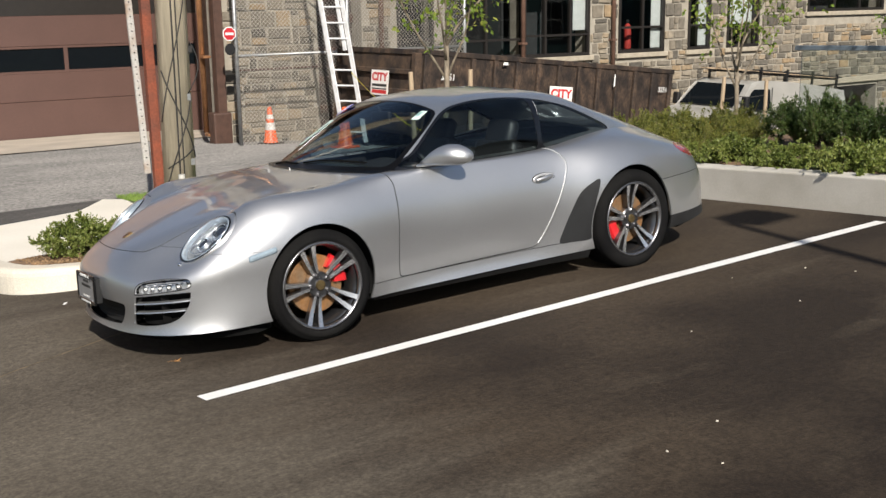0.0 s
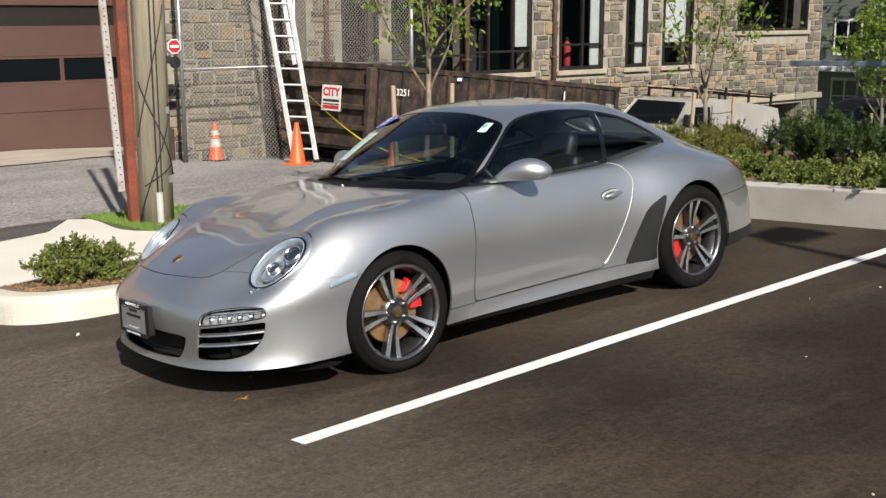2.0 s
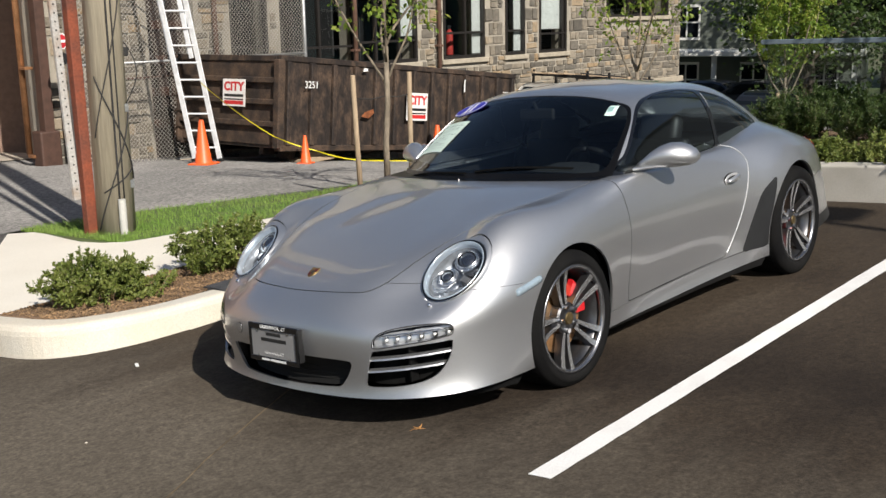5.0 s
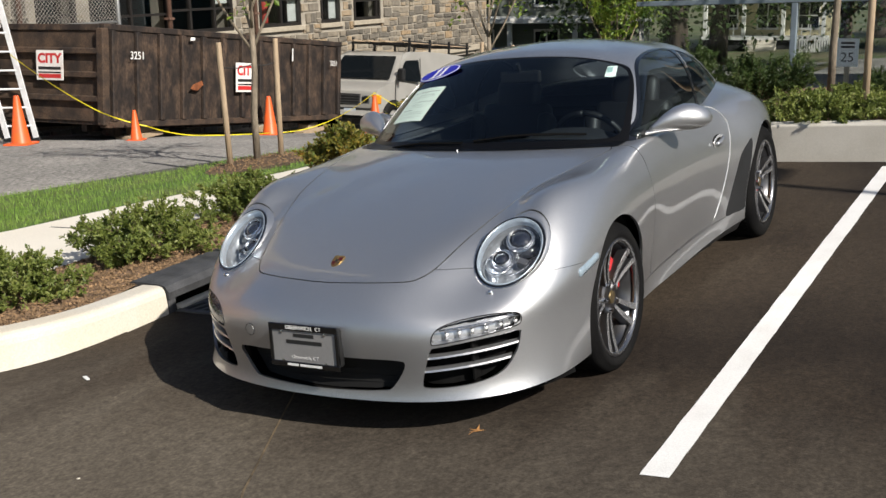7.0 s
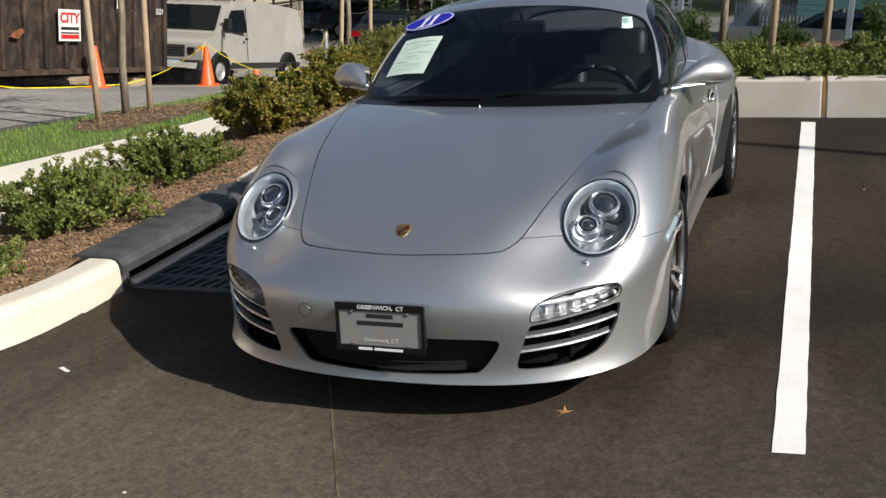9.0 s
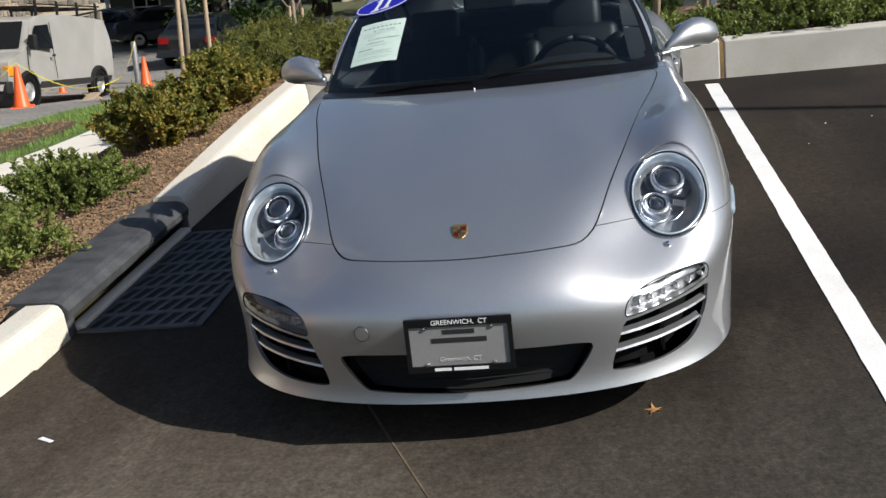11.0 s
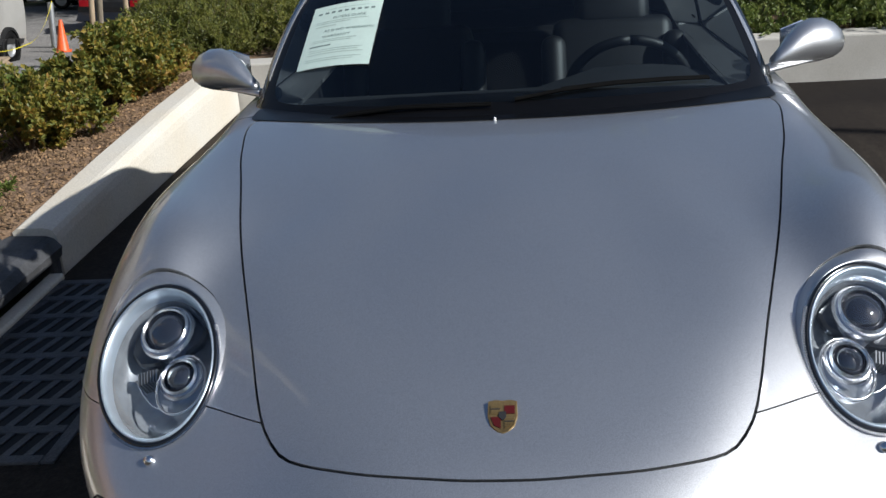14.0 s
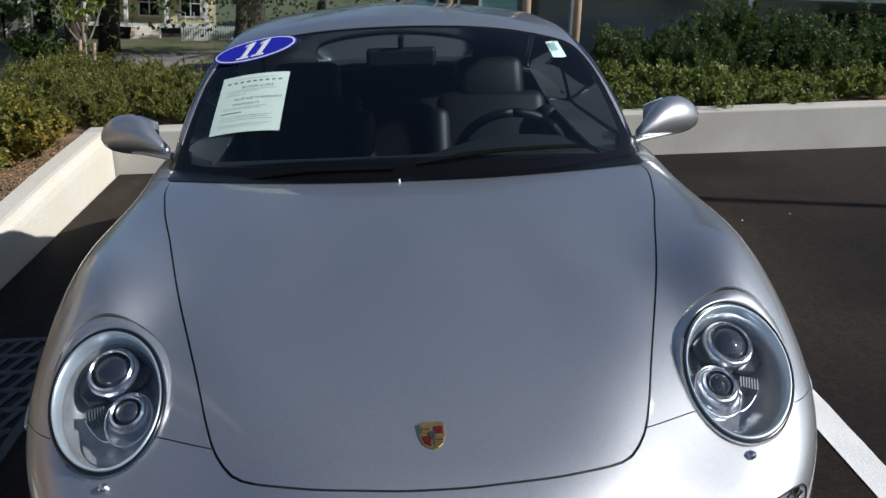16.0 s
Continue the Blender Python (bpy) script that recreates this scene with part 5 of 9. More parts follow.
def numeral(x0):
    """A bold slanted one with a flag and a foot, as a thin plate."""
    outline = [(-0.026, -0.041), (0.026, -0.041), (0.026, -0.033), (0.012, -0.031), (0.012, 0.041), (0.002, 0.041), (-0.024, 0.029), (-0.024, 0.022), (-0.009, 0.026), (-0.009, -0.031), (-0.026, -0.033)]
    bm = bmesh.new()
    low = [bm.verts.new((x0 + 0.8 * x + 0.38 * y, y, 0.0034)) for x, y in outline]
    high = [bm.verts.new((v.co.x, v.co.y, 0.0044)) for v in low]
    bm.faces.new(high)
    for k in range(len(low)):
        j = (k + 1) % len(low)
        bm.faces.new((low[k], low[j], high[j], high[k]))
    return bm


for nx in (-0.026, 0.026):
    part("numeral", numeral(nx), WHITE_PRINT, oval)
tag = screen_patch("small_sticker", [(-0.984, 0.478), (-1.009, 0.522), (-0.927, 0.539), (-0.903, 0.491)], mat("pale_sticker", (0.62, 0.80, 0.74), 0.6), car, 0.003, n=3, label="small pale inspection sticker")
screen_patch("sticker_print", [(-0.975, 0.484), (-0.988, 0.506), (-0.945, 0.516), (-0.932, 0.492)], mat("sticker_teal", (0.25, 0.42, 0.40), 0.6), car, 0.0045, n=2)

# cabin: tub, dashboard, wheel, seats
tub = bmesh.new()
box(tub, (-2.3, -0.66, 0.22), (-0.45, 0.66, 0.26))
part("cabin_floor", tub, LEATHER, car)
for s in (1, -1):
    part("door_lining", boxed((-1.9, min(s * 0.69, s * 0.64), 0.25), (-0.58, max(s * 0.69, s * 0.64), 0.855), bevel=0.02, segs=2), LEATHER, car, "black leather door lining")
dash = bmesh.new()
rows = []
for k in range(17):
    y = -0.66 + 1.32 * k / 16
    hood = 0.055 * math.exp(-(((y - 0.36) / 0.21) ** 4))
    back = -0.40 - 0.25 * (abs(y) / 0.66) ** 2.2
    rows.append([dash.verts.new((back, y, 0.845)), dash.verts.new((-0.62 - 0.05 * (abs(y) / 0.66) ** 2, y, 0.868 + 0.6 * hood)), dash.verts.new((-0.80, y, 0.862 + hood)), dash.verts.new((-0.865, y, 0.835 + hood)), dash.verts.new((-0.85, y, 0.60)), dash.verts.new((-0.72, y, 0.45))])
for a, b in zip(rows, rows[1:]):
    for j in range(5):
        dash.faces.new((a[j], a[j + 1], b[j + 1], b[j]))
part("dashboard", dash, DASH, car, "dark grey dashboard with a hooded binnacle", smooth=True)
wheel_at = Matrix.Translation((-1.0, 0.36, 0.80)) @ pose(0, 0, 0, 0, -65, 0)
steer = new("steering_wheel")
steer.parent, steer.matrix_basis = car, wheel_at
part("wheel_rim", tube([(0.185 * math.cos(a), 0.185 * math.sin(a), 0) for a in np.linspace(0, 2 * math.pi, 37)], 0.016, 8), LEATHER, steer, smooth=True)
for a in (0, 2.0, 4.28):
    part("wheel_spoke", boxed((0.03, -0.018, -0.012), (0.178, 0.018, 0.004), Matrix.Rotation(a + math.pi, 4, "Z"), 0.004), LEATHER, steer)
part("airbag", lathe([(0.0005, 0.025), (0.05, 0.020), (0.07, 0.0), (0.07, -0.03)], 24), LEATHER, steer, smooth=True)


def seat(y):
    st = new("front_seat")
    st.parent = car
    part("cushion", boxed((-1.52, y - 0.24, 0.28), (-1.02, y + 0.24, 0.46), bevel=0.05, segs=3), LEATHER, st, smooth=True)
    m = Matrix.Translation((-1.46, y, 0.42)) @ pose(0, 0, 0, 0, -20, 0)
    part("backrest", boxed((-0.09, -0.215, 0.0), (0.03, 0.215, 0.55), m, 0.045, 3), LEATHER, st, smooth=True)
    for e in (-1, 1):
        part("bolster", boxed((-0.05, e * 0.215 - 0.045, 0.02), (0.085, e * 0.215 + 0.045, 0.48), m, 0.04, 3), LEATHER, st, smooth=True)
    part("headrest", boxed((-0.085, -0.135, 0.50), (0.02, 0.135, 0.69), m, 0.045, 3), LEATHER, st, smooth=True)


seat(0.36)
seat(-0.36)
part("rear_shelf", boxed((-2.55, -0.58, 0.80), (-2.0, 0.58, 0.86), bevel=0.02), LEATHER, car)
part("rear_seat", boxed((-2.15, -0.55, 0.40), (-1.95, 0.55, 0.86), bevel=0.05, segs=2), LEATHER, car)
part("tunnel", boxed((-1.7, -0.10, 0.26), (-0.75, 0.10, 0.52), bevel=0.03, segs=2), LEATHER, car)
inside_mirror = new("inside_mirror")
inside_mirror.parent = car
part("housing", boxed((-1.000, -0.115, 1.120), (-0.970, 0.115, 1.185), bevel=0.012, segs=2), BLACK, inside_mirror)
part("stem", rodded((-0.985, 0, 1.18), (-0.955, 0, 1.225), 0.010), BLACK, inside_mirror)


# ---- the setting: ground, street, lot, kerbs ----
def sheet(name, xs, ys, height, material, label="", kind="structure"):
    v = [(x, y, height(x, y)) for x in xs for y in ys]
    n = len(ys)
    f = [(a * n + b, (a + 1) * n + b, (a + 1) * n + b + 1, a * n + b + 1) for a in range(len(xs) - 1) for b in range(n - 1)]
    return tagged(raw(name, v, f, material, smooth=True), label, kind=kind)


def steps(a, b, d):
    return [float(q) for q in np.linspace(a, b, max(2, int(abs(b - a) / d) + 1))]


def draped(name, line, height, lift, material, label="", kind="structure", cell=0.4):
    """A flat outline laid over the ground: a grid clipped by the outline."""
    line = np.array(line, float)
    xs, ys = steps(line[:, 0].min() - 0.01, line[:, 0].max() + 0.01, cell), steps(line[:, 1].min() - 0.01, line[:, 1].max() + 0.01, cell)
    n = len(ys)
    v = np.array([(x, y, 0, 0, 0) for x in xs for y in ys], float)
    q = [(a * n + b, (a + 1) * n + b, (a + 1) * n + b + 1, a * n + b + 1) for a in range(len(xs) - 1) for b in range(n - 1)]
    sk = Skin(v, q)
    inner, _ = sk.split(q, lambda w: inside_of(w[:, 0], w[:, 1], line))
    p, f = compact(sk.v, inner)
    p[:, 2] = [height(x, y) + lift for x, y, _ in p]
    return tagged(raw(name, p, f, material, smooth=True), label, kind=kind)


def flat_z(x, y):
    return ground_z(max(min(x, 60), -120), max(min(y, 40), -60))


sheet("ground", sorted({*steps(-900, -40, 60), *steps(-40, 30, 1.0), *steps(30, 900, 80)}), sorted({*steps(-900, -40, 60), *steps(-40, 30, 1.0), *steps(30, 900, 80)}), lambda x, y: flat_z(x, y) - 0.05, SOIL_GREEN, "dull green ground running to the horizon")
sheet("street", steps(-60, 40, 0.8), steps(-19.3, -6.95, 0.6), lambda x, y: street_z(x, y) + 0.0, ASPHALT_OLD, "worn pale grey asphalt street")
draped("street_edge", [(-16, -6.98), (-1.42, -6.98), (-1.42, -6.68), (-0.5, -5.62), (0.2, -5.40), (1.15, -5.2), (1.15, -1.0), (40, -1.0), (40, -6.98)], lambda x, y: ground_z(x, y), 0.006, ASPHALT_STRIP, "dark patched asphalt driveway apron")
draped("street_side", [(-40, -6.98), (-1.42, -6.98), (-1.42, -6.2), (-2.5, -5.9), (-4.1, -5.35), (-5.2, -5.2), (-40, -5.1)], lambda x, y: ground_z(x, y), 0.002, ASPHALT_OLD, "worn grey asphalt at the side of the street")
draped("gutter_strip", [(-40, -5.60), (-6.5, -5.78), (-5.2, -5.95), (-4.4, -6.20), (-3.3, -6.52), (-2.5, -6.66), (-1.42, -6.86), (-1.42, -6.2), (-2.5, -5.9), (-4.1, -5.35), (-5.2, -5.2), (-40, -5.1)], lambda x, y: ground_z(x, y), 0.009, ASPHALT_STRIP, "dark asphalt strip along the street edge")
lot = raw("parking_lot", [(-4.70, -1.86, 0), (0.20, -1.86, 0), (0.20, -2.6, 0), (45, -2.6, 0), (45, 40, 0), (-4.70, 40, 0)], [(0, 1, 2, 3, 4, 5)], ASPHALT_NEW)
lot.matrix_world = LOT @ pose(0, 0, 0.008)
tagged(lot, "dark brown fresh asphalt of a parking lot", kind="structure")
draped("back_lane", [(-60, -6.3), (-20.5, -6.3), (-13, -4), (-12.5, 30), (-60, 30)], lambda x, y: ground_z(x, y), 0.01, ASPHALT_OLD, "grey lane behind the planting")
bay = thing("bay_line", LOT @ pose(0, 1.262, 0.008), "white painted parking bay line on tarmac", "road marking", "bay lines")
bm = bmesh.new()
n = 60
rnd = random.Random(3)
low = [bm.verts.new((-4.495 + 5.450 * k / n, 0.0 + rnd.uniform(-0.002, 0.002), 0.0035)) for k in range(n + 1)]
high = [bm.verts.new((-4.49 + 5.438 * k / n, 0.102 + rnd.uniform(-0.002, 0.002), 0.0035)) for k in range(n + 1)]
for k in range(n):
    bm.faces.new((low[k], low[k + 1], high[k + 1], high[k]))
part("paint", bm, LINE_PAINT, bay)
# a pale joint line in the tarmac
joint = tube([(0.2, -0.62, 0.004), (0.95, -0.265, 0.004), (1.23, -0.13, 0.004), (1.5, 0.0, 0.004), (1.65, 0.09, 0.004), (2.6, 0.6, 0.004)], 0.0065, 5)
joint.transform(LOT)
tagged(solid("tarmac_joint", joint, mat("pale_grit", (0.13, 0.095, 0.055), 0.9, vary=0.3, fine=60)), "thin pale seam in the tarmac", kind="structure")


def swept(name, path, section, material, parent=None, label="", closed_ends=True, frame_m=None):
    """A section (outward, up) swept along a path of (x, y, height factor)."""
    bm = bmesh.new()
    rows = []
    pts = [Vector(p) for p in path]
    for k, p in enumerate(pts):
        a, b = pts[max(k - 1, 0)], pts[min(k + 1, len(pts) - 1)]
        way = Vector((b.x - a.x, b.y - a.y, 0)).normalized()
        out = Vector((-way.y, way.x, 0))
        rows.append([bm.verts.new((p.x + out.x * o, p.y + out.y * o, u * p.z if u > 0 else u)) for o, u in section])
    for a, b in zip(rows, rows[1:]):
        for j in range(len(section)):
            bm.faces.new((a[j], a[(j + 1) % len(section)], b[(j + 1) % len(section)], b[j]))
    bm.faces.new(rows[0][::-1])
    bm.faces.new(rows[-1])
    if frame_m:
        bm.transform(frame_m)
    return tagged(solid(name, bm, material, parent), label, kind="" if parent else "structure")


# kerb sections, front face at y = -1.87 in the lot's frame, running from the rear wall to the rounded island nose
KERB = [(0.0, -0.1), (0.006, 0.70), (0.012, 0.84), (0.024, 0.94), (0.042, 0.985), (0.065, 1.0), (0.170, 1.0), (0.19, 0.94), (0.19, -0.1)]
back_kerb = [(-4.66, -1.88, 0.31), (-4.2, -1.875, 0.305), (-3.4, -1.87, 0.29), (-2.6, -1.87, 0.255), (-2.0, -1.87, 0.22), (-1.68, -1.87, 0.20)]
swept("kerb_1", back_kerb[::-1], KERB, CONCRETE, None, "pale cream concrete kerb rising to a low wall", frame_m=LOT)
nose = [(-0.13, -1.87, 0.165), (0.2, -1.87, 0.17), (0.45, -1.885, 0.18), (0.68, -1.94, 0.19), (0.90, -2.06, 0.195), (1.05, -2.26, 0.20), (1.11, -2.6, 0.20), (1.11, -3.1, 0.17), (1.08, -3.7, 0.12), (1.05, -4.4, 0.06), (1.05, -5.1, 0.03)]
for _ in range(2):
    nose = nose[:1] + [tuple(a + (b - a) * u for a, b in zip(p, q)) for p, q in zip(nose, nose[1:]) for u in (0.25, 0.75)] + nose[-1:]
swept("kerb_2", nose[::-1], KERB, CONCRETE, None, "pale cream concrete kerb curving round the island", frame_m=LOT)
# storm drain: hooded inlet and grate
drain = thing("storm_drain", LOT @ pose(-0.905, -1.87, 0.0), "black cast iron kerb inlet over a street grate", "drain")
hood_bm = bmesh.new()
rows = []
for x in np.linspace(-0.765, 0.765, 8):
    rows.append([hood_bm.verts.new((x, y, z)) for y, z in ((0.005, 0.085), (0.012, 0.125), (-0.015, 0.158), (-0.05, 0.170), (-0.27, 0.176), (-0.285, 0.165), (-0.285, 0.08), (-0.26, 0.085))])
for a, b in zip(rows, rows[1:]):
    for j in range(8):
        hood_bm.faces.new((a[j], a[(j + 1) % 8], b[(j + 1) % 8], b[j]))
hood_bm.faces.new(rows[0][::-1])
hood_bm.faces.new(rows[-1])
part("inlet_hood", hood_bm, CAST_IRON, drain, "black cast iron hood")
for x in (-0.76, 0.70):
    part("cheek", boxed((x, -0.28, -0.06), (x + 0.06, 0.0, 0.10), bevel=0.012), CAST_IRON, drain)
# near-black back wall stands in for the shade inside the inlet
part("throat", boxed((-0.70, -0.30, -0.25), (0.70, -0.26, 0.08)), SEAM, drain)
part("throat_sill", boxed((-0.70, -0.035, 0.004), (0.70, 0.032, 0.034), bevel=0.008), CONCRETE, drain, "pale concrete sill under the hood")
# near-black slab stands in for the shaded depth under the grate
part("pit_shade", boxed((-0.60, 0.02, -0.03), (0.72, 0.56, 0.0095)), SEAM, drain)
part("grate_frame", boxed((-0.66, 0.545, 0.0), (0.74, 0.585, 0.0155), bevel=0.003), CAST_IRON, drain)
part("grate_frame", boxed((-0.66, 0.01, 0.0), (0.74, 0.035, 0.0155), bevel=0.003), CAST_IRON, drain)
for k in range(9):
    x = -0.66 + 1.36 * k / 8
    part("cross_bar", boxed((x, 0.035, 0.0), (x + 0.042, 0.545, 0.0165), bevel=0.003), CAST_IRON, drain)
for row in range(8):
    for k in range(8):
        x = -0.66 + 1.36 * row / 8 + 0.042
        y = 0.045 + 0.066 * k
        part("slant_bar", plate([(x, y), (x + 0.128, y - 0.028), (x + 0.128, y - 0.002), (x, y + 0.026)], 0.015), CAST_IRON, drain)
# the planter wall across the end of the bays, in cast lengths
for k, (a, b) in enumerate(((-2.08, 1.405), (1.432, 7.4), (7.425, 13.4), (13.425, 20))):
    bm = bmesh.new()
    box(bm, (-4.90, a, -0.15), (-4.69, b, 0.302), None, 0.014, 2)
    bm.transform(LOT)
    tagged(solid(f"planter_wall_{k + 1}", bm, CONCRETE_WALL), "pale concrete planter wall with rounded top edge", kind="structure")
rust = boxed((-4.88, 1.405, -0.1), (-4.694, 1.432, 0.29))
rust.transform(LOT)
tagged(solid("joint_filler", rust, mat("fibre_joint", (0.32, 0.19, 0.07), 0.9, vary=0.3, fine=40)), "brown fibre filler in the wall joint", kind="structure")
# soil behind the wall, the kerbside bed, walks and verge
def bed_z(x, y):
    """Soil of the planting beds."""
    kerb = lot_z(x, y) + float(np.interp(x, (-4.6, -2.0, -1.0, 1.2), (0.27, 0.19, 0.15, 0.16)))
    s = ease(-2.1, -3.7, y)
    return kerb * (1 - s) + (ground_z(x, y) + 0.09) * s


def rear_bed_z(x, y):
    s = ease(-7.2, -9.6, x)
    return (lot_z(x, y) + 0.27) * (1 - s) + (street_z(x, y) + 0.1) * s


draped("kerb_bed", [(-4.9, -2.05), (-1.7, -2.05), (-1.65, -2.12), (-0.15, -2.12), (0.2, -2.05), (0.46, -2.07), (0.68, -2.14), (0.84, -2.28), (0.92, -2.6), (0.92, -3.16), (-4.9, -3.16)], bed_z, 0.0, MULCH, "brown bark mulch bed behind the kerb", cell=0.15)
draped("rear_bed", [(-9.4, -3.55), (-4.88, -3.16), (-4.88, 20), (-9.4, 20)], rear_bed_z, 0.0, MULCH, "dark soil and bark of the rear planting bed", cell=0.4)
walk_line = [(-9.0, -3.62), (-6.0, -3.72), (-4.3, -3.93), (-3.3, -4.2), (-2.5, -4.42), (-1.15, -4.72), (-1.05, -5.2), (-1.25, -6.62), (-1.2, -6.68), (-0.5, -5.62), (0.2, -5.40), (1.0, -5.2), (1.0, -3.14), (-9.0, -3.14)]
draped("pavement", walk_line, lambda x, y: ground_z(x, y), 0.085, PAVING, "pale concrete pavement slab", cell=0.25)
for x in (-1.55, -3.05, -4.55):
    groove = boxed((x, -4.42 if x > -2 else -4.15 if x > -4 else -3.85, 0), (x + 0.014, -3.15, 0.004))
    for q in groove.verts:
        q.co.z += ground_z(q.co.x, q.co.y) + 0.083
    tagged(solid("pavement_joint", groove, SEAM), "tooled joint in the pavement", kind="structure")
edge = [(-9.0, -3.64), (-6.0, -3.74), (-4.3, -3.95), (-3.3, -4.22), (-2.5, -4.44), (-1.17, -4.74), (-1.07, -5.2), (-1.27, -6.5), (-1.6, -6.48), (-2.5, -6.30), (-3.3, -6.02), (-4.1, -5.58), (-5.2, -5.40), (-30.0, -5.2), (-30.0, -3.64)]
draped("verge", edge, lambda x, y: ground_z(x, y), 0.075, mat("turf", (0.07, 0.12, 0.025), 0.95, vary=0.3, scale=3, fine=40, bump=0.6, tint=(0.09, 0.10, 0.035)), "green grass verge between street and pavement", cell=0.3)
draped("tree_mulch", [(-4.95 + 1.05 * math.cos(a), -4.78 + 0.52 * math.sin(a)) for a in np.linspace(0, 2 * math.pi, 28)[:-1]], lambda x, y: ground_z(x, y), 0.082, MULCH, "ring of brown bark mulch under a young tree", cell=0.15)
draped("garage_apron", [(-8, -19.2), (12, -19.2), (12, -15.6), (-4, -15.2), (-8, -16.5)], lambda x, y: street_z(x, y), 0.02, mat("apron_concrete", (0.50, 0.44, 0.36), 0.9, vary=0.12, scale=1.0, fine=50, bump=0.2), "pale concrete garage apron", cell=0.6)


# loose bark, grass blades
def scatter(name, count, spot, make, material, label, seed):
    rnd = np.random.RandomState(seed)
    verts, faces = [], []
    for _ in range(count):
        p = spot(rnd)
        if p is None:
            continue
        v, f = make(rnd)
        base = len(verts)
        verts += [(p[0] + a, p[1] + b, p[2] + c) for a, b, c in v]
        faces += [tuple(base + k for k in q) for q in f]
    return tagged(raw(name, verts, faces, material), label, kind="stuff")


def chip(rnd):
    a, ln, w = rnd.uniform(0, 6.3), rnd.uniform(0.006, 0.017), rnd.uniform(0.003, 0.006)
    c, s = math.cos(a), math.sin(a)
    t = rnd.uniform(-0.4, 0.4)
    q = [(-ln, -w), (ln, -w), (ln * 0.8, w), (-ln * 0.9, w)]
    return [(x * c - y * s, x * s + y * c, 0.006 + t * x) for x, y in q] + [(0.2 * ln, 0, 0.014)], [(0, 1, 4), (1, 2, 4), (2, 3, 4), (3, 0, 4)]


def blade(rnd):
    a, h, b = rnd.uniform(0, 6.3), rnd.uniform(0.02, 0.055), rnd.uniform(0.0, 0.035)
    c, s = math.cos(a), math.sin(a)
    w = 0.0028
    return [(-s * w, c * w, -0.01), (s * w, -c * w, -0.01), (c * b, s * b, h)], [(0, 1, 2)]


def bed_spot(rnd):
    x, y = rnd.uniform(-4.6, 0.75), rnd.uniform(-3.13, -2.1)
    return (x, y, bed_z(x, y))


def ring_spot(rnd):
    a, r = rnd.uniform(0, 6.3), math.sqrt(rnd.uniform(0, 1))
    x, y = -4.95 + r * math.cos(a), -4.78 + 0.49 * r * math.sin(a)
    return (x, y, ground_z(x, y) + 0.10)


def verge_spot(rnd):
    x = -1.2 - 16 * rnd.uniform(0, 1) ** 1.6
    near, far = np.interp(-x, (1.17, 2.5, 3.3, 4.3, 6.0, 9.0), (-4.74, -4.44, -4.22, -3.95, -3.74, -3.64)), np.interp(-x, (1.27, 1.6, 2.5, 3.3, 4.1, 5.2, 30), (-6.5, -6.48, -6.30, -6.02, -5.58, -5.40, -5.2))
    y = rnd.uniform(far, near)
    if ((x + 4.95) / 1.05) ** 2 + ((y + 4.78) / 0.52) ** 2 < 1:
        return None
    return (x, y, ground_z(x, y) + 0.075)


scatter("bark_chips", 9500, bed_spot, chip, mat("bark_chip", (0.255, 0.16, 0.082), 0.9, vary=0.3, fine=90, spread=0.55), "loose brown bark chips on the bed", 5)
scatter("bark_chips", 900, ring_spot, chip, MATS["bark_chip"], "loose brown bark chips round a young tree", 6)
scatter("grass", 42000, verge_spot, blade, GRASS, "short green mown grass", 7)
# litter on the tarmac
leaf = thing("fallen_leaf", LOT @ pose(0.79, 0.56, 0.007, 0, 0, 30) @ Matrix.Scale(0.62, 4), "dry orange maple leaf on the tarmac", "leaf")
pts = []
for k in range(5):
    a = math.radians(90 + 72 * k)
    pts += [(0.058 * math.cos(a), 0.058 * math.sin(a)), (0.018 * math.cos(a + 0.62), 0.018 * math.sin(a + 0.62))]
bm = plate(pts, 0.0015)
for q in bm.verts:
    q.co.z += 6.0 * (q.co.x**2) + 2.5 * abs(q.co.y) * q.co.x
part("leaf_blade", bm, mat("dry_leaf", (0.48, 0.24, 0.08), 0.8, vary=0.25, fine=80), leaf)
part("leaf_stalk", tube([(0, 0, 0.001), (0.02, -0.03, 0.004), (0.05, -0.055, 0.002)], 0.0012, 5), MATS["dry_leaf"], leaf)
scrap = thing("paper_scrap", LOT @ pose(0.81, -1.52, 0.009, 0, 0, 65), "small white scrap of paper on the tarmac", "litter")
bm = plate([(-0.035, -0.008), (0.03, -0.010), (0.036, 0.006), (-0.03, 0.011)], 0.003, bevel=0.001)
part("scrap", bm, WHITE_PRINT, scrap)
rnd = random.Random(11)
for k in range(16):
    st = thing("grit_stone", LOT @ pose(rnd.uniform(-3.5, 3.2), rnd.uniform(1.6, 4.6) if k < 11 else rnd.uniform(-1.4, 0.4) if k < 13 else rnd.uniform(1.5, 2.5), 0.009, 0, 0, rnd.uniform(0, 360)), "tiny pale stone lying on the tarmac", "stone", "loose grit")
    bm = bmesh.new()
    bmesh.ops.create_icosphere(bm, subdivisions=1, radius=rnd.uniform(0.005, 0.011), matrix=Matrix.Diagonal((1, 0.7, 0.5, 1)))
    part("stone", bm, CONCRETE, st)

# ---- things along the street ----
RUST_DARK = mat("dumpster_paint", (0.017, 0.0115, 0.009), 0.75, vary=0.6, scale=5.0, fine=26, bump=0.5, tint=(0.082, 0.052, 0.034), stain=0.57, stretch=(1, 1, 0.6))
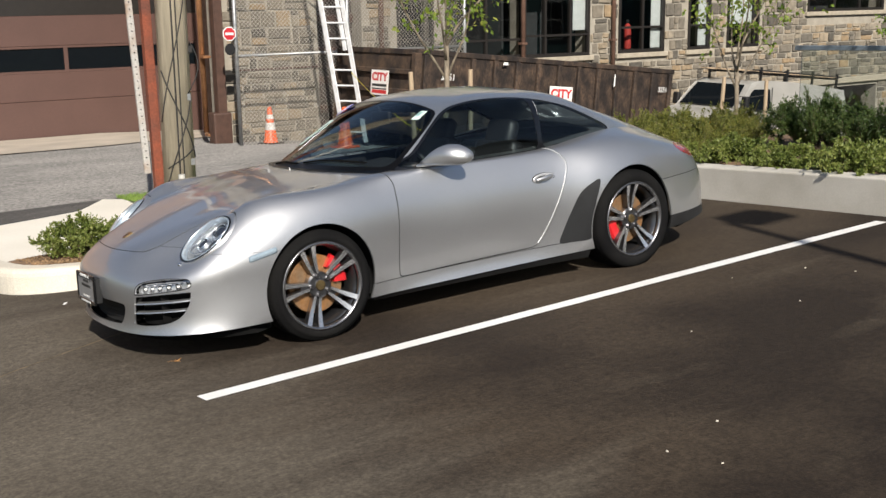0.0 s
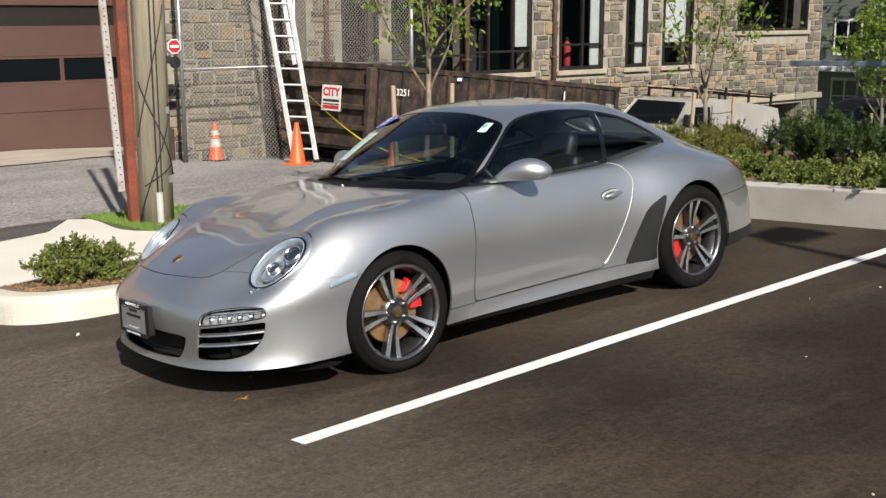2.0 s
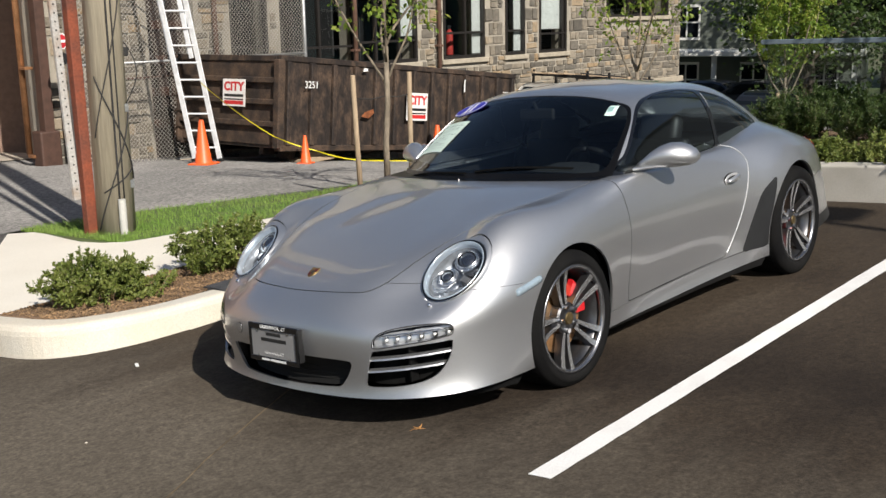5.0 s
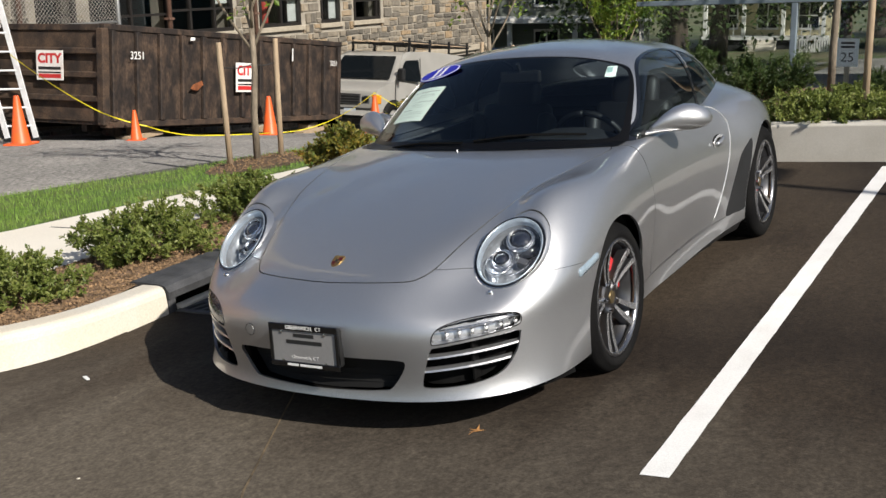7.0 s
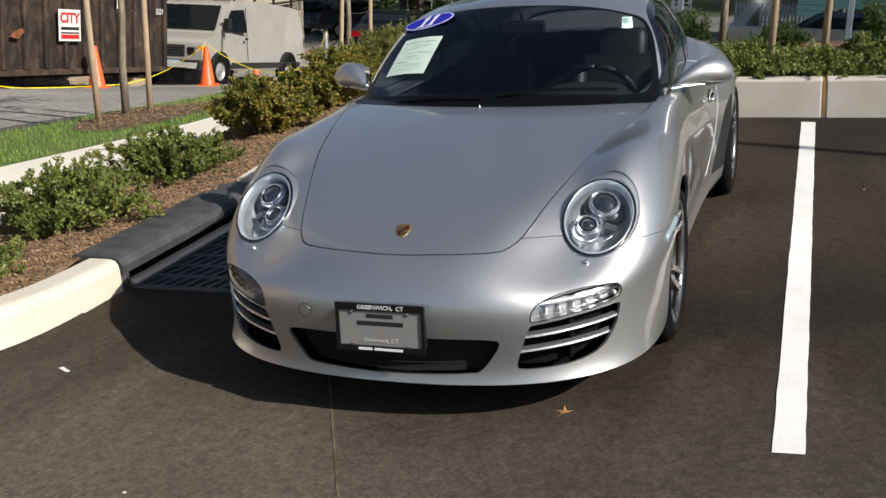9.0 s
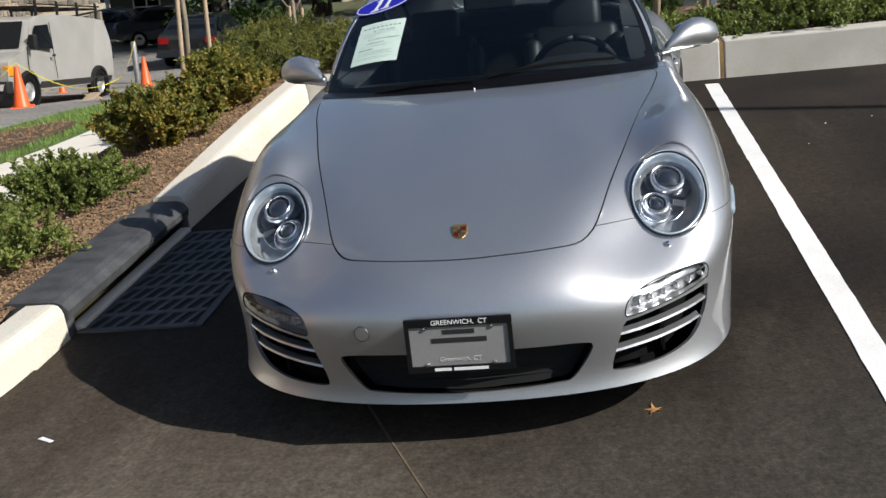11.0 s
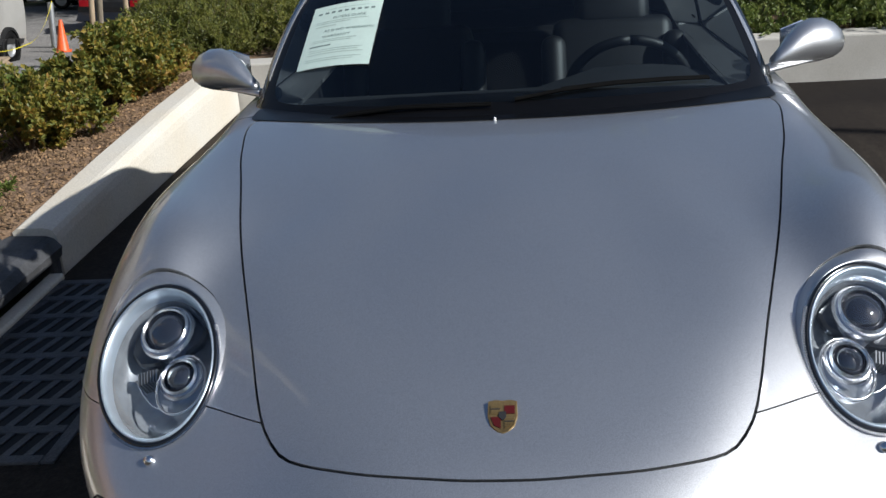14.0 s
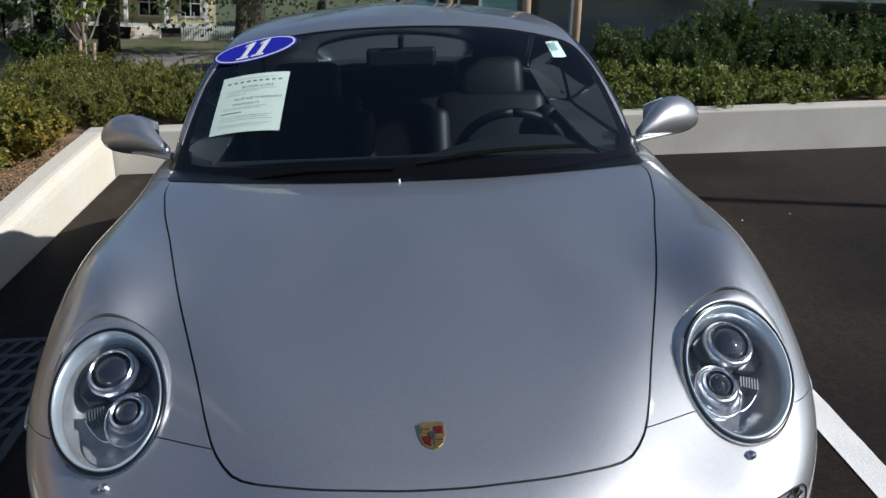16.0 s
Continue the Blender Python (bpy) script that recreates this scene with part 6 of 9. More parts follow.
RUST_END = mat("rusted_steel", (0.022, 0.015, 0.011), 0.85, vary=0.4, scale=4, fine=40, bump=0.4, tint=(0.085, 0.052, 0.032))
ORANGE = mat("cone_orange", (0.85, 0.13, 0.02), 0.45, vary=0.12, scale=12, fine=60, tint=(0.70, 0.11, 0.03))
CONE_WHITE = mat("cone_band", (0.75, 0.72, 0.68), 0.5, vary=0.1)
TAPE = mat("caution_tape", (0.78, 0.66, 0.02), 0.5, vary=0.1)
GALV = mat("galvanised_steel", (0.42, 0.43, 0.43), 0.45, 0.7, vary=0.15, scale=10, fine=90)
ALUM = mat("ladder_aluminium", (0.82, 0.82, 0.82), 0.4, 0.15, vary=0.1)
POLE_WOOD = mat("pole_wood", (0.46, 0.40, 0.30), 0.9, vary=0.22, scale=5, fine=40, bump=0.5, tint=(0.33, 0.29, 0.215), stretch=(1, 1, 0.08))
STAKE_WOOD = mat("stake_wood", (0.42, 0.31, 0.20), 0.9, vary=0.2, scale=8, fine=60, bump=0.4, tint=(0.34, 0.26, 0.18), stretch=(1, 1, 0.1))
CABLE = mat("black_cable", (0.025, 0.024, 0.023), 0.7)


def on_street(x, y, lift=0.0):
    return street_z(x, y) + lift


# roll-off dumpster, standing along the falling street
# local x runs away along its length, local y across it away from the lot, z up
DUMP = Matrix.Translation((-7.95, -10.46, -0.46)) @ (Vector((-6.81, -0.37, -0.70)).normalized().to_track_quat("X", "Z").to_matrix().to_4x4())
dump = thing("dumpster", DUMP, "rusty brown steel roll-off dumpster with ribbed sides", "dumpster")
L, W, H = 6.8, 2.55, 1.5
part("near_side", boxed((0, -0.03, 0.05), (L, 0.03, H), bevel=0.004), RUST_DARK, dump)
part("far_side", boxed((0, W - 0.03, 0.05), (L, W + 0.03, H), bevel=0.004), RUST_DARK, dump)
part("end_wall", boxed((-0.03, 0.03, 0.05), (0.03, W - 0.03, H - 0.02), bevel=0.004), RUST_END, dump, "brown rusted end wall")
part("end_wall", boxed((L - 0.03, 0.03, 0.05), (L + 0.03, W - 0.03, H), bevel=0.004), RUST_DARK, dump)
part("floor_plate", boxed((0, 0, 0.0), (L, W, 0.05)), RUST_DARK, dump)
for y in (-0.06, W - 0.06):
    part("top_rail", boxed((-0.06, y, H - 0.05), (L + 0.06, y + 0.12, H + 0.05), bevel=0.012), RUST_DARK, dump)
    part("bottom_rail", boxed((-0.06, y - 0.02, -0.04), (L + 0.06, y + 0.14, 0.06), bevel=0.01), RUST_END, dump, "pale rusted bottom rail")
for x in (-0.06, L - 0.06):
    part("end_rail", boxed((x, 0.06, H - 0.06), (x + 0.12, W - 0.06, H + 0.04), bevel=0.01), RUST_DARK, dump)
for k in range(13):
    x = 0.06 + k * (L - 0.2) / 12
    part("side_rib", boxed((x, -0.105, 0.06), (x + 0.10, -0.028, H - 0.05), bevel=0.012), RUST_DARK, dump)
for z in (0.35, 0.72, 1.08):
    part("end_channel", boxed((-0.11, 0.05, z), (-0.028, W - 0.05, z + 0.10), bevel=0.015), RUST_END, dump)
for y in (-0.07, W - 0.07):
    part("corner_post", boxed((-0.12, y, 0.0), (0.02, y + 0.14, H - 0.02), bevel=0.015), RUST_END, dump)
for x in (0.5, L - 0.6):
    for y in (0.35, W - 0.35):
        part("roller", rodded((x, y - 0.12, -0.11), (x, y + 0.12, -0.11), 0.10, n=16), RUST_DARK, dump)
for y in (0.5, W - 0.6):
    part("skid_beam", boxed((0.1, y, -0.12), (L - 0.1, y + 0.10, 0.0)), RUST_DARK, dump)


def sign_on(parent, m, w, h):
    """A white company notice: red word, dark and red print as bars."""
    board = new("notice_board")
    board.parent, board.matrix_basis = parent, m
    part("board", boxed((-w / 2, -h / 2, 0), (w / 2, h / 2, 0.012), bevel=0.002), mat("white_enamel", (0.80, 0.78, 0.74), 0.4, vary=0.06, scale=6, tint=(0.62, 0.52, 0.44), stain=0.68), board)
    lettering("word", "CITY", h * 0.44, mat("red_print", (0.62, 0.03, 0.03), 0.5), board, pose(0, h * 0.22, 0.0135), 0.001, bold=h * 0.018).scale = (1.12, 1, 1)
    for y, hh, m_ in ((-0.10, 0.10, BLACK_PRINT), (-0.24, 0.05, BLACK_PRINT), (-0.36, 0.14, MATS["red_print"])):
        part("print_bar", boxed((-w * 0.42, h * y - h * hh / 2, 0.012), (w * 0.42, h * y + h * hh / 2, 0.0145)), m_, board)


# the near side looks along local -y: its reading direction is +x away from the near corner when seen from the lot
def near_face(x, z):
    return Matrix(((1, 0, 0, x), (0, 0, -1, -0.115), (0, 1, 0, z), (0, 0, 0, 1)))


def end_face(y, z):
    return Matrix(((0, 0, -1, -0.115), (-1, 0, 0, y), (0, 1, 0, z), (0, 0, 0, 1)))


sign_on(dump, near_face(3.45, 0.78), 0.62, 0.52)
sign_on(dump, end_face(1.02, 0.90), 0.56, 0.46)
lettering("fleet_number", "3251", 0.17, WHITE_PRINT, dump, near_face(0.60, 1.08), 0.002)
lettering("fleet_number", "3251", 0.15, WHITE_PRINT, dump, near_face(6.45, 1.10), 0.002)
part("bare_patch", plate([(-0.17, -0.05), (0.02, -0.08), (0.17, 0.02), (0.14, 0.09), (-0.08, 0.03)], 0.004, near_face(2.05, 0.62)), mat("bare_rust", (0.28, 0.09, 0.03), 0.8, vary=0.3, fine=50), dump, "bare orange rust patch")
part("paint_splash", plate([(-0.02, -0.12), (0.02, -0.10), (0.015, 0.14), (-0.015, 0.12)], 0.003, near_face(4.95, 1.22)), WHITE_PRINT, dump)
part("paint_splash", plate([(-0.06, -0.03), (0.07, -0.02), (0.06, 0.03), (-0.04, 0.03)], 0.003, near_face(1.95, 1.40)), WHITE_PRINT, dump)
for x, y in ((-8.9, -10.72), (-13.9, -11.0)):
    blk = thing("timber_block", pose(x, y, on_street(x, y), 0, 0, 8), "weathered timber block under a dumpster", "timber", "timber blocks")
    part("timber", boxed((-0.45, -0.14, 0), (0.45, 0.14, 0.09), bevel=0.008), STAKE_WOOD, blk)
    part("timber", boxed((-0.2, -0.12, 0.09), (0.2, 0.12, 0.2), bevel=0.008), STAKE_WOOD, blk)


def cone(x, y, h, banded, label, tilt=0):
    c = thing("traffic_cone", pose(x, y, on_street(x, y), tilt, 0, 20), label, "traffic cone", "traffic cones")
    r = h * 0.19
    part("base", boxed((-h * 0.26, -h * 0.26, 0), (h * 0.26, h * 0.26, h * 0.045), bevel=0.01), BLACK if banded else ORANGE, c)
    part("body", lathe([(r * 1.1, h * 0.045), (r, h * 0.07), (r * 0.30, h * 0.97), (r * 0.24, h), (r * 0.12, h)], 28), ORANGE, c, smooth=True)
    if banded:
        for a, b in ((0.38, 0.58), (0.68, 0.80)):
            ra, rb = r * (1 - 0.70 * (a - 0.07) / 0.9) + 0.003, r * (1 - 0.70 * (b - 0.07) / 0.9) + 0.003
            part("reflective_band", lathe([(ra, h * a), (rb, h * b)], 28), CONE_WHITE, c, "white reflective band", smooth=True)
    return c


cone(-6.42, -13.2, 0.71, True, "orange traffic cone with two white bands")
cone(-6.95, -11.22, 0.74, False, "faded orange traffic cone beside a ladder")
cone(-8.15, -10.05, 0.47, False, "short plain orange traffic cone by a dumpster")
cone(-11.75, -10.28, 0.72, False, "plain orange traffic cone against a dumpster")
cone(-14.3, -9.62, 0.74, False, "plain orange traffic cone ahead of a van")
cone(-22.6, -10.70, 0.74, False, "plain orange traffic cone by a steel bollard")
cone(-22.66, -13.0, 0.45, False, "small red-orange traffic cone beside a van")


def ribbon(points, width, name, label):
    """Caution tape: a narrow twisting strip that sags between its ties."""
    v, f = [], []
    k = 0
    rnd = random.Random(len(points) * 7)
    for (a, b, sag) in points:
        a, b = Vector(a), Vector(b)
        for q in range(17):
            s = q / 16
            p = a.lerp(b, s)
            p.z -= sag * 4 * s * (1 - s)
            turn = 0.9 * math.sin(5 * s + k)
            side = Vector((0.3 * math.sin(turn), 0.5 * math.sin(turn), math.cos(turn))).normalized() * width / 2
            v += [p - side, p + side]
            if q:
                n = len(v)
                f.append((n - 4, n - 3, n - 1, n - 2))
        k += 1
    tape = thing(name, Matrix.Identity(4), label, "tape")
    raw("tape_strip", v, f, TAPE, tape)
    return tape


ribbon([((-7.56, -11.98, 0.62), (-7.72, -10.32, -0.22), 0.05), ((-7.72, -10.32, -0.22), (-8.35, -10.0, -0.50), 0.02), ((-8.35, -10.0, -0.50), (-9.7, -10.1, -0.83), 0.04), ((-9.7, -10.1, -0.83), (-11.75, -10.2, -1.06), 0.01), ((-11.75, -10.2, -1.06), (-14.3, -9.62, -0.56), 0.20), ((-14.3, -9.62, -0.56), (-20.2, -10.45, -1.72), 0.30), ((-20.2, -10.45, -1.72), (-24.1, -11.5, -1.20), 0.22)], 0.020, "caution_tape", "yellow caution tape sagging between cones")
# extension ladder
ladder = thing("extension_ladder", Matrix.Identity(4), "white aluminium extension ladder leaning towards a wall", "ladder")
lf, rf = Vector((-7.45, -12.12, on_street(-7.45, -12.12))), Vector((-7.72, -11.78, on_street(-7.72, -11.78)))
up_l = Vector((0.18, -0.42, 2.64)).normalized()
across_l = (rf - lf)
for p in (lf, rf):
    rail = bmesh.new()
    m = Matrix.Translation(p) @ up_l.to_track_quat("Z", "Y").to_matrix().to_4x4()
    box(rail, (-0.016, -0.045, 0), (0.016, 0.045, 6.2), m, 0.004)
    part("rail", rail, ALUM, ladder)
    part("foot", boxed((-0.03, -0.07, 0), (0.03, 0.07, 0.06), m, 0.01), BLACK, ladder)
for k in range(20):
    a = lf + up_l * (0.25 + 0.295 * k)
    part("rung", rodded(a, a + across_l, 0.017, n=8), ALUM, ladder)
for s_ in (0.10, 0.90):
    p = lf.lerp(rf, s_) + up_l * 1.8 + Vector((0.02, -0.08, 0))
    rail = bmesh.new()
    box(rail, (-0.014, -0.04, 0), (0.014, 0.04, 5.0), Matrix.Translation(p) @ up_l.to_track_quat("Z", "Y").to_matrix().to_4x4(), 0.004)
    part("fly_rail", rail, ALUM, ladder)

# utility pole with conduit, ground wire and a brown steel post
pole = thing("utility_pole", pose(-1.55, -5.36, ground_z(-1.55, -5.36) + 0.07), "weathered grey-brown wooden utility pole in grass", "utility pole")
part("shaft", rodded((0, 0, -0.2), (-0.10, 0.03, 9.0), 0.175, 0.135, n=28), POLE_WOOD, pole, smooth=True)
part("riser_pipe", rodded((0.05, 0.20, 0.0), (0.05, 0.20, 0.34), 0.035, n=14), mat("grey_conduit", (0.55, 0.54, 0.50), 0.5, vary=0.1), pole, "short grey conduit stub")
def round_pole(a0, z0, a1, z1, slack=0.0):
    """A cable wound on the pole from one angle and height to another."""
    out = []
    for k in range(15):
        q = k / 14
        z = z0 + (z1 - z0) * q
        a = math.radians(a0 + (a1 - a0) * q)
        reach = 0.183 - 0.0044 * z + slack * math.sin(math.pi * q)
        out.append((reach * math.cos(a) - 0.011 * z, reach * math.sin(a) + 0.003 * z, z))
    return out


for pts, r in ((round_pole(72, 0.2, 66, 6.0), 0.009), (round_pole(86, 0.25, 84, 4.0), 0.007), (round_pole(5, 0.05, 135, 1.15), 0.007), (round_pole(150, 0.5, 20, 1.45), 0.007), (round_pole(30, 0.4, 140, 0.62), 0.007), (round_pole(120, 1.2, 150, 1.75, 0.10), 0.006), (round_pole(10, 0.9, 120, 2.2), 0.006)):
    part("cable", tube(pts, r, 6), CABLE, pole, smooth=True)
for z, y in ((0.42, 0.0), (1.12, 0.0)):
    part("tag", boxed((-0.13, 0.13, z), (-0.08, 0.155, z + 0.075), bevel=0.004), GALV, pole, "small grey metal tag")
part("bracket", boxed((-0.20, 0.02, 1.62), (-0.14, 0.12, 1.70), bevel=0.01), CABLE, pole)
post = thing("steel_post", pose(-1.36, -5.50, ground_z(-1.36, -5.50) + 0.07), "rust-brown steel post strapped beside a utility pole", "post")
part("brown_channel", boxed((-0.055, -0.04, -0.1), (0.045, 0.05, 5.5), pose(0, 0, 0, 0, 0.6, 0), 0.006), mat("red_rust_paint", (0.22, 0.055, 0.025), 0.65, vary=0.3, scale=4, fine=40, bump=0.3, tint=(0.12, 0.04, 0.025)), post, "red-brown rusted channel")
galv = bmesh.new()
box(galv, (-0.035, -0.018, 0.35), (0.035, 0.018, 5.5), pose(0.105, 0.02, 0, 0, 2.4, 0), 0.004)
part("sign_channel", galv, mat("worn_galvanised", (0.52, 0.50, 0.47), 0.55, 0.4, vary=0.2, scale=6, fine=50, tint=(0.36, 0.24, 0.16), stain=0.62), post, "perforated galvanised channel")
for k in range(40):
    z = 0.45 + 0.075 * k
    part("punched_hole", rodded((0.105 + 0.042 * z, 0.030, z), (0.105 + 0.042 * z, 0.0405, z), 0.008, n=8), SEAM, post)
# lamp post at the edge of the lot, whose shadow falls across the bays
lamp_post = thing("lamp_post", LOT @ pose(-0.95, 9.0, 0), "tall dark steel parking lot lamp post", "lamp post")
part("base", lathe([(0.22, 0), (0.22, 0.55), (0.20, 0.6), (0.0005, 0.6)], 20), CONCRETE, lamp_post)
part("shaft", rodded((0, 0, 0.55), (0.0, 0.0, 6.05), 0.055, 0.045, n=14), BLACK, lamp_post, smooth=True)
part("lamp_head", boxed((-0.55, -0.17, 5.95), (-0.05, 0.17, 6.15), bevel=0.04, segs=2), BLACK, lamp_post)
# steel bollard at the building corner
boll = thing("bollard", pose(-24.1, -11.55, on_street(-24.1, -11.55)), "grey steel pipe bollard by the street", "bollard")
part("pipe", lathe([(0.075, 0), (0.075, 1.05), (0.06, 1.09), (0.0005, 1.10)], 18), GALV, boll, smooth=True)


# ---- cargo van ----
VAN_PAINT = mat("van_grey_paint", (0.47, 0.455, 0.42), 0.35, 0.25, vary=0.05, scale=2, coat=0.5)
VAN_X, VAN_Y = -17.0, -11.83
slope = (on_street(VAN_X - 3.5, VAN_Y) - on_street(VAN_X, VAN_Y)) / 3.5
van = thing("cargo_van", Matrix.Translation((VAN_X, VAN_Y, on_street(VAN_X, VAN_Y) - 0.02)) @ Matrix.Rotation(math.atan(slope), 4, "Y") @ Matrix.Diagonal((0.96, 0.96, 0.96, 1)), "light grey cargo van with a roof rack parked on the street", "van")
# local: front axle at x = 0, nose towards +x, left side towards +y
prof = [(0.72, 0.42), (0.76, 0.62), (0.74, 0.96), (0.64, 1.06), (0.28, 1.18), (0.02, 1.27), (-0.44, 1.80), (-0.62, 1.91), (-0.95, 1.965), (-2.3, 1.985), (-4.00, 1.90), (-4.18, 1.80), (-4.27, 1.2), (-4.28, 0.55), (-4.20, 0.42)]
line = outline(prof, n=4)
bm = bmesh.new()
rows = []
for y, shrink in ((-1.0, 0.0), (-0.99, 0.0), (0.99, 0.0), (1.0, 0.0)):
    row = []
    for x, z in line:
        tuck = 0.17 * max(0.0, (z - 1.25) / 0.85) ** 1.4 + 0.06 * max(0.0, (0.7 - z) / 0.3) ** 2 + (0.10 * max(0.0, (x - 0.45) / 0.45) ** 2)
        row.append(bm.verts.new((x, math.copysign(abs(y) - tuck, y), z)))
    rows.append(row)
for a, b in zip(rows[1:2], rows[2:3]):
    for j in range(len(line)):
        bm.faces.new((a[j], a[(j + 1) % len(line)], b[(j + 1) % len(line)], b[j]))
for row, s in ((rows[1], -1), (rows[2], 1)):
    f = bm.faces.new(row if s < 0 else row[::-1])
bmesh.ops.delete(bm, geom=rows[0] + rows[3], context="VERTS")
rims = [e for f in bm.faces if len(f.verts) > 4 for e in f.edges]
bmesh.ops.bevel(bm, geom=rims, offset=0.055, segments=3, profile=0.5, affect="EDGES", clamp_overlap=True)
bmesh.ops.triangulate(bm, faces=[f for f in bm.faces if len(f.verts) > 4])
part("van_body", bm, VAN_PAINT, van)
GLASS_DARK = mat("dark_window_glass", (0.006, 0.008, 0.010), 0.05, vary=0.05, coat=0.0, spec=0.15)


def van_y(z, x=0.0):
    return 1.0 - 0.17 * max(0.0, (z - 1.25) / 0.85) ** 1.4 - 0.06 * max(0.0, (0.7 - z) / 0.3) ** 2 - 0.10 * max(0.0, (x - 0.45) / 0.45) ** 2


def van_side(name, pts, material, lift, thick=0.012, sides=(1, -1), label=""):
    for s in sides:
        bm = bmesh.new()
        outer = [bm.verts.new((x, s * (van_y(z, x) + lift), z)) for x, z in pts]
        inner = [bm.verts.new((x, s * (van_y(z, x) + lift - thick), z)) for x, z in pts]
        bm.faces.new(outer)
        for j in range(len(pts)):
            bm.faces.new((outer[j], outer[(j + 1) % len(pts)], inner[(j + 1) % len(pts)], inner[j]))
        part(name, bm, material, van, label)


van_side("side_window", [(-0.16, 1.28), (-0.50, 1.68), (-0.60, 1.75), (-1.18, 1.78), (-1.20, 1.25)], GLASS_DARK, 0.008)
van_side("door_seam", [(-1.30, 0.60), (-1.288, 0.60), (-1.288, 1.83), (-1.30, 1.83)], SEAM, 0.006)
van_side("door_seam", [(-0.03, 0.62), (-0.045, 0.62), (-0.045, 1.30), (-0.03, 1.30)], SEAM, 0.006)
van_side("sill", [(-4.15, 0.44), (-4.15, 0.56), (-0.5, 0.56), (-0.5, 0.44)], mat("van_sill", (0.03, 0.03, 0.03), 0.7), 0.02)
van_side("door_handle", [(-1.12, 1.08), (-1.22, 1.08), (-1.22, 1.13), (-1.12, 1.13)], BLACK, 0.03, 0.03)
bm = bmesh.new()
ws = [bm.verts.new(p) for p in ((0.030, -0.85, 1.290), (0.030, 0.85, 1.290), (-0.435, 0.745, 1.83), (-0.435, -0.745, 1.83))]
for q in ws:
    q.co += Vector((0.022, 0, 0.018))
bm.faces.new(ws)
ext = bmesh.ops.extrude_face_region(bm, geom=bm.faces[:])["geom"]
bmesh.ops.translate(bm, vec=(-0.02, 0, -0.015), verts=[q for q in ext if isinstance(q, bmesh.types.BMVert)])
part("windscreen", bm, GLASS_DARK, van, "dark windscreen")
part("grille", boxed((0.70, -0.52, 0.68), (0.775, 0.52, 0.94), bevel=0.02), BLACK, van, "black bar grille")
for k in range(4):
    part("grille_bar", boxed((0.77, -0.50, 0.705 + 0.062 * k), (0.784, 0.50, 0.722 + 0.062 * k)), mat("grille_grey", (0.09, 0.09, 0.09), 0.4), van)
for s in (1, -1):
    part("headlamp", boxed((0.66, min(s * 0.56, s * 0.80), 0.71), (0.770, max(s * 0.56, s * 0.80), 0.90), bevel=0.02), LENS, van)
    part("headlamp_bowl", boxed((0.64, min(s * 0.56, s * 0.80), 0.72), (0.755, max(s * 0.56, s * 0.80), 0.89), bevel=0.02), LED, van)
    part("turn_lamp", boxed((0.52, min(s * 0.81, s * 0.965), 0.71), (0.755, max(s * 0.81, s * 0.965), 0.94), bevel=0.02), AMBER, van, "orange corner lamp")
    part("mirror", boxed((-0.16, min(s * 1.02, s * 1.20), 1.26), (-0.03, max(s * 1.02, s * 1.20), 1.56), bevel=0.04, segs=2), BLACK, van, "black door mirror")
    part("mirror_arm", rodded((-0.12, s * 0.90, 1.36), (-0.10, s * 1.06, 1.40), 0.018), BLACK, van)
part("front_bumper", boxed((0.62, -0.97, 0.36), (0.86, 0.97, 0.62), bevel=0.04, segs=2), mat("bumper_dark_grey", (0.018, 0.018, 0.018), 0.6), van)
part("front_plate", boxed((0.86, 0.14, 0.44), (0.872, 0.46, 0.60)), mat("plate_blue_white", (0.55, 0.63, 0.72), 0.5), van)
part("plate_bar", boxed((0.872, 0.19, 0.49), (0.875, 0.41, 0.55)), mat("plate_navy", (0.05, 0.08, 0.25), 0.5), van)
for x in (0.0, -3.5):
    for s in (1, -1):
        m = Matrix.Translation((x, s * 0.88, 0.37)) @ pose(0, 0, 0, -90 * s)
        wh = new("wheel")
        wh.parent, wh.matrix_basis = van, m
        part("tyre", lathe([(0.21, 0.10), (0.25, 0.125), (0.34, 0.12), (0.37, 0.09), (0.37, -0.09), (0.25, -0.12)], 36), RUBBER, wh, smooth=True)
        part("rim", lathe([(0.21, 0.10), (0.19, 0.06), (0.12, 0.05), (0.09, 0.09), (0.0005, 0.10)], 28), mat("steel_rim", (0.5, 0.5, 0.5), 0.4, 0.6, vary=0.1), wh, smooth=True)
        part("wheel_arch", lathe([(0.45, 0.05), (0.445, 0.128), (0.378, 0.132), (0.378, 0.05)], 36, pose(0, 0, -0.005)), SEAM, wh)
rack = new("roof_rack")
rack.parent = van
for x in (-0.9, -1.9, -2.9, -3.9):
    part("cross_bar", boxed((x - 0.025, -0.86, 2.14), (x + 0.025, 0.86, 2.19)), BLACK, rack)
    for s in (1, -1):
        part("stanchion", boxed((x - 0.03, s * 0.82 - 0.02, 1.80), (x + 0.03, s * 0.82 + 0.02, 2.30)), BLACK, rack)
for s in (1, -1):
    part("side_rail", rodded((-0.6, s * 0.82, 2.22), (-4.1, s * 0.82, 2.22), 0.018), BLACK, rack)
for k, y in enumerate((-0.5, -0.2, 0.15, 0.55)):
    plank = thing("plank", van.matrix_world @ pose(0, 0, 0), "long weathered plank on a van rack", "plank", "planks on the van")
    part("board", boxed((-4.7 + 0.2 * k, y - 0.1, 2.192), (-0.3 - 0.2 * k, y + 0.1, 2.225)), STAKE_WOOD, plank)
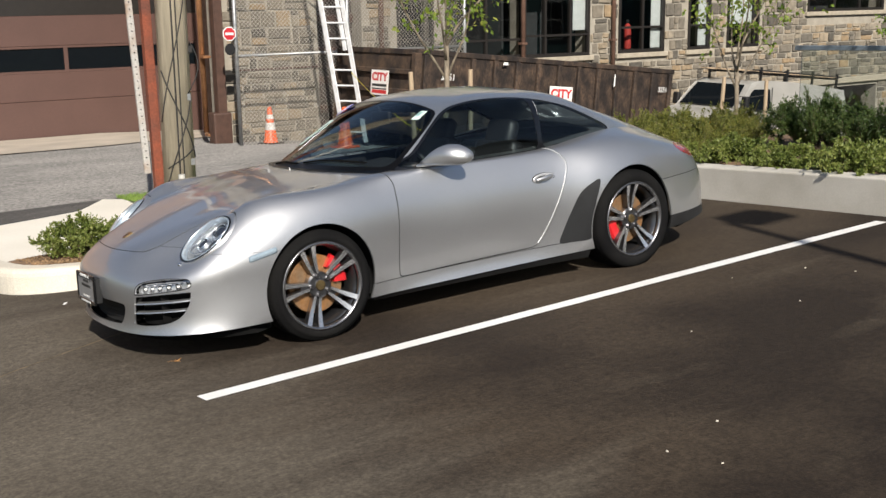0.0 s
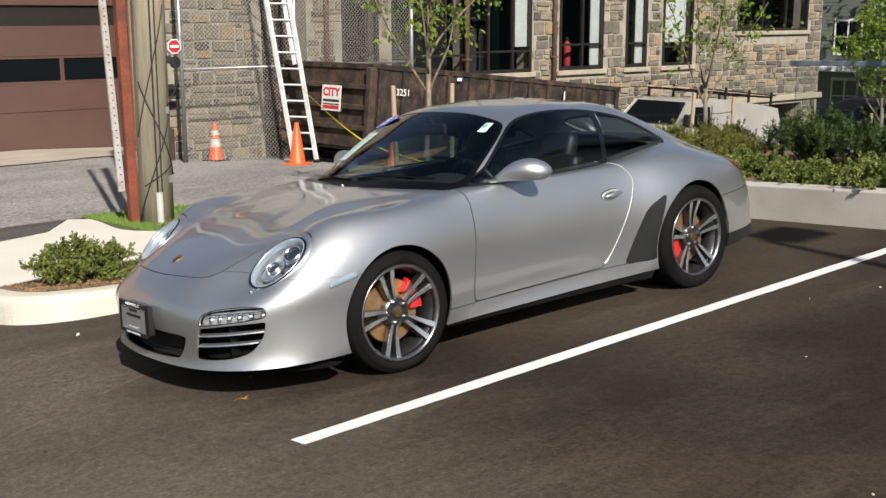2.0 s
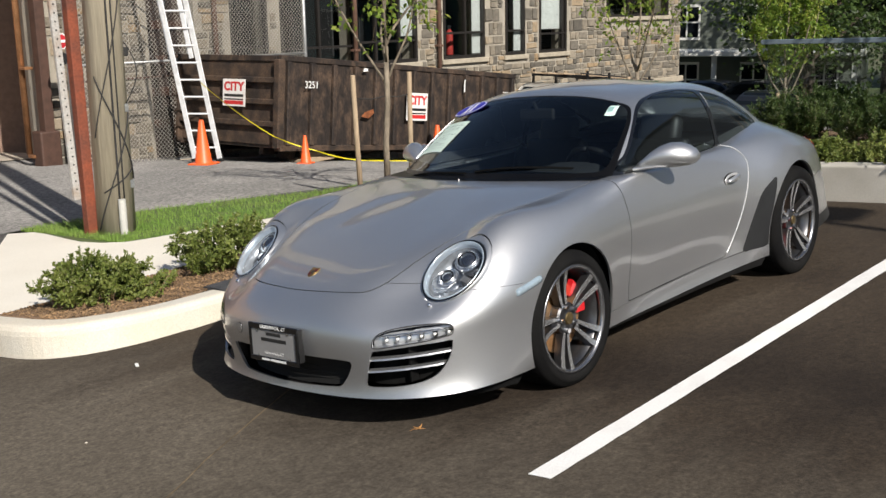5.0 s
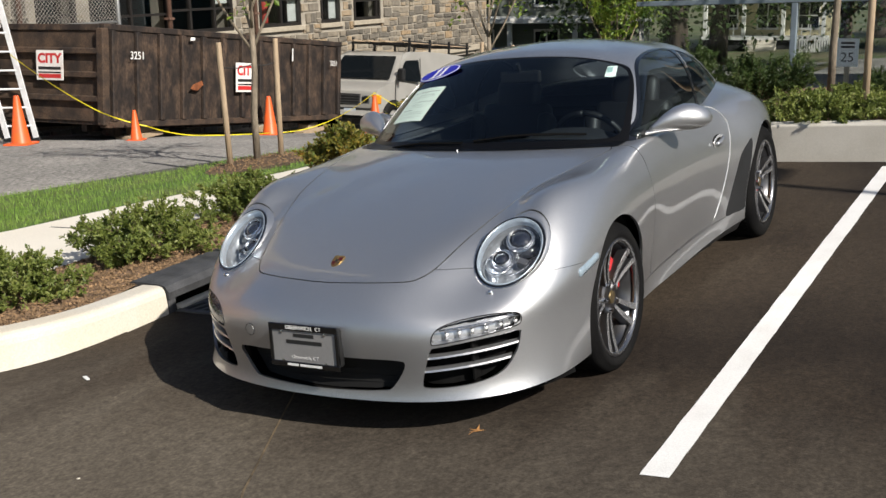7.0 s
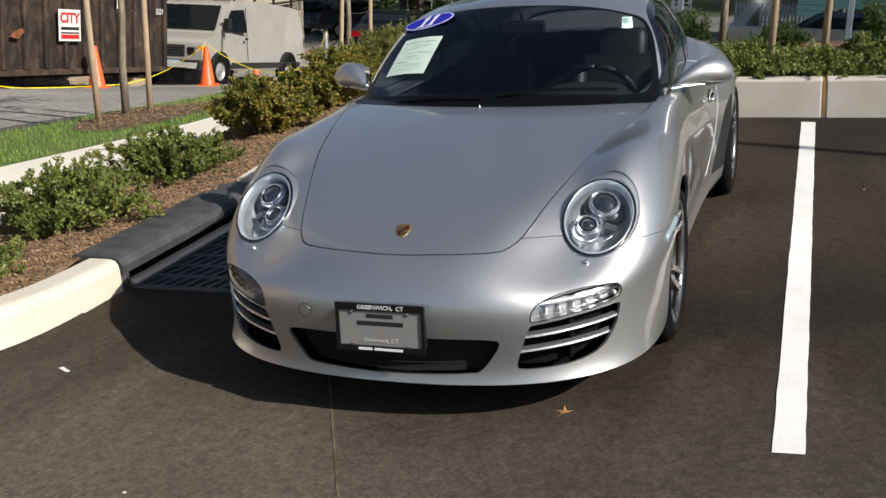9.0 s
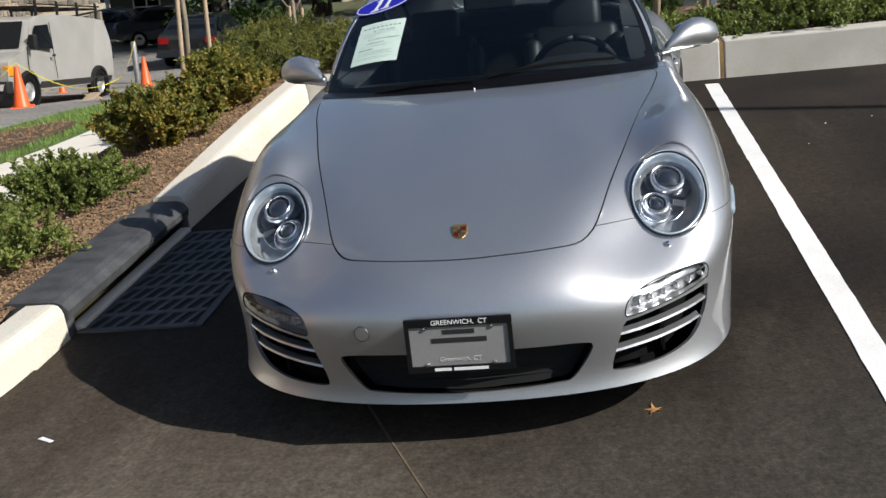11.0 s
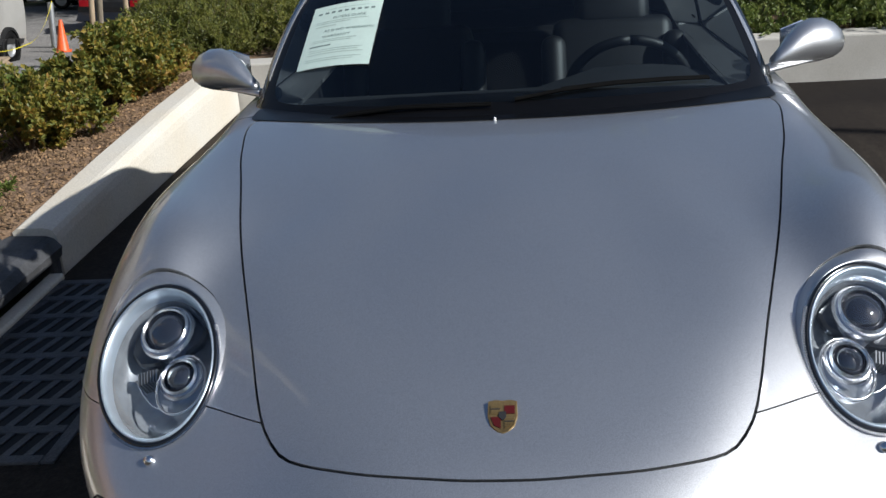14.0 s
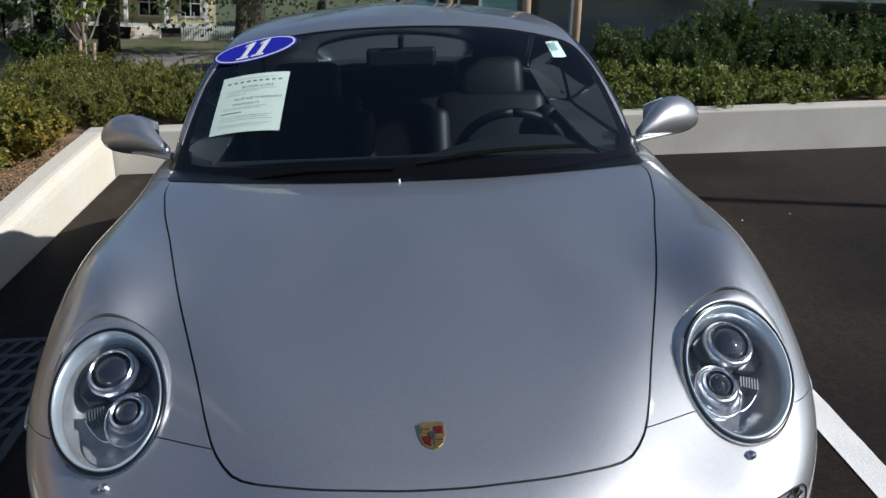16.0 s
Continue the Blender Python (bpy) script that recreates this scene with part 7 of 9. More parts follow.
for k, (x, y) in enumerate(((-19.0, -10.55), (-19.6, -10.75))):
    brd = thing("loose_board", pose(x, y, on_street(x, y) + 0.01, 0, 0, 15 + 20 * k), "loose timber board lying on the street", "timber", "loose boards")
    part("board", boxed((-0.7, -0.12, 0), (0.7, 0.12, 0.05), bevel=0.005), STAKE_WOOD, brd)

# ---- the stone building, fence and garage ----
def stone_mat():
    m, n, l, b = nodes_of("field_stone")
    info, geo, tc = n.new("ShaderNodeObjectInfo"), n.new("ShaderNodeNewGeometry"), n.new("ShaderNodeTexCoord")
    add, fr, ramp = n.new("ShaderNodeMath"), n.new("ShaderNodeMath"), n.new("ShaderNodeValToRGB")
    fr.operation = "FRACT"
    l.new(info.outputs["Random"], add.inputs[0])
    l.new(geo.outputs["Random Per Island"], add.inputs[1])
    l.new(add.outputs[0], fr.inputs[0])
    l.new(fr.outputs[0], ramp.inputs[0])
    e = ramp.color_ramp.elements
    e[0].color, e[1].color = (0.085, 0.076, 0.062, 1), (0.27, 0.235, 0.18, 1)
    for at, col in ((0.20, (0.165, 0.145, 0.115, 1)), (0.40, (0.235, 0.20, 0.15, 1)), (0.58, (0.115, 0.104, 0.086, 1)), (0.76, (0.30, 0.255, 0.19, 1)), (0.90, (0.285, 0.205, 0.12, 1))):
        e.new(at).color = col
    noise_t, mr, hsv, bp = n.new("ShaderNodeTexNoise"), n.new("ShaderNodeMapRange"), n.new("ShaderNodeHueSaturation"), n.new("ShaderNodeBump")
    noise_t.inputs["Scale"].default_value, noise_t.inputs["Detail"].default_value = 9, 6
    l.new(tc.outputs["Object"], noise_t.inputs["Vector"])
    mr.inputs["From Min"].default_value, mr.inputs["From Max"].default_value = 0.25, 0.75
    mr.inputs["To Min"].default_value, mr.inputs["To Max"].default_value = 0.7, 1.3
    l.new(noise_t.outputs[0], mr.inputs[0])
    l.new(mr.outputs[0], hsv.inputs["Value"])
    l.new(ramp.outputs[0], hsv.inputs["Color"])
    l.new(hsv.outputs[0], b.inputs["Base Color"])
    b.inputs["Roughness"].default_value = 0.9
    bp.inputs["Strength"].default_value, bp.inputs["Distance"].default_value = 0.6, 0.02
    l.new(noise_t.outputs[0], bp.inputs["Height"])
    l.new(bp.outputs[0], b.inputs["Normal"])
    return m


STONE = stone_mat()
MORTAR = mat("pale_mortar", (0.36, 0.325, 0.265), 0.95, vary=0.12, scale=3, fine=60, bump=0.3)
FRAME_DARK = mat("bronze_window_frame", (0.022, 0.019, 0.017), 0.4, vary=0.1)
SILL_STONE = mat("sill_stone", (0.40, 0.35, 0.27), 0.85, vary=0.1, bump=0.2)
PANE = glass_mat("window_pane", (0.62, 0.66, 0.67), 0.02, 1.0)
# near-black colour stands in for the lack of light in rooms and recesses
RECESS_SHADE = mat("recess_shade", (0.035, 0.035, 0.036), 0.9, vary=0.2)
BLIND = mat("white_blind", (0.60, 0.62, 0.60), 0.8, vary=0.06, fine=30)
COPPER = mat("copper_pipe", (0.50, 0.25, 0.12), 0.45, 0.6, vary=0.2, scale=4)
BROWN_PAINT = mat("brown_trim", (0.085, 0.045, 0.032), 0.55, vary=0.15)

FACE_Y = -14.0
WINDOWS = [(-11.15, -13.30, 0.60, 3.4), (-13.305, -15.33, 0.58, 3.4), (-16.28, -17.86, 0.58, 3.4), (-18.72, -19.55, 0.58, 3.4), (-20.20, -21.47, 0.58, 3.4), (-23.50, -27.05, 1.46, 3.4), (-9.86, -10.80, 0.2, 3.4), (-7.95, -9.00, -0.95, 3.4), (-24.9, -27.0, -2.9, -0.72)]


def holes_free(x0, x1, z0, z1, holes):
    return all(x1 <= a or x0 >= b or z1 <= c or z0 >= d for a, b, c, d in [(min(h[0], h[1]), max(h[0], h[1]), h[2], h[3]) for h in holes])


def wall_solid(name, x0, x1, z0, z1, holes, y_front, thick, material, label):
    """A wall with openings through it, made of the blocks between them."""
    xs = sorted({x0, x1, *[q for h in holes for q in h[:2] if x0 < q < x1]})
    zs = sorted({z0, z1, *[q for h in holes for q in h[2:] if z0 < q < z1]})
    bm = bmesh.new()
    for a, b in zip(xs, xs[1:]):
        c0 = None
        for c, d in zip(zs, zs[1:]):
            free = holes_free(a + 1e-4, b - 1e-4, c + 1e-4, d - 1e-4, holes)
            if free and c0 is None:
                c0 = c
            if c0 is not None and (not free or d == zs[-1]):
                box(bm, (a, y_front - thick, c0), (b, y_front, d if free else c))
                c0 = None
    return tagged(solid(name, bm, material), label, kind="structure")


stone_wall = wall_solid("wall_south", -27.85, -5.80, -4.0, 7.0, WINDOWS, FACE_Y, 0.5, MORTAR, "old field-stone wall in pale mortar")
# courses of stones, a few centimetres proud
unit = []
for k in range(8):
    rnd = random.Random(40 + k)
    bm = bmesh.new()
    j = lambda a: a + rnd.uniform(-0.07, 0.07)
    back = [bm.verts.new((x, 0, z)) for x, z in ((-0.5, -0.5), (0.5, -0.5), (0.5, 0.5), (-0.5, 0.5))]
    mid = [bm.verts.new((j(x), 0.7, j(z))) for x, z in ((-0.48, -0.46), (0.48, -0.46), (0.48, 0.46), (-0.48, 0.46))]
    top = [bm.verts.new((j(x), 1.0 + rnd.uniform(-0.1, 0.1), j(z))) for x, z in ((-0.45, -0.43), (0.45, -0.43), (0.45, 0.43), (-0.45, 0.43))]
    for a, b in ((back, mid), (mid, top)):
        for q in range(4):
            bm.faces.new((a[q], a[(q + 1) % 4], b[(q + 1) % 4], b[q]))
    bm.faces.new(top)
    bmesh.ops.recalc_face_normals(bm, faces=bm.faces)
    me = bpy.data.meshes.new("stone")
    bm.to_mesh(me)
    bm.free()
    me.materials.append(STONE)
    unit.append(me)


def courses(x0, x1, z0, z1, holes, seed):
    """Rough courses: (x, z, width, height) of every stone."""
    rnd = random.Random(seed)
    out = []
    z = z0
    while z < z1 - 0.08:
        h = min(rnd.choice((0.15, 0.19, 0.23, 0.28, 0.34)), z1 - z)
        x = x1 - rnd.uniform(0, 0.2)
        while x > x0 + 0.1:
            w = rnd.choice((0.16, 0.22, 0.28, 0.35, 0.44, 0.52)) * rnd.uniform(0.85, 1.15)
            a = max(x - w, x0)
            if h > 0.22 and rnd.random() < 0.45:
                cut = h * rnd.uniform(0.3, 0.7)
                cells = [(a, x, z, z + cut), (a, x, z + cut, z + h)]
            else:
                cells = [(a, x, z, z + h)]
            for c in cells:
                if holes_free(*c, holes):
                    out.append(((c[0] + c[1]) / 2, (c[2] + c[3]) / 2, c[1] - c[0] - rnd.uniform(0.012, 0.026), c[3] - c[2] - rnd.uniform(0.012, 0.026)))
                else:
                    for p, q in ((c[0], (c[0] + c[1]) / 2), ((c[0] + c[1]) / 2, c[1])):
                        if holes_free(p, q, c[2], c[3], holes):
                            out.append(((p + q) / 2, (c[2] + c[3]) / 2, q - p - 0.020, c[3] - c[2] - 0.020))
            x = a
        z += h
    return out


def sill_gaps(ws):
    return [(a, b, c - 0.17, d) for a, b, c, d in ws]


STONES = courses(-27.82, -5.85, -2.6, 3.3, sill_gaps(WINDOWS), 3)
STONES.sort(key=lambda s: -s[0])
# window joinery
def window_unit(k, x0, x1, z0, z1, uprights, rails, blinds=()):
    a, b = min(x0, x1), max(x0, x1)
    w = tagged(new(f"window_{k}"), "tall dark-framed window in a stone wall", kind="structure")
    y = FACE_Y - 0.02
    part("window_frame", boxed((a, y - 0.05, z0), (a + 0.07, y + 0.05, z1)), FRAME_DARK, w)
    part("window_frame", boxed((b - 0.07, y - 0.05, z0), (b, y + 0.05, z1)), FRAME_DARK, w)
    part("window_frame", boxed((a + 0.07, y - 0.05, z0), (b - 0.07, y + 0.05, z0 + 0.08)), FRAME_DARK, w)
    part("window_frame", boxed((a + 0.07, y - 0.05, z1 - 0.08), (b - 0.07, y + 0.05, z1)), FRAME_DARK, w)
    for s in uprights:
        x = a + (b - a) * s
        part("mullion", boxed((x - 0.03, y - 0.045, z0 + 0.08), (x + 0.03, y + 0.045, z1 - 0.08)), FRAME_DARK, w)
    for s in rails:
        z = z0 + s
        part("transom", boxed((a + 0.07, y - 0.04, z - 0.025), (b - 0.07, y + 0.04, z + 0.025)), FRAME_DARK, w)
    edges = [a + 0.07, *[a + (b - a) * s for s in uprights], b - 0.07]
    for p, q in zip(edges, edges[1:]):
        glass = raw("pane", [(q, y, z0 + 0.08), (p, y, z0 + 0.08), (p, y, z1 - 0.08), (q, y, z1 - 0.08)], [(0, 1, 2, 3)], PANE, w)
        glass.visible_shadow = False
    part("window_sill", boxed((a - 0.10, FACE_Y - 0.2, z0 - 0.12), (b + 0.10, FACE_Y + 0.09, z0 - 0.002), bevel=0.012), SILL_STONE, w, "pale stone sill")
    # lining coloured near-black so the room reads as unlit
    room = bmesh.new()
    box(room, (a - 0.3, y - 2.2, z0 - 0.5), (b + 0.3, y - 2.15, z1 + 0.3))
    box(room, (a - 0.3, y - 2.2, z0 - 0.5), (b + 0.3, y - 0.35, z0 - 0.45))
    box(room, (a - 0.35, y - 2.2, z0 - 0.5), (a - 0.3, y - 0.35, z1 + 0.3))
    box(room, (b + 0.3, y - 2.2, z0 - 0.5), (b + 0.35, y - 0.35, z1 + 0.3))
    part("room_lining", room, RECESS_SHADE, w)
    for p, q, lo, m_ in blinds:
        part("blind", boxed((a + (b - a) * p, y - 0.085, z0 + lo + 0.1), (a + (b - a) * q, y - 0.07, z1 - 0.1)), m_, w, "pale curtain behind the glass")


RED_THING = mat("red_cloth", (0.45, 0.04, 0.03), 0.7, vary=0.1)
window_unit(1, *WINDOWS[0], (0.5,), (0.42,))
window_unit(2, *WINDOWS[1], (0.30, 0.68), (0.50,), ((0.02, 0.22, 0.5, BLIND),))
window_unit(3, *WINDOWS[2], (0.48,), (0.62,), ((0.03, 0.24, 0.0, BLIND),))
extinguisher = thing("fire_extinguisher", pose(-17.0, FACE_Y - 0.42, 0.66), "red fire extinguisher behind a window", "fire extinguisher")
part("cylinder", lathe([(0.0005, 0.0), (0.085, 0.0), (0.09, 0.02), (0.09, 0.52), (0.06, 0.60), (0.025, 0.63), (0.0005, 0.63)], 20), RED_THING, extinguisher, smooth=True)
part("nozzle", boxed((-0.05, -0.02, 0.63), (0.06, 0.02, 0.72), bevel=0.01), BLACK, extinguisher)
part("shelf", boxed((-0.25, -0.15, -0.08), (0.25, 0.15, 0.0)), FRAME_DARK, extinguisher)
window_unit(4, *WINDOWS[3], (), (0.62,), ((0.05, 0.42, 0.0, BLIND),))
window_unit(5, *WINDOWS[4], (0.14,), (0.50,), ((0.15, 0.90, 0.52, BLIND),))
window_unit(6, *WINDOWS[5], (0.33, 0.66), ())
window_unit(7, *WINDOWS[6], (), (0.9,), ())
# the dark timber bay where the ladder stands, and the undercroft
bay = tagged(new("door_1"), "dark timber doorway in a stone wall", kind="structure")
part("door_leaf", boxed((-8.98, FACE_Y - 0.45, -0.95), (-7.97, FACE_Y - 0.38, 3.4)), mat("dark_timber", (0.05, 0.035, 0.028), 0.8, vary=0.2, bump=0.2), bay)
for z in (-0.35, 0.25, 0.85, 1.5, 2.2):
    part("board", boxed((-8.98, FACE_Y - 0.38, z), (-7.97, FACE_Y - 0.30, z + 0.16), bevel=0.01), BROWN_PAINT, bay)
# undercroft walls carry its shade in their near-black colour
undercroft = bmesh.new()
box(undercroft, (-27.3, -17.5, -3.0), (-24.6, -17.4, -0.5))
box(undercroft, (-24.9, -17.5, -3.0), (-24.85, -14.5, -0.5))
tagged(solid("undercroft", undercroft, RECESS_SHADE), "undercroft behind an opening, its shade painted near-black", kind="structure")
ledge = boxed((-27.98, FACE_Y - 0.1, -0.62), (-21.8, FACE_Y + 0.10, -0.45), bevel=0.012)
tagged(solid("ledge", ledge, SILL_STONE), "pale stone string course", kind="structure")
tagged(solid("wall_east", boxed((-27.85, -34, -4.0), (-27.35, -14.5, 7.0)), MORTAR), "stone end wall of the building", kind="structure")
tagged(solid("wall_north", boxed((-27.35, -34.5, -4.0), (-5.80, -34.0, 7.0)), MORTAR), "back wall of the stone building", kind="structure")
tagged(solid("wall_west", plate([(-5.84, -14.5), (-6.3, -14.5), (-8.6, -19.1), (-8.2, -19.15)], 11.0, pose(0, 0, -4.0)), MORTAR), "stone side wall of the building", kind="structure")
tagged(solid("roof_slab", boxed((-28.1, -34.6, 7.0), (-5.6, -13.7, 7.3), bevel=0.03), BROWN_PAINT), "flat dark roof edge", kind="structure")


def downpipe(x, material, label, z0=-1.2, off=0.10):
    d = thing("downpipe", pose(x, FACE_Y + off, 0), label, "downpipe", "downpipes")
    part("pipe", rodded((0, 0, z0), (0, 0, 6.9), 0.055, n=14), material, d, smooth=True)
    for z in (-0.6, 0.9, 2.4):
        part("clip", boxed((-0.075, -off, z), (0.075, 0.07, z + 0.05), bevel=0.005), material, d)
    return d


downpipe(-16.03, mat("brown_pipe", (0.15, 0.085, 0.06), 0.5, vary=0.15), "brown metal downpipe on a stone wall")
downpipe(-13.22, MATS["brown_pipe"], "brown metal downpipe on a stone wall")
downpipe(-9.42, MATS["brown_pipe"], "brown metal downpipe on a stone pier")
downpipe(-5.55, COPPER, "bright copper downpipe at a building corner", -0.55, -0.25)
corner = thing("corner_post", pose(-5.74, FACE_Y + 0.06, street_z(-5.74, -13.9) - 0.05), "brown painted corner post at the building's edge", "post")
part("shaft", boxed((-0.10, -0.1, 0), (0.08, 0.1, 5.5), bevel=0.01), BROWN_PAINT, corner)
part("boot", boxed((-0.16, -0.14, 0), (0.22, 0.16, 0.65), bevel=0.03, segs=2), BROWN_PAINT, corner)
# chain-link fence with rails
LINK = mat("chain_link_wire", (0.52, 0.49, 0.44), 0.5, 0.4, vary=0.1)


def chain_link(bm_pts, x0, x1, z0, z1, y, pitch, r):
    """Diagonal wires, both ways, clipped to the panel."""
    v, f = bm_pts
    span = z1 - z0
    for way in (1, -1):
        n = int((x1 - x0 + span) / pitch) + 1
        for k in range(n):
            s = x0 - span + k * pitch if way > 0 else x0 + k * pitch
            a = (s, z0) if way > 0 else (s, z0)
            t0, t1 = 0.0, span
            if way > 0:
                t0, t1 = max(0, x0 - s), min(span, x1 - s)
            else:
                t0, t1 = max(0, s - x1), min(span, s - x0)
            if t1 - t0 < 0.02:
                continue
            p, q = (s + way * t0, z0 + t0), (s + way * t1, z0 + t1)
            b = len(v)
            nx, nz = -way * r * 0.7, r * 0.7
            for (px, pz) in (p, q):
                v += [(px - nx, y, pz - nz), (px, y + r * way, pz), (px + nx, y, pz + nz)]
            f += [(b, b + 3, b + 4, b + 1), (b + 1, b + 4, b + 5, b + 2), (b + 2, b + 5, b + 3, b)]


fence = thing("chain_link_fence", Matrix.Identity(4), "tall galvanised chain-link fence before a stone wall", "fence")
net = ([], [])
chain_link(net, -10.9, -5.75, -0.85, 3.3, -13.0, 0.080, 0.0040)
raw("wire_mesh", *net, LINK, fence, "diamond wire mesh", kind="stuff")
for x in (-5.72, -8.1, -10.93):
    part("fence_post", rodded((x, -13.02, street_z(x, -13) - 0.05), (x, -13.02, 3.4), 0.038, n=12), GALV, fence, smooth=True)
for z, a, b in ((0.97, -10.93, -5.72), (-0.80, -8.1, -5.72), (3.3, -10.93, -5.72)):
    part("fence_rail", rodded((a, -13.02, z), (b, -13.02, z), 0.024, n=10), GALV, fence, smooth=True)
part("bottom_beam", boxed((-8.1, -13.10, -0.94), (-5.72, -12.98, -0.80), bevel=0.01), mat("pale_timber", (0.42, 0.36, 0.28), 0.85, vary=0.2, scale=6, stretch=(0.2, 1, 1)), fence, "pale weathered bottom beam")
part("gate_bar", rodded((-8.1, -13.03, 0.70), (-5.72, -13.03, 0.70), 0.02, n=8), BROWN_PAINT, fence, smooth=True)
noentry = thing("no_entry_sign", Matrix.Translation((-5.56, -12.93, 1.38)) @ pose(0, 0, 0, 90, 0, 180), "round red no-entry sign on a fence", "sign")
octo = [(0.135 * math.cos(math.radians(22.5 + 45 * k)), 0.135 * math.sin(math.radians(22.5 + 45 * k))) for k in range(8)]
part("sign_back", plate(octo, 0.006), WHITE_PRINT, noentry)
part("sign_face", plate([(0.86 * a, 0.86 * b) for a, b in octo], 0.004, pose(0, 0, 0.006)), mat("sign_red", (0.55, 0.03, 0.04), 0.4), noentry)
part("white_bar", boxed((-0.08, -0.022, 0.010), (0.08, 0.022, 0.013)), WHITE_PRINT, noentry)
black_sign = thing("round_sign", Matrix.Translation((-5.56, -12.93, 1.10)) @ pose(0, 0, 0, 90, 0, 180), "small round black sign on a fence", "sign")
part("disc", lathe([(0.0005, 0.01), (0.10, 0.01), (0.105, 0.004), (0.105, 0)], 24), BLACK, black_sign)

# garage beyond the apron
GARAGE = mat("garage_door_paint", (0.098, 0.053, 0.043), 0.5, vary=0.06, scale=1.5, fine=30)
GY = -19.2
wall_solid("wall_garage", -8.2, 12, -3, 6, [(-7.55, -1.2, -3, 2.45)], GY, 0.4, mat("garage_wall", (0.30, 0.20, 0.15), 0.9, vary=0.1, bump=0.2), "brown garage front")
gdoor = tagged(new("garage_door_1"), "brown sectional garage door with a strip of dark windows", kind="structure")
zs = [-1.2, -0.15, 0.47, 1.06, 1.72, 2.15, 2.45]
kinds = ["panel", "panel", "glass", "panel", "band", "panel"]
for (a, b), kd in zip(zip(zs, zs[1:]), kinds):
    if kd == "panel":
        part("door_panel", boxed((-7.55, GY - 0.14, a + 0.004), (-1.2, GY - 0.08, b - 0.004), bevel=0.006), GARAGE, gdoor)
    elif kd == "band":
        part("dark_band", boxed((-7.55, GY - 0.20, a), (-1.2, GY - 0.15, b)), FRAME_DARK, gdoor)
    else:
        part("window_rail", boxed((-7.55, GY - 0.14, a), (-1.2, GY - 0.08, a + 0.05)), GARAGE, gdoor)
        part("window_rail", boxed((-7.55, GY - 0.14, b - 0.05), (-1.2, GY - 0.08, b)), GARAGE, gdoor)
        for k in range(5):
            x = -7.55 + 1.56 * k
            part("stile", boxed((x, GY - 0.14, a + 0.05), (x + 0.09, GY - 0.08, b - 0.05)), GARAGE, gdoor)
            part("pane", boxed((x + 0.09, GY - 0.115, a + 0.05), (min(x + 1.56, -1.2), GY - 0.11, b - 0.05)), GLASS_DARK, gdoor)
tagged(solid("garage_back", boxed((-8.2, -30, -3), (12, -29.7, 6)), MATS["garage_wall"]), "back wall of the garage", kind="structure")
tagged(solid("garage_roof", boxed((-8.4, -30, 6.0), (12.2, GY + 0.2, 6.25)), BROWN_PAINT), "flat garage roof", kind="structure")

# glass screen along the top of the rear bed, with a blue-grey rail
FX = -7.2
BLUE_STEEL = mat("blue_grey_steel", (0.22, 0.27, 0.31), 0.5, 0.3, vary=0.1)
screen = thing("glass_screen", Matrix.Identity(4), "clear glass screen with a blue-grey steel rail behind shrubs", "fence")
SCREEN_GLASS = glass_mat("screen_glass", (0.90, 0.93, 0.93), 0.0, 0.9)


def rail_z(y):
    return 1.40 + 0.022 * y


posts = [-1.62, -0.02, 1.6, 3.2, 4.8, 6.4, 8.0, 9.6, 11.2]
for y in posts[1:]:
    part("post", boxed((FX - 0.03, y - 0.03, 0.2), (FX + 0.03, y + 0.03, rail_z(y) - 0.03), bevel=0.006), BLUE_STEEL, screen)
for a, b in zip(posts, posts[1:]):
    bm = boxed((FX - 0.004, a + 0.035, 0.0), (FX + 0.004, b - 0.035, 1.0))
    for q in bm.verts:
        q.co.z = 0.55 + 0.05 * q.co.y if q.co.z < 0.5 else rail_z(q.co.y) - 0.03
    part("pane", bm, SCREEN_GLASS, screen).visible_shadow = False
rail = boxed((FX - 0.03, -1.66, -0.028), (FX + 0.03, 11.3, 0.022), bevel=0.005)
for q in rail.verts:
    q.co.z += rail_z(q.co.y)
part("top_rail", rail, BLUE_STEEL, screen)


# ---- far houses, walls, parked cars ----
def siding(name, colour):
    return mat(name, colour, 0.8, vary=0.06, scale=0.8, fine=12)


WHITE_TRIM = mat("white_trim", (0.75, 0.74, 0.70), 0.6, vary=0.05)
ROOF_GREY = mat("roof_shingle", (0.10, 0.095, 0.09), 0.9, vary=0.2, scale=3, fine=30, bump=0.3)


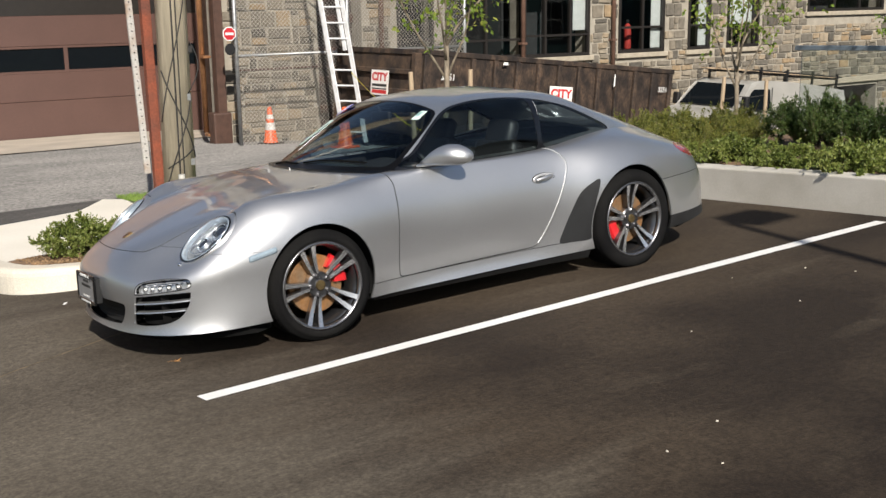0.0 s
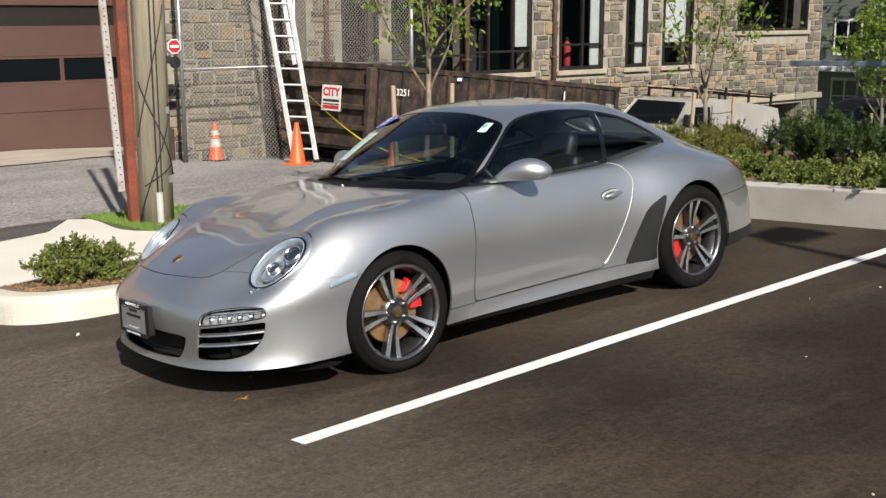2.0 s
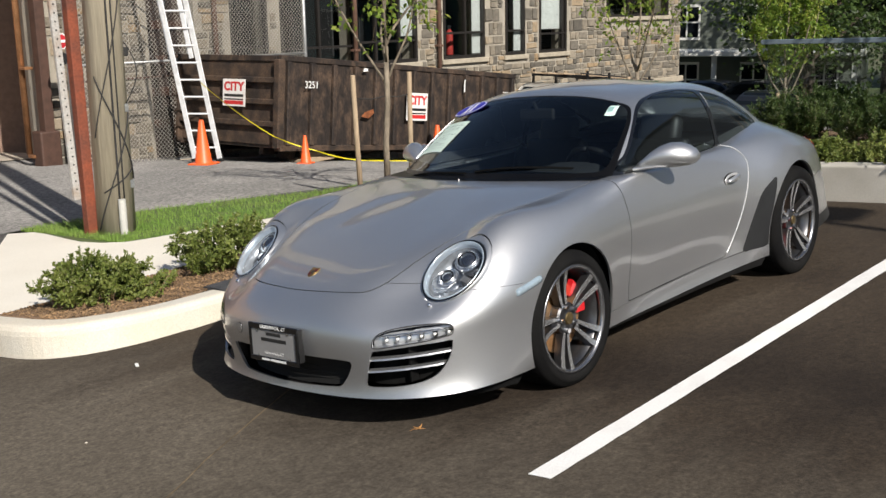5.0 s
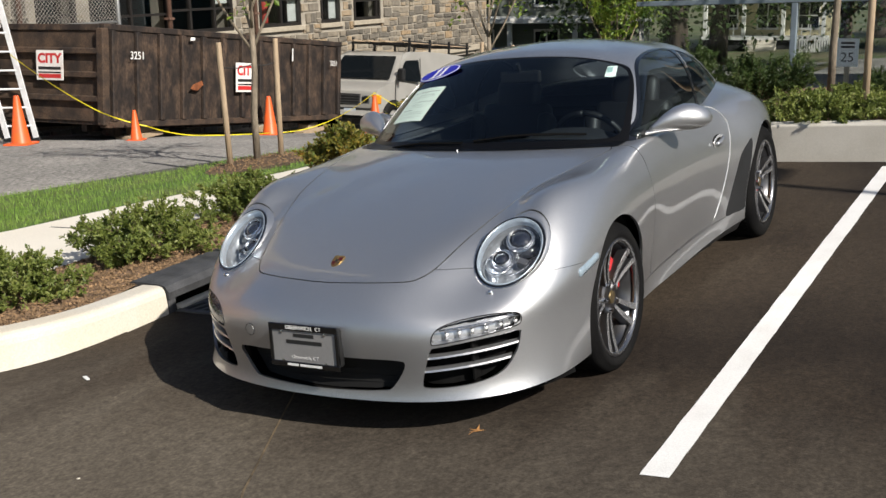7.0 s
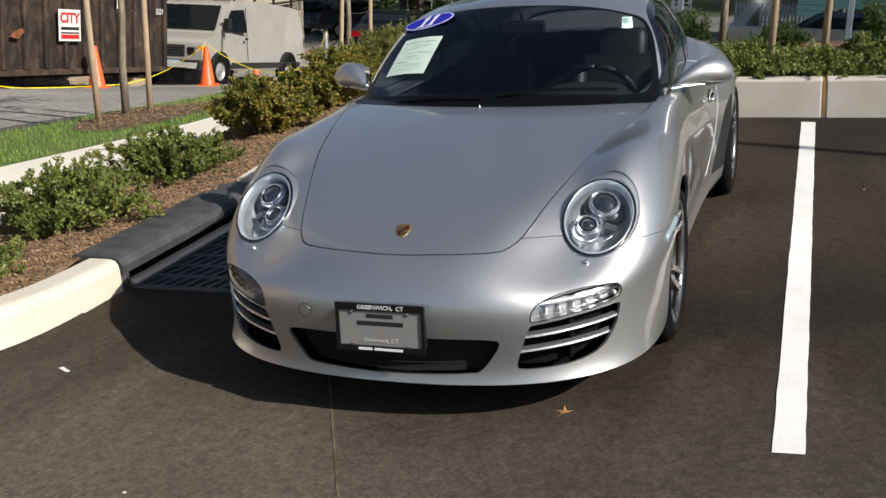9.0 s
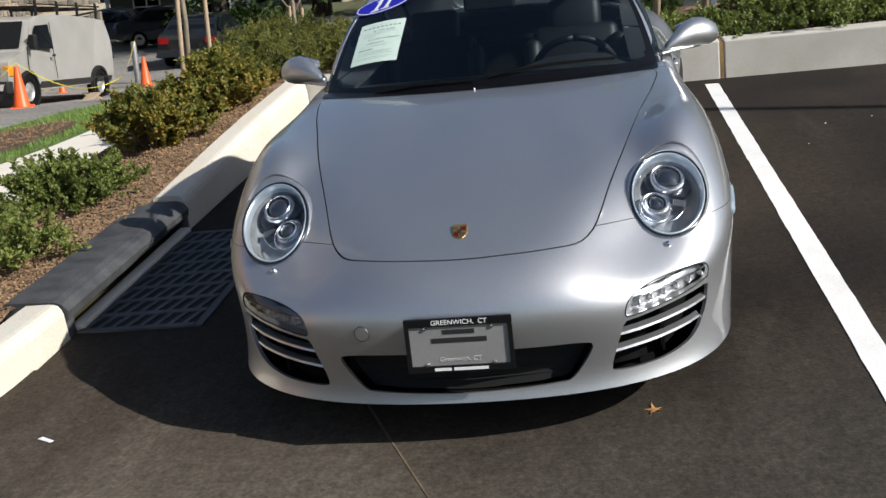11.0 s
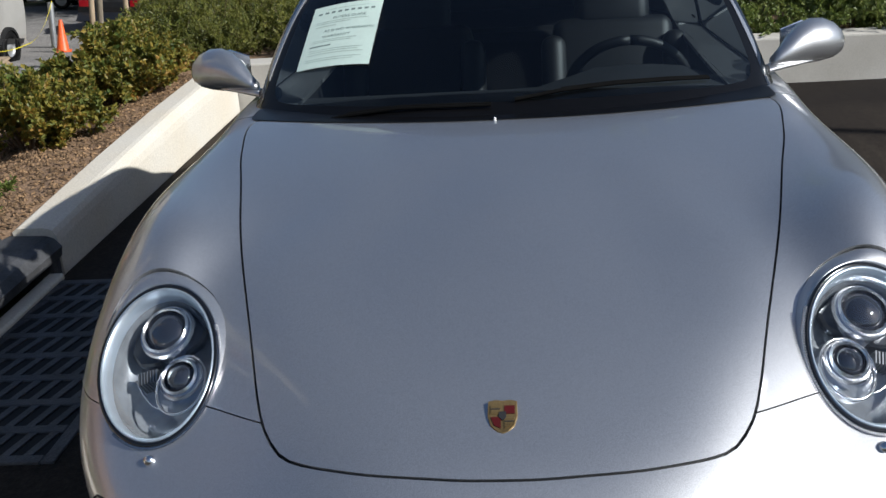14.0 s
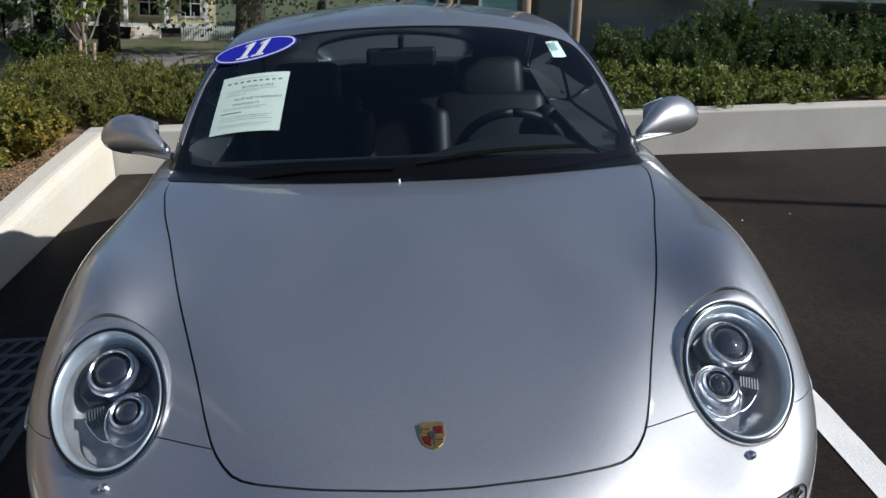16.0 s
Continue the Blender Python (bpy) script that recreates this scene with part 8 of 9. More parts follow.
def house(x, y, z, yaw, w, d, h, wall_m, porch, label, boards=True, roof_h=2.6):
    """A gabled timber house; local +x faces the lot. Walls, boards, windows, roof, porch."""
    hs = thing("house", pose(x, y, z, 0, 0, yaw), label, "house", "far houses")
    part("wall", boxed((-d, -w / 2, 0), (0, w / 2, h)), wall_m, hs)
    if boards:
        bm = bmesh.new()
        for k in range(int(h / 0.16)):
            box(bm, (0.0, -w / 2 - 0.01, 0.16 * k), (0.022, w / 2 + 0.01, 0.16 * k + 0.145))
        tagged(part("cladding", bm, wall_m, hs), kind="stuff")
    roof = bmesh.new()
    pts = [(-w / 2 - 0.4, h - 0.15), (0, h + roof_h), (w / 2 + 0.4, h - 0.15), (w / 2 + 0.4, h + 0.02), (0, h + roof_h + 0.2), (-w / 2 - 0.4, h + 0.02)]
    a = [roof.verts.new((0.5, p, q)) for p, q in pts]
    b = [roof.verts.new((-d - 0.4, p, q)) for p, q in pts]
    for k in range(6):
        roof.faces.new((a[k], a[(k + 1) % 6], b[(k + 1) % 6], b[k]))
    for c in (a, b):
        roof.faces.new((c[0], c[1], c[4], c[5]))
        roof.faces.new((c[1], c[2], c[3], c[4]))
    part("roof", roof, ROOF_GREY, hs)
    gable = bmesh.new()
    g0 = [gable.verts.new(p) for p in ((0.01, -w / 2, h), (0.01, w / 2, h), (0.01, 0, h + roof_h))]
    gable.faces.new(g0)
    ext = bmesh.ops.extrude_face_region(gable, geom=gable.faces[:])["geom"]
    bmesh.ops.translate(gable, vec=(-0.1, 0, 0), verts=[q for q in ext if isinstance(q, bmesh.types.BMVert)])
    part("gable", gable, wall_m, hs)
    for row, zz in enumerate((0.9, 3.6)):
        if zz + 1.4 > h:
            continue
        for k in range(3):
            yy = -w / 2 + w * (k + 0.5) / 3
            win = new("window")
            win.parent = hs
            part("frame", boxed((0.02, yy - 0.62, zz - 0.08), (0.09, yy + 0.62, zz + 1.58)), WHITE_TRIM, win)
            for s in (-1, 1):
                part("pane", boxed((0.08, yy + s * 0.29 - 0.25, zz + 0.04), (0.10, yy + s * 0.29 + 0.25, zz + 1.46)), GLASS_DARK, win)
            part("rail", boxed((0.09, yy - 0.55, zz + 0.72), (0.115, yy + 0.55, zz + 0.78)), WHITE_TRIM, win)
    if porch:
        part("porch_floor", boxed((0, -w / 2, 0.35), (2.2, w / 2, 0.5)), WHITE_TRIM, hs)
        # base takes the near-black in place of shade under the porch
        part("porch_base", boxed((0.1, -w / 2 + 0.1, -0.4), (2.0, w / 2 - 0.1, 0.35)), RECESS_SHADE, hs)
        part("porch_roof", boxed((0, -w / 2 - 0.2, 2.85), (2.5, w / 2 + 0.2, 3.1), bevel=0.03), WHITE_TRIM, hs)
        for k in range(4):
            yy = -w / 2 + 0.2 + (w - 0.4) * k / 3
            part("porch_post", boxed((1.95, yy - 0.11, 0.5), (2.17, yy + 0.11, 2.85), bevel=0.015), WHITE_TRIM, hs)
        for k in range(3):
            part("step", boxed((2.2 + 0.3 * k, -0.8, -0.4), (2.5 + 0.3 * k, 0.8, 0.35 - 0.17 * k)), CONCRETE, hs)
        for k in range(14):
            yy = -w / 2 + 0.4 + k * (w - 0.8) / 13
            if abs(yy) > 1:
                part("baluster", boxed((2.03, yy - 0.02, 0.5), (2.07, yy + 0.02, 1.25)), WHITE_TRIM, hs)
    return hs


# siding darkened to stand in for the tree shade over this house
house(-45.0, -19.5, -3.4, 18, 9.5, 9, 6.2, siding("shaded_green_siding", (0.11, 0.125, 0.105)), True, "grey-green two-storey house with a white porch")
house(-63.0, -13.2, -2.65, 6, 7.0, 8, 5.8, siding("cream_siding", (0.62, 0.55, 0.34)), True, "cream timber house with a deep white porch")
house(-27.5, 4.6, -0.6, -8, 7.5, 8, 5.2, siding("teal_siding", (0.10, 0.26, 0.26)), False, "teal clapboard house behind planting")
house(-52.0, 6.5, -2.0, -5, 9, 9, 6.0, siding("pale_grey_siding", (0.45, 0.46, 0.44)), True, "pale grey timber house among trees")
house(-44.0, 20.0, -1.0, -25, 10, 9, 6.0, MATS["cream_siding"], False, "cream timber house far behind trees")
annex = thing("commercial_building", pose(-14.6, 8.9, -0.9), "blue-grey rendered building in shade behind shrubs", "building")
SLATE = mat("blue_grey_render", (0.17, 0.20, 0.235), 0.75, vary=0.08, scale=1.0, fine=25)
part("wall", boxed((-9, -5.2, 0), (0, 9, 3.2)), SLATE, annex)
part("upper_wall", boxed((-9, -5.6, 2.1), (0.55, 9, 6.5), bevel=0.02), mat("dark_slate_render", (0.11, 0.135, 0.16), 0.7, vary=0.08), annex, "darker overhanging upper wall")
part("roof", boxed((-9.2, -5.8, 6.5), (0.8, 9.2, 6.7)), ROOF_GREY, annex)
for k in range(3):
    w = new("window")
    w.parent = annex
    part("frame", boxed((0.0, -2.0 + 3.2 * k, 0.9), (0.06, -0.2 + 3.2 * k, 2.0)), FRAME_DARK, w)
    part("pane", boxed((0.05, -1.93 + 3.2 * k, 0.97), (0.07, -0.27 + 3.2 * k, 1.93)), GLASS_DARK, w)
tagged(solid("wall_low", boxed((-15.9, -0.1, -1.6), (-15.6, 3.5, 0.04), bevel=0.012), CONCRETE_WALL), "low concrete retaining wall behind the planting", kind="structure")
tagged(solid("wall_return", boxed((-22, -0.1, -1.8), (-15.9, 0.15, 0.04)), CONCRETE_WALL), "low concrete retaining wall along a ramp", kind="structure")


def picket_fence(x, y, z, yaw, n, label):
    pf = thing("picket_fence", pose(x, y, z, 0, 0, yaw), label, "fence", "picket fences")
    for zz in (0.25, 0.75):
        part("rail", boxed((-0.03, 0, zz), (0.0, n * 0.13, zz + 0.07)), WHITE_TRIM, pf)
    for k in range(n):
        part("picket", plate([(-0.045, 0), (0.045, 0), (0.045, 0.88), (0, 0.98), (-0.045, 0.88)], 0.02, pose(0.0, 0.065 + 0.13 * k, 0, 90, 0, 90)), WHITE_TRIM, pf)


picket_fence(-57.0, -10.4, -2.82, 0, 22, "white picket fence before a cream house")
picket_fence(-37.5, -1.4, -1.8, -3, 26, "white picket fence among far shrubs")


def parked_car(x, y, yaw, paint, label):
    z = ground_z(x, y) if x > -60 else -4
    c = thing("parked_car", pose(x, y, z + 0.01, 0, 0, yaw), label, "car", "parked cars")
    prof = [(2.15, 0.35), (2.2, 0.6), (2.05, 0.80), (1.0, 0.95), (0.35, 1.38), (-0.2, 1.47), (-1.1, 1.45), (-1.75, 1.08), (-2.15, 0.98), (-2.25, 0.6), (-2.2, 0.33)]
    line = outline(prof, n=3)
    bm = bmesh.new()
    rows = [[bm.verts.new((px, s * (0.88 - 0.22 * max(0, (pz - 0.9) / 0.55)), pz)) for px, pz in line] for s in (-1, 1)]
    for j in range(len(line)):
        bm.faces.new((rows[0][j], rows[0][(j + 1) % len(line)], rows[1][(j + 1) % len(line)], rows[1][j]))
    bm.faces.new(rows[0][::-1])
    bm.faces.new(rows[1])
    part("car_body", bm, paint, c)
    for s in (-1, 1):
        win = bmesh.new()
        vs = [win.verts.new((px, s * (0.89 - 0.22 * max(0, (pz - 0.9) / 0.55)), pz)) for px, pz in ((0.85, 1.0), (0.30, 1.33), (-0.15, 1.40), (-1.05, 1.38), (-1.55, 1.10), (-1.5, 1.0))]
        win.faces.new(vs)
        ext = bmesh.ops.extrude_face_region(win, geom=win.faces[:])["geom"]
        bmesh.ops.translate(win, vec=(0, -s * 0.02, 0), verts=[q for q in ext if isinstance(q, bmesh.types.BMVert)])
        part("side_window", win, GLASS_DARK, c)
        for px in (1.35, -1.4):
            wh = new("wheel")
            wh.parent, wh.matrix_basis = c, Matrix.Translation((px, s * 0.80, 0.32)) @ pose(0, 0, 0, -90 * s)
            part("tyre", lathe([(0.20, 0.09), (0.30, 0.10), (0.32, 0.07), (0.32, -0.08), (0.22, -0.09)], 24), RUBBER, wh, smooth=True)
            part("rim", lathe([(0.20, 0.09), (0.0005, 0.07)], 20), SATIN, wh)
        part("tail_lamp", boxed((-2.26, min(s * 0.55, s * 0.84), 0.75), (-2.12, max(s * 0.55, s * 0.84), 0.92)), TAIL_RED, c)
        part("headlamp", boxed((2.0, min(s * 0.5, s * 0.82), 0.62), (2.19, max(s * 0.5, s * 0.82), 0.76)), LED, c)
    for pts in (((0.98, 0.975), (0.38, 1.375)), ((-1.70, 1.11), (-1.15, 1.44))):
        (ax, az), (bx, bz) = pts
        up_v = 0.012
        win = bmesh.new()
        vs = [win.verts.new(p) for p in ((ax + 0.01, -0.72, az + up_v), (ax + 0.01, 0.72, az + up_v), (bx + 0.01, 0.60, bz + up_v), (bx + 0.01, -0.60, bz + up_v))]
        win.faces.new(vs)
        ext = bmesh.ops.extrude_face_region(win, geom=win.faces[:])["geom"]
        bmesh.ops.translate(win, vec=(0, 0, -0.02), verts=[q for q in ext if isinstance(q, bmesh.types.BMVert)])
        part("screen", win, GLASS_DARK, c)


parked_car(-37.5, -15.2, 95, mat("dark_car_paint", (0.03, 0.035, 0.045), 0.3, 0.3, coat=0.8), "dark grey saloon parked far down the street")
parked_car(-40.0, -18.6, 90, mat("blue_car_paint", (0.04, 0.06, 0.11), 0.3, 0.3, coat=0.8), "dark blue saloon parked far down the street")
parked_car(-29.5, -11.4, 184, mat("black_car_paint", (0.015, 0.016, 0.018), 0.3, 0.3, coat=0.8), "black saloon parked beyond tall shrubs")
parked_car(-21.0, 2.6, 85, MATS["blue_car_paint"], "dark blue saloon parked behind a low wall")
speed = thing("speed_limit_sign", pose(-16.8, -1.05, street_z(-16.8, -1.05)), "white speed limit sign on a brown post", "sign")
part("post", boxed((-0.04, -0.04, 0), (0.04, 0.04, 1.75)), POLE_WOOD, speed)
part("board", boxed((0.04, -0.19, 1.2), (0.05, 0.19, 1.7)), WHITE_PRINT, speed)
lettering("digits", "25", 0.24, BLACK_PRINT, speed, Matrix(((0, 0, 1, 0.051), (1, 0, 0, 0), (0, 1, 0, 1.36), (0, 0, 0, 1))), 0.002)
part("print_bar", boxed((0.05, -0.12, 1.60), (0.053, 0.12, 1.64)), BLACK_PRINT, speed)
part("print_bar", boxed((0.05, -0.12, 1.53), (0.053, 0.12, 1.57)), BLACK_PRINT, speed)


# ---- plants ----
def leaf_mat(name, colours, rough=0.5, through_light=0.35, scale=3.0):
    """Foliage: each leaf takes its own tone; some light passes through the blade."""
    m, n, l, b = nodes_of(name)
    geo = n.new("ShaderNodeNewGeometry")
    tc = n.new("ShaderNodeTexCoord")
    noise = n.new("ShaderNodeTexNoise")
    noise.inputs["Scale"].default_value = scale
    l.new(tc.outputs["Object"], noise.inputs["Vector"])
    add = n.new("ShaderNodeMath")
    add.operation = "MULTIPLY_ADD"
    add.inputs[1].default_value = 0.65
    l.new(geo.outputs["Random Per Island"], add.inputs[0])
    half = n.new("ShaderNodeMath")
    half.operation = "MULTIPLY_ADD"
    half.inputs[1].default_value, half.inputs[2].default_value = 0.9, -0.27
    l.new(noise.outputs[0], half.inputs[0])
    l.new(half.outputs[0], add.inputs[2])
    ramp = n.new("ShaderNodeValToRGB")
    for k, c in enumerate(colours):
        e = ramp.color_ramp.elements[k] if k < 2 else ramp.color_ramp.elements.new(1)
        e.position = k / (len(colours) - 1)
        e.color = (*c, 1)
    l.new(add.outputs[0], ramp.inputs[0])
    l.new(ramp.outputs[0], b.inputs["Base Color"])
    b.inputs["Roughness"].default_value = rough
    tl = n.new("ShaderNodeBsdfTranslucent")
    l.new(ramp.outputs[0], tl.inputs[0])
    mx = n.new("ShaderNodeMixShader")
    mx.inputs[0].default_value = through_light
    l.new(b.outputs[0], mx.inputs[1])
    l.new(tl.outputs[0], mx.inputs[2])
    l.new(mx.outputs[0], n["Material Output"].inputs[0])
    return m


HOLLY = leaf_mat("small_leaf_green", [(0.055, 0.082, 0.016), (0.125, 0.168, 0.031), (0.205, 0.245, 0.055), (0.29, 0.305, 0.085)])
AZALEA = leaf_mat("azalea_leaf", [(0.05, 0.085, 0.015), (0.13, 0.16, 0.03), (0.22, 0.205, 0.035), (0.30, 0.225, 0.035), (0.31, 0.13, 0.025)])
YEW = leaf_mat("yew_needle", [(0.022, 0.05, 0.013), (0.05, 0.09, 0.02), (0.085, 0.13, 0.03), (0.14, 0.17, 0.045)])
FEATHER = leaf_mat("feathery_leaf", [(0.040, 0.055, 0.013), (0.12, 0.140, 0.025), (0.21, 0.215, 0.04), (0.29, 0.265, 0.06)])
STREET_LEAF = leaf_mat("young_tree_leaf", [(0.09, 0.16, 0.02), (0.16, 0.26, 0.03), (0.25, 0.33, 0.05), (0.36, 0.36, 0.07)], through_light=0.5)
WOODS = leaf_mat("wood_leaf", [(0.018, 0.035, 0.010), (0.035, 0.065, 0.015), (0.06, 0.10, 0.02), (0.09, 0.135, 0.03)])
TWIG = mat("twig_bark", (0.16, 0.115, 0.075), 0.9, vary=0.25, scale=20, fine=90, bump=0.3)
YOUNG_BARK = mat("young_bark", (0.25, 0.205, 0.15), 0.9, vary=0.25, scale=14, fine=70, bump=0.5, stretch=(1, 1, 0.3))
OLD_BARK = mat("old_bark", (0.085, 0.065, 0.048), 0.95, vary=0.35, scale=5, fine=24, bump=1.0, stretch=(1, 1, 0.25))


def curve_points(a, way, length, n, rnd, wander=0.12, lift=0.0):
    """A bending stem from a, n steps along way."""
    p, d = np.array(a, float), np.array(way, float) / np.linalg.norm(way)
    out = [p.copy()]
    for _ in range(n):
        d = d + rnd.normal(0, wander, 3) + np.array((0, 0, lift))
        d /= np.linalg.norm(d)
        p = p + d * length / n
        out.append(p.copy())
    return out


def leaves_on(spots, ways, size, slim, rnd, fold=0.25):
    """Folded four-point leaves at spots, pointing along ways."""
    spots, ways = np.array(spots), np.array(ways)
    k = len(spots)
    ways = ways / np.linalg.norm(ways, axis=1)[:, None]
    side = np.cross(ways, rnd.normal(0, 1, (k, 3)) + np.array((0, 0, 1.2)))
    side /= np.linalg.norm(side, axis=1)[:, None] + 1e-9
    up = np.cross(side, ways)
    s = (size * rnd.uniform(0.6, 1.25, k))[:, None]
    v = np.empty((k, 4, 3))
    v[:, 0] = spots
    v[:, 1] = spots + ways * s * 0.5 + side * s * slim + up * s * fold * 0.4
    v[:, 2] = spots + ways * s
    v[:, 3] = spots + ways * s * 0.5 - side * s * slim + up * s * fold * 0.4
    idx = np.arange(k) * 4
    faces = [t for i in idx.tolist() for t in ((i, i + 1, i + 2), (i, i + 2, i + 3))]
    return v.reshape(-1, 3), faces


def stems_mesh(name, lines, r, material, parent):
    verts, faces = [], []
    for line, rad in lines:
        n = len(line)
        base = len(verts)
        for k, p in enumerate(line):
            w = rad * (1 - 0.75 * k / (n - 1))
            for j in range(4):
                a = 1.5708 * j
                verts.append((p[0] + w * math.cos(a), p[1] + w * math.sin(a), p[2]))
        for k in range(n - 1):
            for j in range(4):
                faces.append((base + 4 * k + j, base + 4 * k + (j + 1) % 4, base + 4 * k + 4 + (j + 1) % 4, base + 4 * k + 4 + j))
    return tagged(raw(name, verts, faces, material, parent), kind="stuff")


def shrub(name, seed, radius, height, stems, per_stem, size, slim, material, label, group, up=0.6, side_shoots=3, lift=0.02, wander=0.10, splay=1.0, shoot=1.0):
    """A bush: stems rising from one foot, side shoots, leaves all along them."""
    rnd = np.random.RandomState(seed)
    root = thing(name, Matrix(), label, "shrub", group)
    lines, spots, ways = [], [], []
    for k in range(stems):
        a = rnd.uniform(0, 2 * math.pi)
        reach = math.sqrt(rnd.uniform(0.02, 1))
        tip = np.array((radius * reach * math.cos(a), radius * reach * math.sin(a), height * (1 - 0.62 * reach**2) * rnd.uniform(0.75, 1.08)))
        foot = np.array((0.2 * tip[0] * splay, 0.2 * tip[1] * splay, -0.03))
        n = 7
        line = []
        sway = rnd.normal(0, wander * radius, 3)
        for j in range(n + 1):
            s = j / n
            bulge = math.sin(math.pi * s)
            line.append(foot + (tip - foot) * np.array((s, s, s**0.8)) + sway * bulge)
        lines.append((line, 0.004 + 0.004 * height))
        shoots = [line]
        for _ in range(side_shoots):
            j = rnd.randint(2, n)
            d = (line[j] - line[j - 1]) + rnd.normal(0, 0.06, 3) * radius * 3
            d = d / np.linalg.norm(d) + rnd.normal(0, 0.5, 3) + np.array((0, 0, up))
            sub = curve_points(line[j], d, rnd.uniform(0.14, 0.34) * (radius + height) * 0.4 * shoot, 4, rnd, 0.15, lift)
            lines.append((sub, 0.003))
            shoots.append(sub)
        for sh in shoots:
            m = len(sh) - 1
            count = per_stem if sh is line else int(per_stem * 0.55)
            for _ in range(count):
                s = m * rnd.uniform(0.25 if sh is line else 0.0, 1.0)
                j = min(int(s), m - 1)
                p = sh[j] + (sh[j + 1] - sh[j]) * (s - j)
                if p[2] < 0.0:
                    continue
                d = (sh[j + 1] - sh[j])
                d = d / np.linalg.norm(d) * rnd.uniform(0.2, 1.1) + rnd.normal(0, 0.55, 3)
                spots.append(p + rnd.normal(0, 0.006, 3))
                ways.append(d)
    stems_mesh("branching", lines, 0.004, TWIG, root)
    v, f = leaves_on(spots, ways, size, slim, rnd)
    tagged(raw("foliage", v.tolist(), f, material, root), kind="stuff")
    return root


def plant_row(bases, spots, height_at, seed):
    """Puts the first use of each base itself in place and copies after it."""
    rnd = random.Random(seed)
    used = set()
    for k, (x, y, s) in enumerate(spots):
        b = bases[k % len(bases)]
        m = Matrix.Translation((x, y, height_at(x, y))) @ Matrix.Rotation(rnd.uniform(0, 6.28), 4, "Z") @ Matrix.Diagonal((s, s, s * rnd.uniform(0.9, 1.1), 1))
        if b.name in used:
            copy_thing(b, m)
        else:
            b.matrix_world = m
            used.add(b.name)


KERB_LABEL = "low small-leaved green shrub in the bark bed behind the kerb"
kerb_shrubs = [shrub("shrub", 21 + k, 0.54, 0.31, 72, 74, 0.029, 0.27, HOLLY, KERB_LABEL, "kerb bed shrubs", side_shoots=4) for k in range(2)]
plant_row(kerb_shrubs, [(0.22, -2.72, 0.92), (-0.8, -2.7, 1.0), (-1.92, -2.74, 1.08)], bed_z, 3)
azaleas = [shrub("azalea", 31 + k, 0.42, 0.44, 62, 76, 0.032, 0.30, AZALEA, "azalea turning from green to yellow and red", "azaleas in the bed", side_shoots=5, lift=0.05) for k in range(2)]
plant_row(azaleas, [(-3.12, -2.62, 1.05), (-4.0, -2.48, 1.12), (-4.62, -2.55, 0.95)], bed_z, 4)
feathers = [shrub("feathery_shrub", 41 + k, 0.58, 0.33, 60, 84, 0.034, 0.17, FEATHER, "tall feathery yellow-green shrub with upright shoots", "feathery shrubs", up=0.9, side_shoots=5, lift=0.06, shoot=1.6) for k in range(2)]
plant_row(feathers, [(-5.65, -2.55, 0.95), (-6.5, -2.75, 0.85), (-5.7, -1.7, 0.85), (-6.6, -1.9, 0.8), (-7.5, -2.7, 0.85), (-8.4, -2.6, 0.8), (-5.30, -2.15, 0.72), (-5.28, -1.5, 0.66)], rear_bed_z, 5)
LOW_LABEL = "dense low green shrub behind the planter wall"
lows = [shrub("shrub", 51 + k, 0.56, 0.16, 62, 66, 0.030, 0.27, HOLLY, LOW_LABEL, "low shrubs behind the planter wall", side_shoots=4) for k in range(2)]
plant_row(lows, [(-5.30 + 0.07 * math.sin(7 * k), -0.85 + 0.74 * k, 1.05 + 0.10 * math.sin(5 * k)) for k in range(19)] + [(-6.1, 0.8 + 1.3 * k, 1.0) for k in range(8)], rear_bed_z, 6)
yews = [shrub("yew", 61 + k, 0.55, 0.46, 40, 105, 0.040, 0.13, YEW, "dark green yew with spiky upright shoots", "yews in the rear bed", up=1.2, side_shoots=6, lift=0.08, shoot=1.7) for k in range(2)]
plant_row(yews, [(-6.5, -0.9, 1.05), (-6.45, -0.1, 1.0), (-6.5, 1.0, 0.55), (-6.5, 2.1, 1.0)] + [(-6.45 + 0.06 * math.sin(4 * k), 2.9 + 0.85 * k, 1.22 + 0.08 * math.sin(9 * k)) for k in range(10)] + [(-5.95 + 0.05 * math.sin(3 * k), 2.4 + 1.05 * k, 0.85 + 0.08 * math.sin(5 * k)) for k in range(8)], rear_bed_z, 7)


